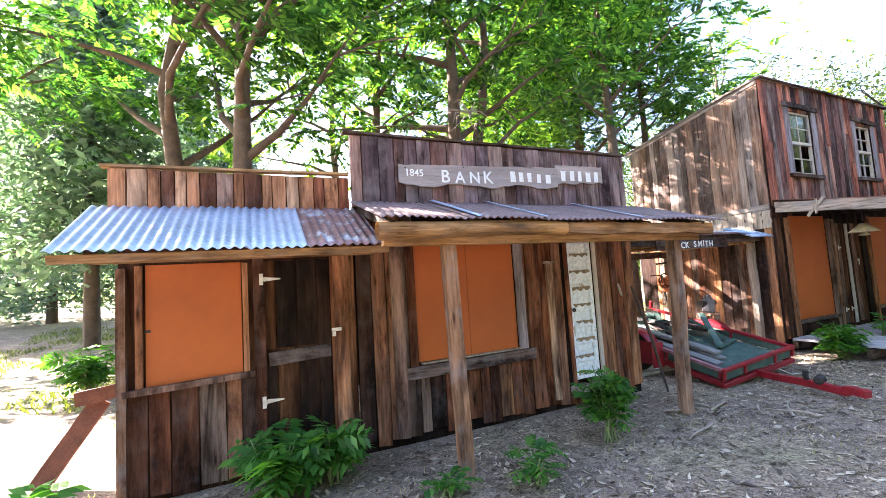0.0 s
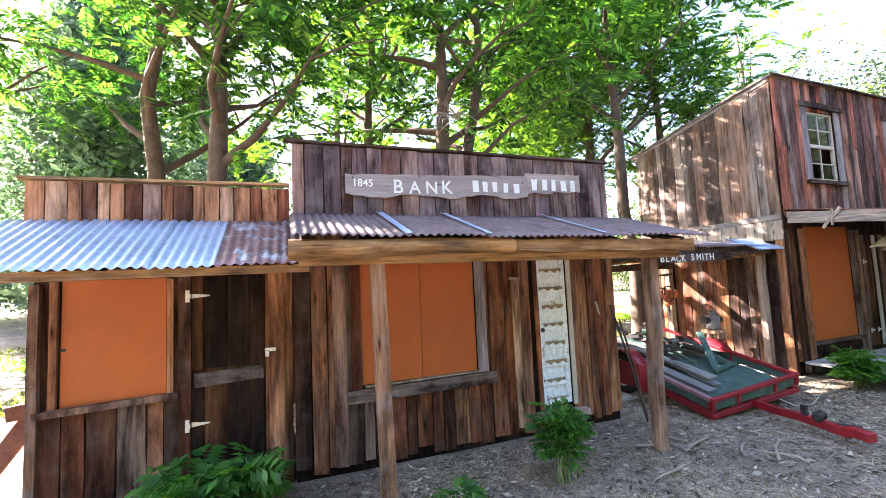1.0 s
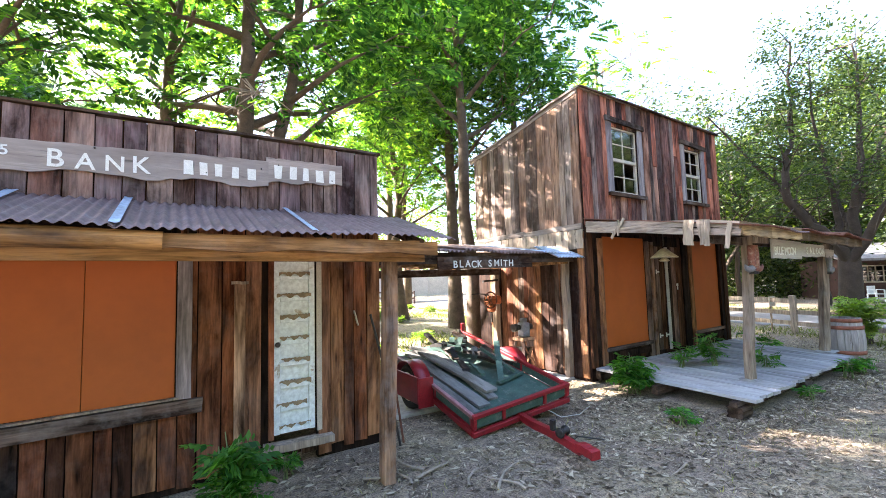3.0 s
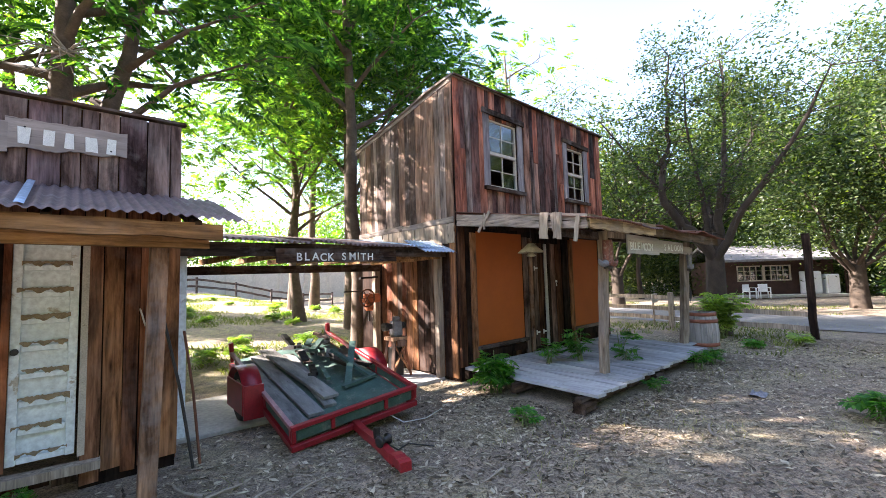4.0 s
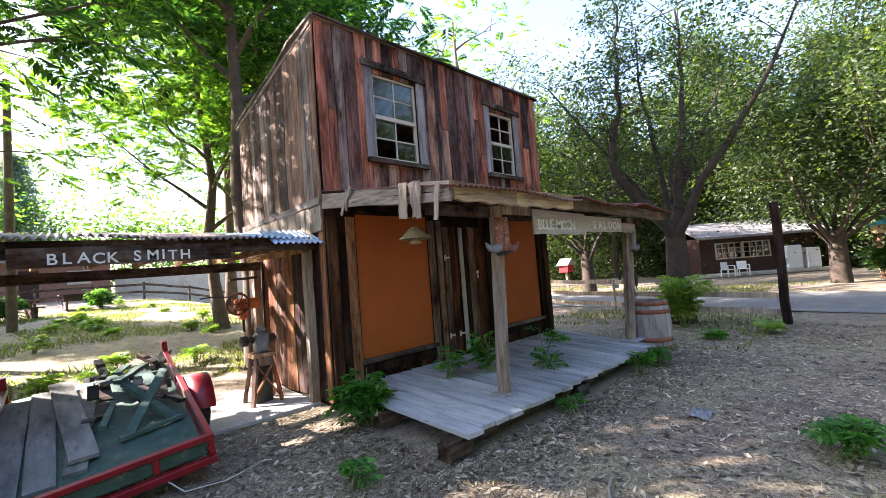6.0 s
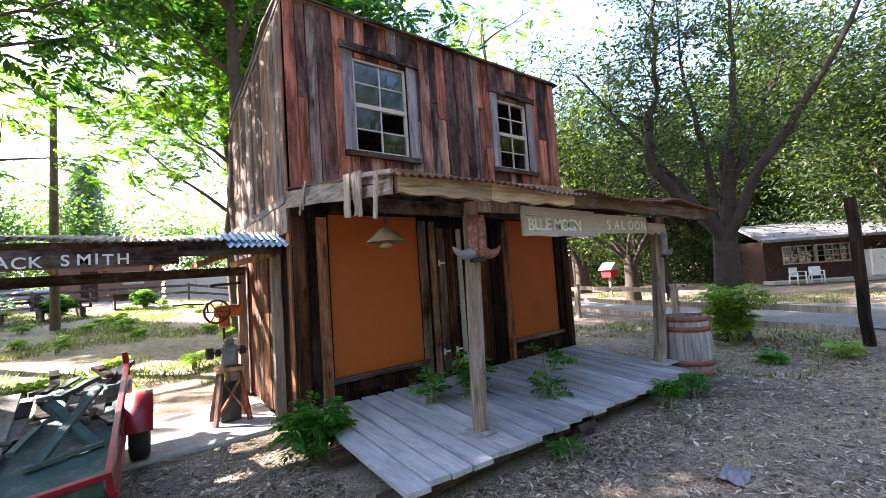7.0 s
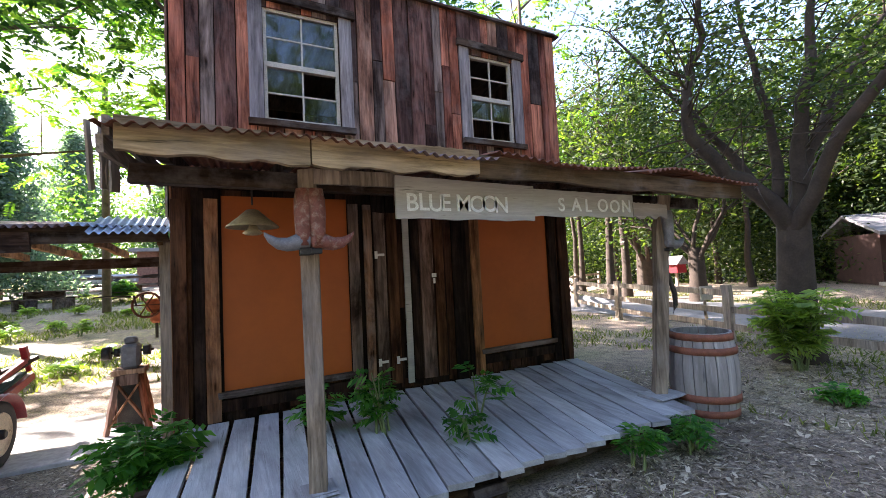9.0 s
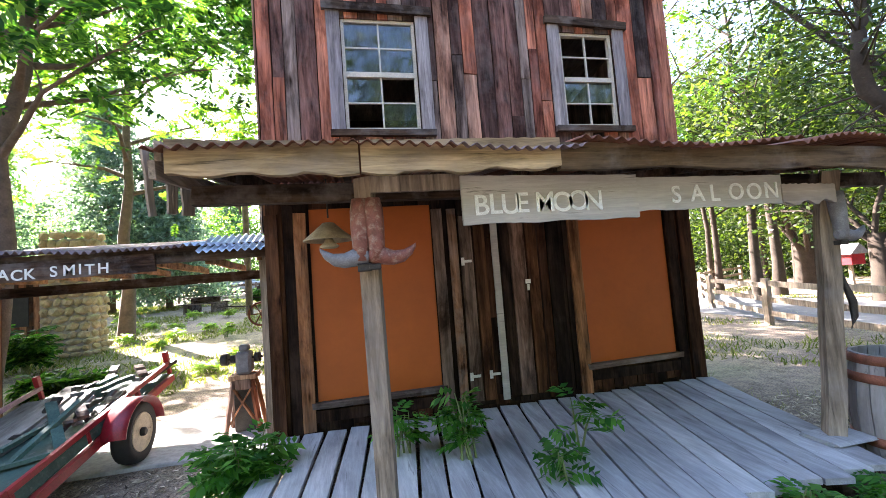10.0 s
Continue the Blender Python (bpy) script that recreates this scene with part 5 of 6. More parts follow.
for x, w, h in ((1.7, 0.85, 1.55), (2.75, 0.75, 1.35)):
    fr = thing("old_fridge", CB @ Vector((x, -0.4, 0)), "white old refrigerator standing outside the cabin", "fridge", "fridges outside the cabin")
    b = bmesh.new()
    box(b, x - w / 2, x + w / 2, -0.75, -0.1, 0.162, h, 0.04)
    part("cabinet", b, PLASTIC, fr, "", CB)
    b = bmesh.new()
    box(b, x - w / 2 + 0.02, x + w / 2 - 0.02, -0.80, -0.752, 0.22, h - 0.03, 0.02)
    part("door", b, PLASTIC, fr, "", CB)
    b = bmesh.new()
    box(b, x - w / 2 + 0.05, x - w / 2 + 0.08, -0.84, -0.802, h * 0.55, h * 0.8, 0.006)
    part("handle", b, STEEL, fr, "", CB)


def garden_chair(m):
    t = thing("garden_chair", m.translation, "white moulded plastic garden chair outside the cabin", "chair", "chairs outside the cabin")
    for name, c in (("seat", (-0.24, 0.24, -0.24, 0.24, 0.40, 0.43)), ("backrest", (-0.24, 0.24, 0.21, 0.25, 0.43, 0.85)), ("armrest", (-0.29, -0.24, -0.22, 0.22, 0.62, 0.65)), ("armrest", (0.24, 0.29, -0.22, 0.22, 0.62, 0.65))):
        b = bmesh.new()
        box(b, *c, 0.01)
        part(name, b, PLASTIC, t, "", m)
    for sx in (-1, 1):
        for sy in (-1, 1):
            b = bmesh.new()
            box(b, 0.25 * sx - 0.025, 0.25 * sx + 0.025, 0.22 * sy - 0.025, 0.22 * sy + 0.025, 0, 0.63 if sy < 0 else 0.42)
            part("leg", b, PLASTIC, t, "", m)
    return t


garden_chair(CB @ pose(-2.6, -1.7, 0.02, 0, 0, 20))
garden_chair(CB @ pose(-1.8, -1.75, 0.02, 0, 0, -15))

stall = thing("market_stall", (33, -1.2, 0), "small stall with tan and turquoise canopy", "stall")
for x, y in ((31.6, -2.6), (31.6, 0.2), (34.4, -2.6), (34.4, 0.2)):
    board("post", stall, (x, y, 1.1), (0.12, 0.12, 2.2), W_TAN)
TEAL = plain("turquoise_canvas", (0.08, 0.38, 0.36), 0.8)
b = bmesh.new()
v = [b.verts.new(c) for c in ((31.3, -2.9, 2.2), (34.7, -2.9, 2.2), (34.7, 0.5, 2.2), (31.3, 0.5, 2.2), (33.0, -1.2, 3.1))]
for i in range(4):
    b.faces.new((v[i], v[(i + 1) % 4], v[4]))
part("canopy", b, TEAL, stall, "turquoise canvas canopy")
b = bmesh.new()
box(b, 31.4, 31.5, -2.8, 0.4, 1.85, 2.19)
part("valance", b, plain("tan_board", (0.5, 0.36, 0.2), 0.8), stall)
board("counter", stall, (31.6, -1.2, 0.55), (0.1, 2.6, 1.0), PALEWALL)

bird = thing("bird_house", (29.5, 13.6, 0), "small red bird house on a post", "bird house")
board("post", bird, (29.5, 13.6, 0.5), (0.12, 0.12, 1.0), W_POSTGREY)
b = bmesh.new()
box(b, 29.15, 29.85, 13.3, 13.9, 1.0, 1.45, 0.01)
part("box", b, REDPAINT, bird)
b = bmesh.new()
v = [b.verts.new(c) for c in ((29.0, 13.2, 1.42), (30.0, 13.2, 1.42), (29.5, 13.2, 1.85), (29.0, 14.0, 1.42), (30.0, 14.0, 1.42), (29.5, 14.0, 1.85))]
for f in ((0, 1, 2), (5, 4, 3), (0, 2, 5, 3), (1, 4, 5, 2), (0, 3, 4, 1)):
    b.faces.new([v[i] for i in f])
part("roof", b, SHINGLE, bird)

# stone chimney and hut
hut = thing("stone_hut", (1.5, 13.8, 0), "wooden hut with a yellow rubble stone chimney", "building")
g0 = ground_z(2.6, 13.5)
b = bmesh.new()
box(b, 1.77, 2.87, 13.20, 14.08, g0 - 0.2, g0 + 3.15)
chim = part("chimney", b, MORTAR, hut, "rubble stone chimney")
sr = random.Random(4)
ball = []
for k in range(4):
    b = bmesh.new()
    bmesh.ops.create_icosphere(b, subdivisions=1, radius=0.5)
    for v in b.verts:
        v.co *= sr.uniform(0.85, 1.12)
    me = bpy.data.meshes.new("stone")
    b.to_mesh(me)
    b.free()
    me.materials.append(STONE)
    ball.append(me)
z = g0
while z < g0 + 3.15:
    h = sr.uniform(0.14, 0.26)
    x = 1.77
    while x < 2.87:
        w = sr.uniform(0.18, 0.42)
        m = Matrix.LocRotScale(Vector((x + w / 2, 13.20, z + h / 2)), Euler((sr.uniform(-0.2, 0.2), sr.uniform(-0.15, 0.15), 0)), Vector((w * 1.12, 0.22, h * 1.15)))
        put("stone", sr.choice(ball), None, chim, "", m)
        x += w
    y = 13.33
    while y < 13.98:
        w = sr.uniform(0.2, 0.4)
        put("stone", sr.choice(ball), None, chim, "", Matrix.LocRotScale(Vector((2.87, y + w / 2, z + h / 2)), Euler((0, 0, 0)), Vector((0.2, w * 1.1, h * 1.15))))
        y += w
    z += h
b = bmesh.new()
box(b, -1.55, 1.75, 13.48, 13.58, g0 - 0.2, g0 + 2.2)
part("wall", b, W_BROWN, hut)
upright_boards(hut, -1.55, 1.75, g0, g0 + 2.2, 13.48, W_BROWN, 0.2, gaps=[(0.55, 1.35, g0 + 0.9, g0 + 1.8)])
# Opening drawn as a flat near-black panel for the shade inside.
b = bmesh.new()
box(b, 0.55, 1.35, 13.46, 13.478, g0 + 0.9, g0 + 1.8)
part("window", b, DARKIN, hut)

# far yard
brick = thing("brick_outbuilding", (6.0, 37.5, 1.5), "low brick outbuilding across the yard", "building")
gz = ground_z(6, 36)
b = bmesh.new()
box(b, 3.6, 4.8, 36.0, 40.0, gz - 0.3, gz + 2.5)
box(b, 4.8, 5.7, 36.2, 40.0, gz - 0.3, gz + 2.5)
box(b, 5.7, 9.2, 36.0, 40.0, gz - 0.3, gz + 2.5)
part("wall", b, BRICK, brick)
b = bmesh.new()
box(b, 4.8, 5.7, 36.12, 36.19, gz - 0.1, gz + 2.0)
part("door", b, CABINRED, brick)
b = bmesh.new()
box(b, 7.0, 8.2, 35.95, 35.995, gz + 1.0, gz + 1.9, 0.01)
part("window", b, SASH, brick)
b = bmesh.new()
box(b, 3.2, 9.6, 35.5, 40.4, gz + 2.5, gz + 2.75, 0.02)
part("roof", b, SHINGLE, brick)
pw = thing("board_wall", (16, 35, 1), "long pale board wall across the yard", "wall")
b = bmesh.new()
box(b, 0, 16, -0.08, 0.08, -0.5, 1.9)
part("panel", b, PALEWALL, pw, "", pose(9.6, 37.0, 1.0, 0, 0, -12))
for k in range(9):
    board("post", pw, pose(9.6, 37.0, 1.0, 0, 0, -12) @ Vector((k * 2.0, -0.14, 0.7)), (0.12, 0.12, 2.6), PALEWALL)
yf = thing("yard_fence", (4, 30, 1), "low dark rail fence across the sunny yard", "fence")
for k in range(11):
    x = -4 + k * 2.4
    board("post", yf, (x, 31.0, ground_z(x, 31) + 0.5), (0.12, 0.12, 1.1), W_SILL)
    if k < 10:
        for z in (0.45, 0.9):
            between("rail", yf, (x, 30.92, ground_z(x, 31) + z), (x + 2.4, 30.92, ground_z(x + 2.4, 31) + z), 0.04, 0.14, W_SILL)


def picnic_table(x, y, a):
    m = pose(x, y, ground_z(x, y), 0, 0, a)
    t = thing("picnic_table", m.translation, "dark wooden picnic table in the yard", "table", "picnic tables")
    for name, c in (("tabletop", (-0.9, 0.9, -0.38, 0.38, 0.72, 0.77)), ("bench", (-0.9, 0.9, -0.85, -0.58, 0.42, 0.47)), ("bench", (-0.9, 0.9, 0.58, 0.85, 0.42, 0.47)), ("leg", (-0.7, -0.62, -0.75, 0.75, 0.0, 0.42)), ("leg", (0.62, 0.7, -0.75, 0.75, 0.0, 0.42)), ("pedestal", (-0.7, 0.7, -0.05, 0.05, 0.422, 0.718))):
        b = bmesh.new()
        box(b, *c, 0.008)
        part(name, b, W_SILL, t, "", m)


picnic_table(5.0, 24.5, 15)
picnic_table(2.6, 23.0, -10)
picnic_table(7.4, 27.5, 5)

TK = pose(1.5, 33.5, ground_z(1.5, 33.5), 0, 0, 4)
truck = thing("pickup_truck", TK.translation, "silver pickup truck parked across the yard", "car")
CARP = plain("silver_car_paint", (0.45, 0.48, 0.52), 0.25, 0.3, vary=0.03, relief=0.0)
b = bmesh.new()
box(b, -2.5, 2.5, -0.9, 0.9, 0.45, 1.0, 0.08)
part("body", b, CARP, truck, "", TK)
b = bmesh.new()
for v in box(b, -0.9, 1.0, -0.82, 0.82, 1.0, 1.65, 0.06):
    if v.is_valid and v.co.z > 1.4:
        v.co.x *= 0.75
part("cab", b, CARP, truck, "", TK)
b = bmesh.new()
box(b, -0.62, 0.62, -0.85, 0.85, 1.08, 1.5, 0.03)
part("side_window", b, DARKIN, truck, "", TK)
for x in (-1.6, 1.6):
    for y in (-0.82, 0.82):
        b = bmesh.new()
        lathe(b, [(0.2, -0.12), (0.36, -0.1), (0.36, 0.1), (0.2, 0.12)], (0, 0, 0), 20)
        part("wheel", b, RUBBER, truck, "", TK @ pose(x, y, 0.36, 90, 0, 0))

# roots, twigs, bits on the ground
twigs = [((4.75, 3.55), 0.55, 20), ((4.62, 3.50), 0.4, 75), ((4.35, 3.35), 0.6, 200), ((4.9, 3.75), 0.45, 120), ((5.1, 3.2), 0.3, 40), ((9.2, 1.2), 0.35, 30), ((7.0, 2.2), 0.3, 170), ((5.4, 2.8), 0.5, 100), ((4.3, 3.9), 0.4, 330), ((5.2, 3.0), 0.6, 25)]
for i, ((x, y), ln, a) in enumerate(twigs):
    t = math.radians(a)
    pts = [(x + math.cos(t) * ln * u + 0.05 * math.sin(5 * u + i), y + math.sin(t) * ln * u + 0.04 * math.cos(4 * u + i), ground_z(x, y) + 0.015 + 0.03 * math.sin(3.1 * u)) for u in (0, 0.25, 0.5, 0.75, 1)]
    tagged(tubes("fallen_twig", [(pts, [0.016, 0.014, 0.012, 0.009, 0.004])], TWIG, None, sides=6), "pale dry fallen twig on the dirt", "twig", "fallen twigs")
bt = thing("bare_branch", (3.9, 7.6, 5.0), "tangle of pale bare twigs hanging in the tree", "branch")
qb = random.Random(9)
for k in range(22):
    a = qb.uniform(0, 6.28)
    c0 = Vector((3.95, 7.5, 5.15))
    e = c0 + Vector((math.cos(a) * qb.uniform(0.3, 0.9), qb.uniform(-0.3, 0.2), -qb.uniform(-0.25, 0.5)))
    m2 = (c0 + e) / 2 + Vector((qb.uniform(-0.12, 0.12), 0, qb.uniform(0, 0.2)))
    tubes("twig", [([c0, m2, e], [0.014, 0.01, 0.003])], TWIG, bt, sides=5)
leaner = thing("leaning_tools", (4.95, 4.5, 0), "rusty long-handled tools leaning at the corner post", "tools")
tubes("handle", [([(4.72, 4.55, 1.5), (4.85, 4.42, 0.8), (4.95, 4.30, 0.05)], [0.014] * 3)], IRON, leaner, sides=6)
tubes("handle", [([(4.92, 4.62, 1.3), (4.98, 4.48, 0.7), (5.02, 4.36, 0.05)], [0.013] * 3)], RUSTY, leaner, sides=6)
scrap = thing("paper_scrap", (11.25, 1.24, 0), "crumpled pale paper scrap on the dirt", "litter")
b = bmesh.new()
bmesh.ops.create_grid(b, x_segments=6, y_segments=6, size=0.14)
for v in b.verts:
    v.co = Vector((11.25 + v.co.x, 1.24 + v.co.y * 0.7, ground_z(11.25, 1.24) + 0.025 + rs.uniform(-0.02, 0.035)))
part("sheet", b, LEATHER_GREY, scrap)

# ---- vegetation ----
def frond_mesh(bases, dirs, lengths, pairs, width, droop, seed):
    """Compound leaves: each a drooping row of paired pointed leaflets. Returns vertices and quads."""
    r = np.random.default_rng(seed)
    n = len(bases)
    d = dirs / np.linalg.norm(dirs, axis=1, keepdims=True)
    up = np.array([0, 0, 1.0])
    side = np.cross(d, up + 0.3 * r.normal(size=(n, 3)))
    side /= np.linalg.norm(side, axis=1, keepdims=True) + 1e-6
    nrm = np.cross(side, d)
    V, F = [], []
    count = 0
    for k in range(pairs):
        u = 0.22 + 0.78 * k / max(1, pairs - 1)
        p = bases + d * (lengths * u)[:, None] - up * (droop * lengths * u ** 2)[:, None]
        ll = lengths * width * (0.75 + 0.5 * math.sin(math.pi * min(1, u * 0.9))) * r.uniform(0.8, 1.2, n)
        for s in (-1, 1):
            ld = side * s * 0.85 + d * 0.5 + nrm * r.uniform(-0.35, 0.15, (n, 1)) - up * 0.15
            ld /= np.linalg.norm(ld, axis=1, keepdims=True)
            lw = np.cross(ld, nrm) * 0.2
            a = p
            b = p + ld * (ll * 0.45)[:, None] + lw * ll[:, None]
            c = p + ld * ll[:, None] - up * (ll * 0.12)[:, None]
            e = p + ld * (ll * 0.45)[:, None] - lw * ll[:, None]
            V.append(np.stack([a, b, c, e], 1).reshape(-1, 3))
            F.append(np.arange(4 * n).reshape(-1, 4) + count)
            count += 4 * n
    return np.concatenate(V), np.concatenate(F)


def scatter_leaves(centres, spread, per, size, seed, flat=0.4):
    """Single pointed leaves round many centres."""
    r = np.random.default_rng(seed)
    n = len(centres) * per
    c = np.repeat(centres, per, 0) + r.normal(size=(n, 3)) * spread
    a = r.normal(size=(n, 3))
    a[:, 2] *= flat
    a /= np.linalg.norm(a, axis=1, keepdims=True)
    b = np.cross(a, r.normal(size=(n, 3)))
    b /= np.linalg.norm(b, axis=1, keepdims=True)
    s = size * r.uniform(0.6, 1.4, (n, 1))
    V = np.stack([c - a * s, c + b * s * 0.42, c + a * s, c - b * s * 0.42], 1).reshape(-1, 3)
    return V, np.arange(4 * n).reshape(-1, 4)


def tree_skeleton(x, y, h, r0, seed, fork, lean=(0, 0), limbs=7, reach=3.0, up=0.8):
    """Trunk and limb runs, and the points along the limbs that bear leaves."""
    q = random.Random(seed)
    z0 = ground_z(x, y) - 0.1
    n = 7
    pts, rad = [], []
    for i in range(n + 1):
        u = i / n
        pts.append(Vector((x + lean[0] * u + q.uniform(-0.12, 0.12) * (i > 0), y + lean[1] * u + q.uniform(-0.12, 0.12) * (i > 0), z0 + h * u)))
        rad.append(r0 * (1.25 if i == 0 else 1.0) * (1 - 0.8 * u))
    runs = [(pts, rad)]
    bear = []
    for k in range(limbs):
        u = fork + (0.97 - fork) * (k + q.random() * 0.6) / limbs
        i = min(n - 1, int(u * n))
        s = pts[i].lerp(pts[i + 1], u * n - i)
        a = k * 2.4 + q.uniform(-0.5, 0.5)
        L = reach * (1.15 - 0.6 * (u - fork) / (1 - fork)) * q.uniform(0.75, 1.2)
        d = Vector((math.cos(a), math.sin(a), up * q.uniform(0.5, 1.3))).normalized()
        run = [s]
        for j in range(1, 5):
            d = (d + Vector((q.uniform(-0.3, 0.3), q.uniform(-0.3, 0.3), q.uniform(-0.22, 0.2)))).normalized()
            run.append(run[-1] + d * L / 4)
            if j > 1:
                bear.append((run[-1], d))
            if j >= 2:
                t = (d + Vector((q.uniform(-1, 1), q.uniform(-1, 1), q.uniform(-0.3, 0.6)))).normalized()
                e = run[-1] + t * L * q.uniform(0.25, 0.5)
                m = (run[-1] + e) / 2 + Vector((0, 0, 0.08))
                runs.append(([run[-1], m, e], [r0 * 0.1, r0 * 0.07, 0.008]))
                bear += [(e, t), (m, t)]
        rr = r0 * (0.36 - 0.2 * (u - fork))
        runs.append((run, [rr, rr * 0.75, rr * 0.5, rr * 0.3, 0.012]))
    bear.append((pts[-1], Vector((0, 0, 1))))
    return runs, bear


def leafy_tree(name, x, y, h, r0, seed, label, material, fork=0.35, lean=(0, 0), limbs=9, reach=3.0, kind="frond", per=9, size=0.55, spread=0.6, bark=None, up=0.8, group="", low=-9.0):
    t = thing(name, (x, y, ground_z(x, y)), label, "tree", group)
    runs, bear = tree_skeleton(x, y, h, r0, seed, fork, lean, limbs, reach, up)
    tubes("trunk", runs, bark or BARK, t, sides=8)
    bear = [b for b in bear if b[0].z > low]
    r = np.random.default_rng(seed + 500)
    c = np.array([tuple(b[0]) for b in bear])
    dd = np.array([tuple(b[1]) for b in bear])
    if kind == "frond":
        per = round(per * 1.35)
        n = len(c) * per
        bases = np.repeat(c, per, 0) + r.normal(size=(n, 3)) * spread
        dirs = np.repeat(dd, per, 0) * 0.5 + r.normal(size=(n, 3)) * np.array([1, 1, 0.4])
        V, F = frond_mesh(bases, dirs, size * r.uniform(0.7, 1.3, n), 9, 0.25, 0.35, seed)
    else:
        V, F = scatter_leaves(c, spread, per, size, seed)
    raw("crown", V, F, material, t)
    return t


WAL = "walnut tree with long compound leaves and furrowed trunk behind the buildings"
leafy_tree("walnut_tree", -1.5, 9.0, 9.5, 0.22, 1, WAL, L_WALNUT, 0.42, (0.1, 0), 12, 3.2, per=7, size=0.55, low=3.9)
leafy_tree("walnut_tree", -0.45, 8.1, 9.0, 0.24, 2, WAL, L_WALNUT, 0.42, (0.3, -0.2), 12, 3.0, per=7, size=0.55, low=3.7)
leafy_tree("walnut_tree", 2.75, 9.7, 11.0, 0.17, 3, WAL, L_BRIGHT, 0.45, (0.0, 0.3), 10, 2.8, per=4, size=0.55)
leafy_tree("walnut_tree", 3.55, 8.0, 10.0, 0.24, 4, WAL, L_WALNUT, 0.45, (0.5, 0.2), 11, 3.0, per=4, size=0.55)
leafy_tree("walnut_tree", 4.1, 8.1, 10.0, 0.2, 5, WAL, L_WALNUT, 0.42, (0.9, 0.2), 12, 2.8, per=5, size=0.55, low=3.4)
leafy_tree("walnut_tree", 9.3, 8.6, 12.5, 0.2, 6, WAL, L_WALNUT, 0.44, (-0.1, 0.3), 14, 2.7, per=10, size=0.55)
leafy_tree("walnut_tree", 10.2, 14.2, 11.0, 0.2, 9, WAL, L_BRIGHT, 0.28, (-0.4, 0.3), 14, 3.6, per=13, size=0.55, low=2.3)
leafy_tree("walnut_tree", 11.7, 18.5, 12.0, 0.24, 10, WAL, L_BRIGHT, 0.35, (0.2, 0.3), 11, 3.4, per=8, size=0.55)
leafy_tree("walnut_tree", 13.2, 19.6, 12.0, 0.24, 12, WAL, L_WALNUT, 0.35, (0.2, 0.3), 11, 3.4, per=8, size=0.55)
leafy_tree("walnut_tree", -6.2, 9.6, 10.0, 0.3, 13, WAL, L_WALNUT, 0.4, (0.6, 0.2), 11, 3.6, per=7, size=0.55, low=3.4)
leafy_tree("walnut_tree", 2.6, 15.6, 12.0, 0.22, 14, WAL, L_BRIGHT, 0.4, (0.2, 0.3), 12, 3.4, per=9, size=0.55, low=3.0)
leafy_tree("walnut_tree", 12.6, 10.4, 10.5, 0.22, 19, WAL, L_WALNUT, 0.48, (0.2, 0.2), 12, 2.8, per=8, size=0.55, low=5.0)

leafy_tree("walnut_tree", 10.8, 11.6, 13.0, 0.24, 16, WAL, L_WALNUT, 0.3, (0.2, 0.3), 12, 3.2, per=5, size=0.6)
leafy_tree("slender_tree", 18.6, 11.5, 12.5, 0.2, 17, "slender tree with thin bare branches and few leaves", L_BRIGHT, 0.35, (0.6, 0.3), 12, 3.2, per=2, size=0.5)
BIG = "large spreading old tree with dark forked limbs and fine olive leaves"


def spreading_tree(x, y, r0, limbs, reach, seed, per, size, lean=0.0, squat=2.2):
    """A short thick trunk that forks into long crooked limbs."""
    q = random.Random(seed)
    t = thing("spreading_tree", (x, y, ground_z(x, y)), BIG, "tree")
    z0 = ground_z(x, y) - 0.1
    top = Vector((x + lean, y, z0 + squat))
    runs = [([(x, y, z0), (x + lean * 0.4, y, z0 + squat * 0.5), top], [r0 * 1.25, r0, r0 * 0.95])]
    bear = []
    for k in range(limbs):
        a = k * 2 * math.pi / limbs + q.uniform(-0.3, 0.3)
        d = Vector((math.cos(a), math.sin(a), q.uniform(0.7, 2.1))).normalized()
        p = top + Vector((math.cos(a), math.sin(a), 0)) * r0 * 0.5 - Vector((0, 0, q.uniform(0.1, 0.6)))
        run = [p]
        n = 7
        L = reach * q.uniform(0.8, 1.15)
        for j in range(n):
            d = (d + Vector((q.uniform(-0.45, 0.45), q.uniform(-0.45, 0.45), q.uniform(-0.1, 0.4)))).normalized()
            run.append(run[-1] + d * L / n)
            if j >= 1:
                for h in range(3):
                    u = (d + Vector((q.uniform(-1.2, 1.2), q.uniform(-1.2, 1.2), q.uniform(-0.6, 0.6)))).normalized()
                    e = run[-1] + u * L * q.uniform(0.15, 0.38)
                    m = (run[-1] + e) / 2 + Vector((0, 0, 0.12))
                    runs.append(([run[-1], m, e], [r0 * 0.13 * (1 - j / 9), r0 * 0.07, 0.01]))
                    bear += [m, e, (m + e) / 2]
                bear.append(run[-1])
        rr = r0 * 0.3
        runs.append((run, [rr * (1 - 0.9 * i / n) for i in range(n + 1)]))
    tubes("trunk", runs, BARK_DARK, t, sides=7)
    V, F = scatter_leaves(np.array([tuple(b) for b in bear]), 0.5, per, size, seed, 0.6)
    raw("crown", V, F, L_OLIVE, t)




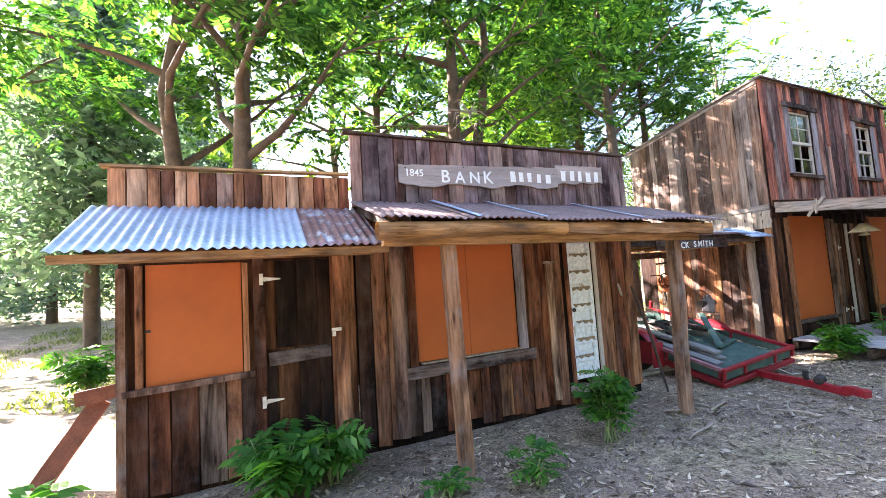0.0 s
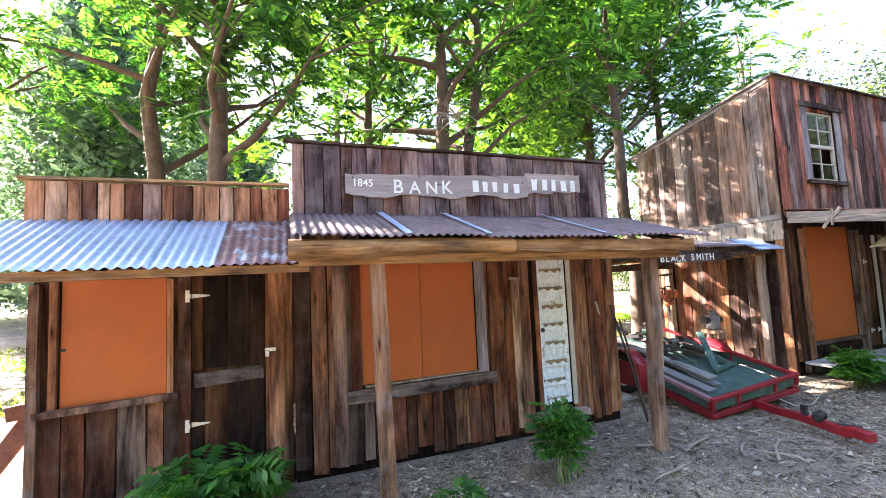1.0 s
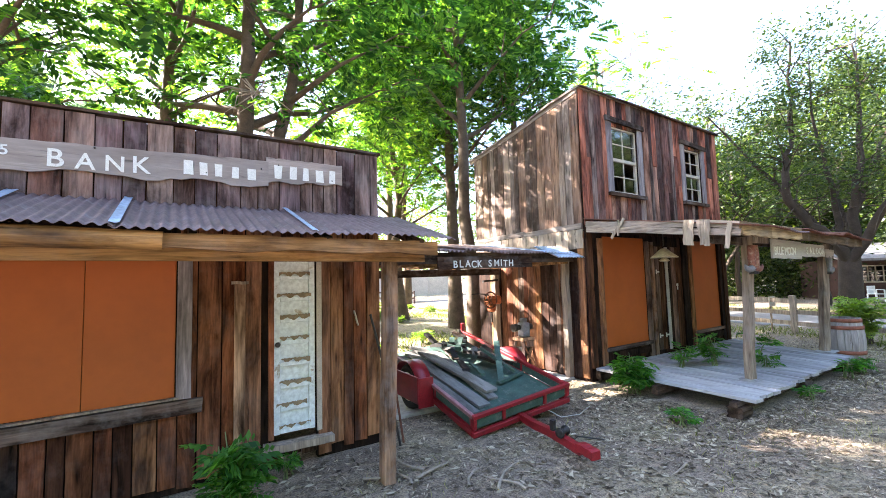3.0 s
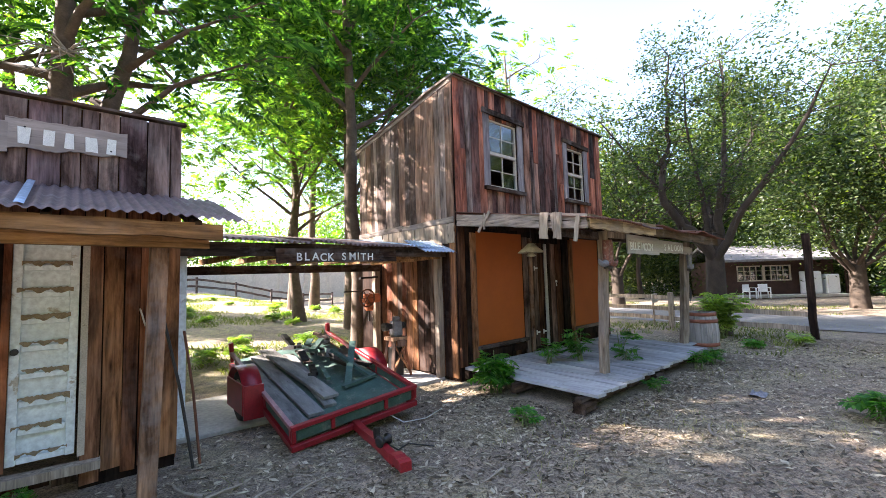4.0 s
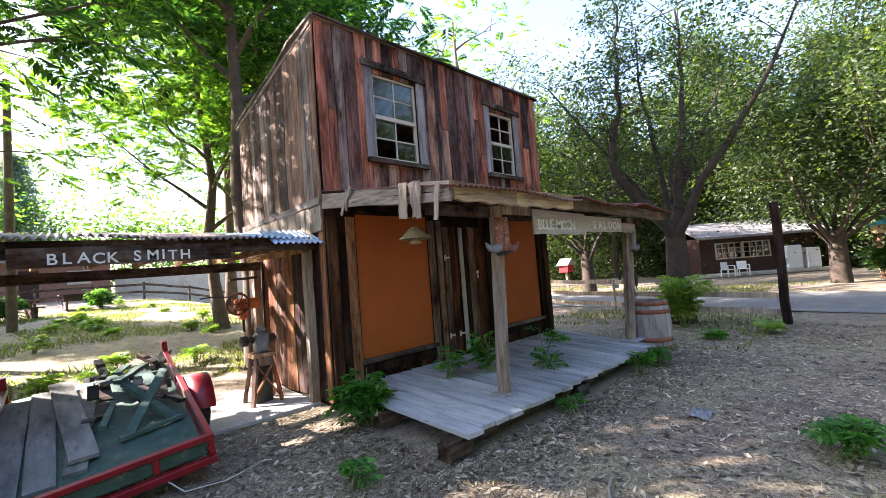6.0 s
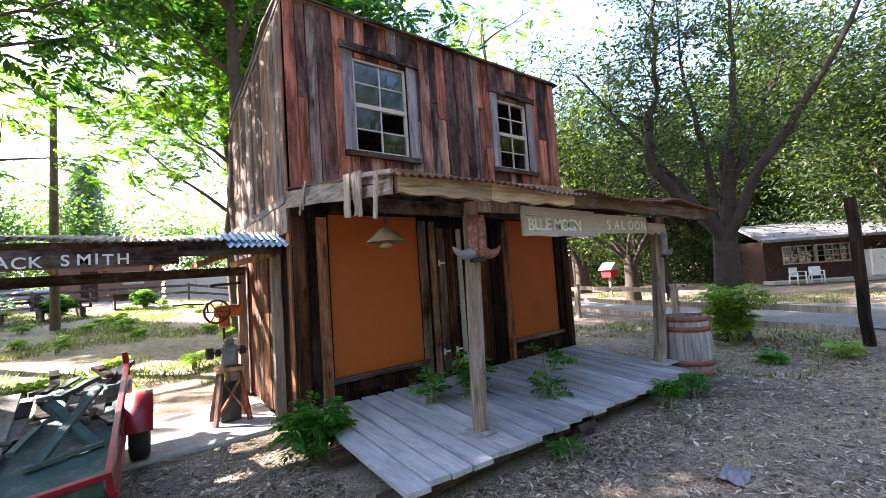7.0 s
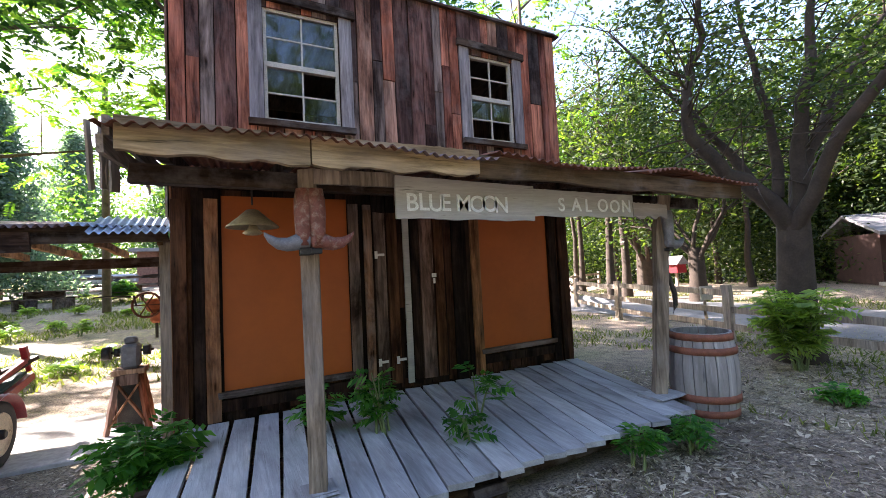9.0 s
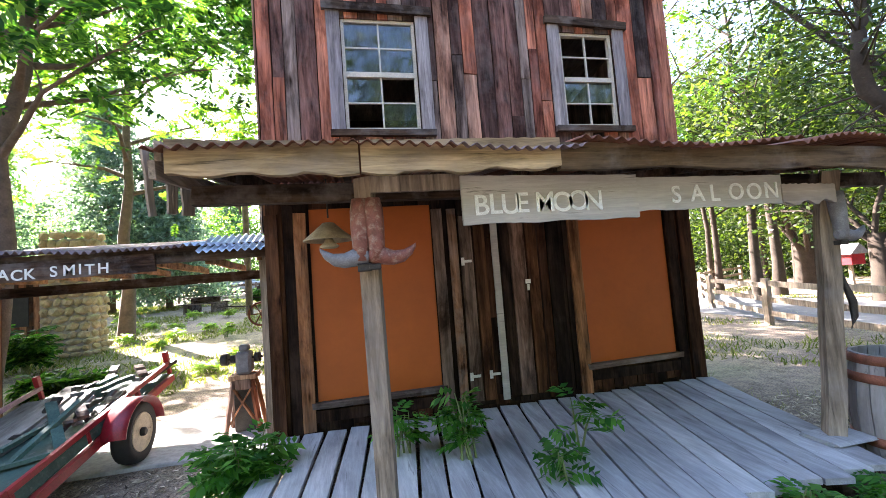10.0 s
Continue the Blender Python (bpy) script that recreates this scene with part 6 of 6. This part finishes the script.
def fence_tree(x, y):
    """The old tree by the fence: a thick trunk and seven crooked limbs, laid out across and along the lane."""
    q = random.Random(26)
    t = thing("spreading_tree", (x, y, ground_z(x, y)), BIG, "tree")
    across, along = Vector((0.88, -0.474, 0)), Vector((0.474, 0.88, 0))
    at = lambda p: Vector((x, y, 0)) + across * p[0] + along * p[1] + Vector((0, 0, p[2]))
    limbs = [
        (0.155, [(0, 0, 2.1), (-0.45, 0, 2.7), (-1.0, 0.1, 3.25), (-1.4, 0.2, 4.0), (-1.25, 0.2, 4.7), (-0.95, 0.3, 5.5), (-0.9, 0.3, 6.6), (-0.6, 0.4, 8.2)]),
        (0.14, [(0.1, 0, 2.2), (0.15, -0.2, 3.2), (0.3, -0.3, 4.6), (0.65, -0.2, 6.0), (0.8, 0, 8.0)]),
        (0.155, [(0.15, 0, 2.2), (0.55, 0.3, 3.0), (1.3, 0.5, 4.2), (1.9, 0.6, 5.0), (2.9, 0.8, 6.4)]),
        (0.12, [(0.1, 0.1, 2.2), (-0.3, 0.8, 3.5), (-0.8, 1.6, 5.0), (-1.7, 2.3, 6.8)]),
        (0.12, [(0.1, -0.1, 2.1), (0.2, -0.9, 3.4), (0.9, -1.8, 5.0), (1.3, -2.5, 6.6)]),
        (0.09, [(-0.05, 0.1, 2.6), (0.0, 0.1, 4.0), (-0.3, 0.2, 5.5), (-0.2, 0.3, 7.6)]),
        (0.09, [(0.3, 0.2, 2.5), (1.1, 1.0, 3.8), (2.1, 1.9, 4.9), (3.3, 2.6, 5.8)]),
    ]
    runs = [([at((-0.02, 0, -0.1)), at((0, 0, 0.5)), at((0.06, 0, 1.3)), at((0.1, 0, 2.3))], [0.40, 0.28, 0.25, 0.22])]
    bear = []
    for r0, pts in limbs:
        run = []
        for a, b in zip(pts, pts[1:]):
            for k in range(3):
                run.append(at([u + (v - u) * k / 3 for u, v in zip(a, b)]) + Vector((q.uniform(-0.06, 0.06), q.uniform(-0.06, 0.06), q.uniform(-0.04, 0.04))))
        run.append(at(pts[-1]))
        n = len(run) - 1
        runs.append((run, [r0 * (1 - 0.85 * i / n) for i in range(n + 1)]))
        for i in range(3, n + 1):
            for h in range(3):
                u = Vector((q.uniform(-1, 1), q.uniform(-1, 1), q.uniform(-0.35, 0.8))).normalized()
                e = run[i] + u * q.uniform(0.6, 1.7)
                m = (run[i] + e) / 2 + Vector((0, 0, 0.1))
                runs.append(([run[i], m, e], [r0 * 0.11, r0 * 0.07, 0.005]))
                bear += [c for c in (e, (m + e) / 2, e + u * 0.4) if c.z > 3.9 and q.random() < 0.55]
    tubes("trunk", runs, BARK_DARK, t, sides=8)
    V, F = scatter_leaves(np.array([tuple(c) for c in bear]), 0.19, 60, 0.05, 26, 0.6)
    raw("crown", V, F, L_OLIVE, t)


fence_tree(17.6, 3.45)
spreading_tree(25.8, 10.2, 0.30, 6, 7.0, 27, 26, 0.12)
spreading_tree(31.0, 16.5, 0.45, 7, 8.5, 22, 80, 0.12)
spreading_tree(29.2, 1.3, 0.30, 9, 8.5, 23, 170, 0.085)
spreading_tree(33.5, -6.0, 0.5, 7, 9.5, 24, 100, 0.13)
spreading_tree(41.5, 12.5, 0.5, 7, 9.5, 25, 150, 0.15)
WOOD = "tall dark-trunked woodland tree beyond the lane"
for i, (x, y, h) in enumerate(((27.5, 18.0, 11), (24.9, 13.6, 12), (26.6, 14.2, 10), (30.0, 21.0, 12), (33.0, 18.5, 11), (29.0, 25.0, 12), (35.5, 22.5, 12), (37.0, 16.0, 11), (25.5, 22.0, 11), (34.0, 12.5, 12), (31.5, 27.0, 12), (39.0, 19.0, 12))):
    leafy_tree("woodland_tree", x, y, h, 0.17 + 0.03 * (i % 3), 400 + i, WOOD, L_OLIVE, 0.34, (0.2, 0.2), 11, 2.9, "leaf", 34, 0.075, 0.5, BARK_DARK, group="woodland trees", low=3.0)


def pine(x, y, h, seed, label, start=0.08):
    t = thing("pine_tree", (x, y, ground_z(x, y)), label, "tree")
    q = random.Random(seed)
    z0 = ground_z(x, y)
    runs = [([(x, y, z0 - 0.1), (x, y, z0 + h * 0.5), (x, y, z0 + h)], [0.22, 0.14, 0.03])]
    pts = []
    for i in range(100):
        u = start + (1 - start) * (i / 100)
        a = i * 2.4
        L = (1.08 - u) * h * 0.40 * q.uniform(0.7, 1.2)
        s = Vector((x, y, z0 + h * u))
        e = s + Vector((math.cos(a) * L, math.sin(a) * L, -0.12 * L + 0.1))
        runs.append(([s, (s + e) / 2 + Vector((0, 0, 0.1)), e], [0.035, 0.02, 0.006]))
        for k in range(2, 9):
            pts.append(s.lerp(e, k / 8))
    tubes("trunk", runs, BARK, t, sides=5)
    V, F = scatter_leaves(np.array([tuple(p) for p in pts]), 0.3, 36, 0.13, seed, 0.8)
    raw("crown", V, F, L_PINE, t)


PINE = "tall grey-green pine with drooping needle branches"
pine(-8.2, 24.0, 12.0, 31, PINE)
pine(-14.0, 27.0, 12.0, 32, PINE)
pine(-3.5, 27.0, 13.0, 33, PINE)
pine(-4.3, 15.0, 11.5, 38, PINE, 0.21)
pine(-0.8, 27.5, 10.0, 36, PINE)
pine(-3.0, 48.0, 14.0, 34, PINE)
pine(4.0, 52.0, 13.0, 35, PINE)


def far_woods(name, spots, seed, material, label, per=105, size=0.2):
    r = np.random.default_rng(seed)
    cs = []
    for x, y, h, w in spots:
        n = 46
        p = r.normal(size=(n, 3)) * np.array([w * 0.4, w * 0.4, h * 0.22]) + np.array([x, y, ground_z(x, y) + h * 0.58])
        cs.append(p)
    V, F = scatter_leaves(np.concatenate(cs), 1.1, per, size, seed, 0.7)
    tagged(raw(name, V, F, material), label, "woods", kind="stuff")


q = random.Random(5)
far_woods("far_woods", [(-30 + i * 5.2 + q.uniform(-2, 2), 46 + q.uniform(-3, 8), q.uniform(8, 12), 6) for i in range(13)], 41, L_FAR, "distant green trees behind the yard")
far_woods("far_woods", [(46 + q.uniform(0, 8), -24 + i * 5.0, q.uniform(11, 15), 7) for i in range(13)], 42, L_OLIVE, "dark trees behind the cabin", 190, 0.21)
far_woods("far_woods", [(47 - 1.2 * i + q.uniform(-2, 2), 13 + 2.6 * i, q.uniform(9, 12), 6) for i in range(11)], 45, L_OLIVE, "dark trees beyond the rail fence", 200, 0.13)
far_woods("far_woods", [(-24 + 5.5 * i + q.uniform(-2, 2), -15 + q.uniform(-3, 3), q.uniform(9, 13), 7) for i in range(12)], 47, L_OLIVE, "tall trees along the near side of the yard")
far_woods("far_woods", [(-26 + 6.0 * i + q.uniform(-2, 2), -24 + q.uniform(-2, 2), q.uniform(17, 22), 8) for i in range(12)], 48, L_OLIVE, "tallest trees behind the near side of the yard", 120, 0.26)
far_woods("undergrowth", [(47 - 0.7 * i + q.uniform(-1, 1), -18 + 3.2 * i, q.uniform(2.5, 4.0), 4) for i in range(17)], 46, L_OLIVE, "dark undergrowth below the far trees", 200, 0.12)
far_woods("far_woods", [(-32 + q.uniform(-3, 3), -10 + i * 6.0, q.uniform(9, 13), 7) for i in range(9)], 43, L_FAR, "distant green trees at the edge of the yard")


def sprout(x, y, z, h, stems, fronds, length, seed, label, material=None, pairs=5, width=0.42, wide=0.45):
    t = thing("sprout_bush", (x, y, z), label, "bush")
    q = random.Random(seed)
    runs, bases, dirs = [], [], []
    for i in range(stems):
        a = q.uniform(0, 6.28)
        e = Vector((x + math.cos(a) * h * q.uniform(0.05, wide), y + math.sin(a) * h * q.uniform(0.05, wide), z + h * q.uniform(0.6, 1.0)))
        s = Vector((x + q.uniform(-0.08, 0.08), y + q.uniform(-0.08, 0.08), z - 0.02))
        m = (s + e) / 2 + Vector((0, 0, 0.05))
        runs.append(([s, m, e], [0.012, 0.009, 0.004]))
        for k in range(fronds):
            u = q.uniform(0.3, 1.0)
            p = s.lerp(m, u * 2) if u < 0.5 else m.lerp(e, u * 2 - 1)
            b = q.uniform(0, 6.28)
            bases.append(tuple(p))
            dirs.append((math.cos(b), math.sin(b), q.uniform(0.0, 0.7)))
    tubes("stem", runs, STEM, t, sides=5)
    r = np.random.default_rng(seed)
    V, F = frond_mesh(np.array(bases), np.array(dirs), length * r.uniform(0.7, 1.25, len(bases)), pairs, width, 0.3, seed)
    raw("foliage", V, F, material or L_SPROUT, t)
    return t


SPR = "fresh green sprouting bush with feathery compound leaves on the dirt"
for i, (x, y, h, st, fr, ln, wd) in enumerate(((-0.02, 4.12, 0.50, 9, 8, 0.30, 0.5), (0.42, 4.18, 0.46, 8, 8, 0.28, 0.5), (3.16, 3.60, 0.80, 10, 10, 0.20, 0.22), (1.98, 3.25, 0.34, 4, 5, 0.22, 0.4), (1.22, 3.40, 0.18, 3, 5, 0.18, 0.4), (-1.75, 4.25, 0.36, 6, 6, 0.30, 0.6), (8.95, 4.05, 0.62, 11, 10, 0.25, 0.5), (3.75, 4.38, 0.2, 4, 5, 0.14, 0.4), (8.1, 2.85, 0.2, 4, 5, 0.16, 0.4), (12.52, 2.36, 0.36, 4, 6, 0.18, 0.25), (13.14, 2.36, 0.30, 5, 6, 0.18, 0.4), (16.9, 3.15, 1.28, 18, 15, 0.28, 0.36), (10.95, 0.02, 0.34, 6, 6, 0.22, 0.5), (-2.75, 9.3, 0.9, 12, 9, 0.30, 0.5), (-3.4, 6.8, 0.3, 6, 6, 0.3, 0.5), (16.4, 1.5, 0.2, 5, 6, 0.22, 0.6), (15.6, 2.2, 0.16, 5, 6, 0.2, 0.6), (10.6, 2.36, 0.2, 3, 5, 0.16, 0.3))):
    # Bushes past x 16 take the lighter leaf, standing in for sun on them.
    sprout(x, y, ground_z(x, y), h, st, fr, ln, 100 + i, SPR, L_YARD if x > 16 else None, wide=wd)
for i, (x, y, h, st, fr) in enumerate(((10.78, 3.72, 0.60, 8, 6), (10.30, 3.95, 0.42, 5, 5), (11.66, 3.32, 0.50, 2, 6), (11.35, 3.1, 0.22, 3, 4))):
    sprout(x, y, 0.235, h, st, fr, 0.20, 130 + i, "green seedling with paired leaflets growing through the deck", wide=0.3)
YARD = "low leafy green bush in the sunny yard"
for i in range(46):
    x, y = q.uniform(-2, 13), q.uniform(9.0, 28)
    h = q.uniform(0.14, 0.42)
    sprout(x, y, ground_z(x, y), h, 6, 7, 0.22, 300 + i, YARD, L_YARD)
for i, (x, y, h) in enumerate(((2.7, 11.3, 1.0), (1.5, 11.7, 1.1), (5.0, 24.0, 1.1), (8.0, 26.0, 1.0), (1.2, 15.2, 0.9), (4.4, 9.2, 0.4), (5.0, 8.8, 0.45), (30.5, 0.0, 1.6), (31.5, -1.2, 1.5), (28.5, -2.5, 1.3), (-0.3, 13.8, 0.9))):
    sprout(x, y, ground_z(x, y), h, 14, 13, 0.36, 190 + i, "dark green rounded shrub on the dirt", L_WALNUT)


def litter():
    r = np.random.default_rng(3)
    n = 120000
    x = np.concatenate([r.uniform(-3, 18, n), r.normal(8.6, 0.9, 6000), r.uniform(8.5, 13.6, 6000)])
    y = np.concatenate([r.uniform(-1.5, 5.2, n), r.normal(3.2, 1.0, 6000), r.normal(2.2, 0.22, 6000)])
    keep = (y < 4.55) | ((x > 4.9) & (x < 9) & (y < 5.2))
    keep &= ~((x > 8.9) & (x < 14) & (y > 2.5))
    x, y = x[keep], y[keep]
    z = np.array([ground_z(a, b) for a, b in zip(x, y)]) + 0.008
    c = np.stack([x, y, z], 1)
    n = len(c)
    a = r.normal(size=(n, 3)) * np.array([1, 1, 0.18])
    a /= np.linalg.norm(a, axis=1, keepdims=True)
    b = np.cross(a, np.array([0, 0, 1.0]) + 0.25 * r.normal(size=(n, 3)))
    s = 0.009 + 0.05 * r.random((n, 1)) ** 3
    wd = r.uniform(0.07, 0.4, (n, 1))
    V = np.stack([c - a * s, c + b * s * wd + [0, 0, 0.003], c + a * s, c - b * s * wd], 1).reshape(-1, 3)
    tagged(raw("leaf_litter", V, np.arange(4 * n).reshape(-1, 4), L_DRY), "scattered dry brown leaves and twigs on the dirt", "litter", kind="stuff")
    n = 60000
    gx, gy = r.uniform(-6, 22, n), r.uniform(-2, 22, n)
    pat = np.array([noise.noise((a * 0.6, b * 0.6, 7)) for a, b in zip(gx, gy)])
    keep = (pat > 0.02) & ~((gx > -1.4) & (gx < 14.3) & (gy > 3.9) & (gy < 8.1)) & ~((gx > 8.7) & (gx < 14) & (gy > 2.4) & (gy < 5))
    gx, gy = gx[keep], gy[keep]
    gz = np.array([ground_z(a, b) for a, b in zip(gx, gy)])
    n = len(gx)
    c = np.stack([gx, gy, gz - 0.005], 1)
    ang = r.uniform(0, 6.28, n)
    sd = np.stack([np.cos(ang), np.sin(ang), np.zeros(n)], 1) * 0.004
    tip = c + np.stack([r.normal(0, 0.03, n), r.normal(0, 0.03, n), r.uniform(0.02, 0.075, n)], 1)
    V = np.stack([c - sd, c + sd, tip + sd * 0.2, tip - sd * 0.2], 1).reshape(-1, 3)
    tagged(raw("dry_grass", V, np.arange(4 * n).reshape(-1, 4), L_GRASS), "sparse dry grass blades on the dirt", "grass", kind="stuff")
    # green weeds and grass in the sunny yard and beyond the porch
    n = 90000
    gx = np.concatenate([r.uniform(-7, 14, n), r.uniform(14.5, 30, n // 2)])
    gy = np.concatenate([r.uniform(8.3, 30, n), r.uniform(1.5, 22, n // 2)])
    pat = np.array([noise.noise((a * 0.35, b * 0.35, 2)) + 0.5 * noise.noise((a * 1.3, b * 1.3, 5)) for a, b in zip(gx, gy)])
    keep = (pat > 0.0) & ((gx < 14) | (np.abs(gx - 22.6) > 2.9))
    gx, gy = gx[keep], gy[keep]
    n = len(gx)
    c = np.stack([gx, gy, [ground_z(a, b) - 0.005 for a, b in zip(gx, gy)]], 1)
    ang = r.uniform(0, 6.28, n)
    sd = np.stack([np.cos(ang), np.sin(ang), np.zeros(n)], 1) * r.uniform(0.006, 0.018, (n, 1))
    tip = c + np.stack([r.normal(0, 0.05, n), r.normal(0, 0.05, n), r.uniform(0.03, 0.12, n)], 1)
    V = np.stack([c - sd, c + sd, tip + sd * 0.3, tip - sd * 0.3], 1).reshape(-1, 3)
    tagged(raw("yard_grass", V, np.arange(4 * n).reshape(-1, 4), L_WEED), "patchy short green grass and weeds in the yard", "grass", kind="stuff")


litter()
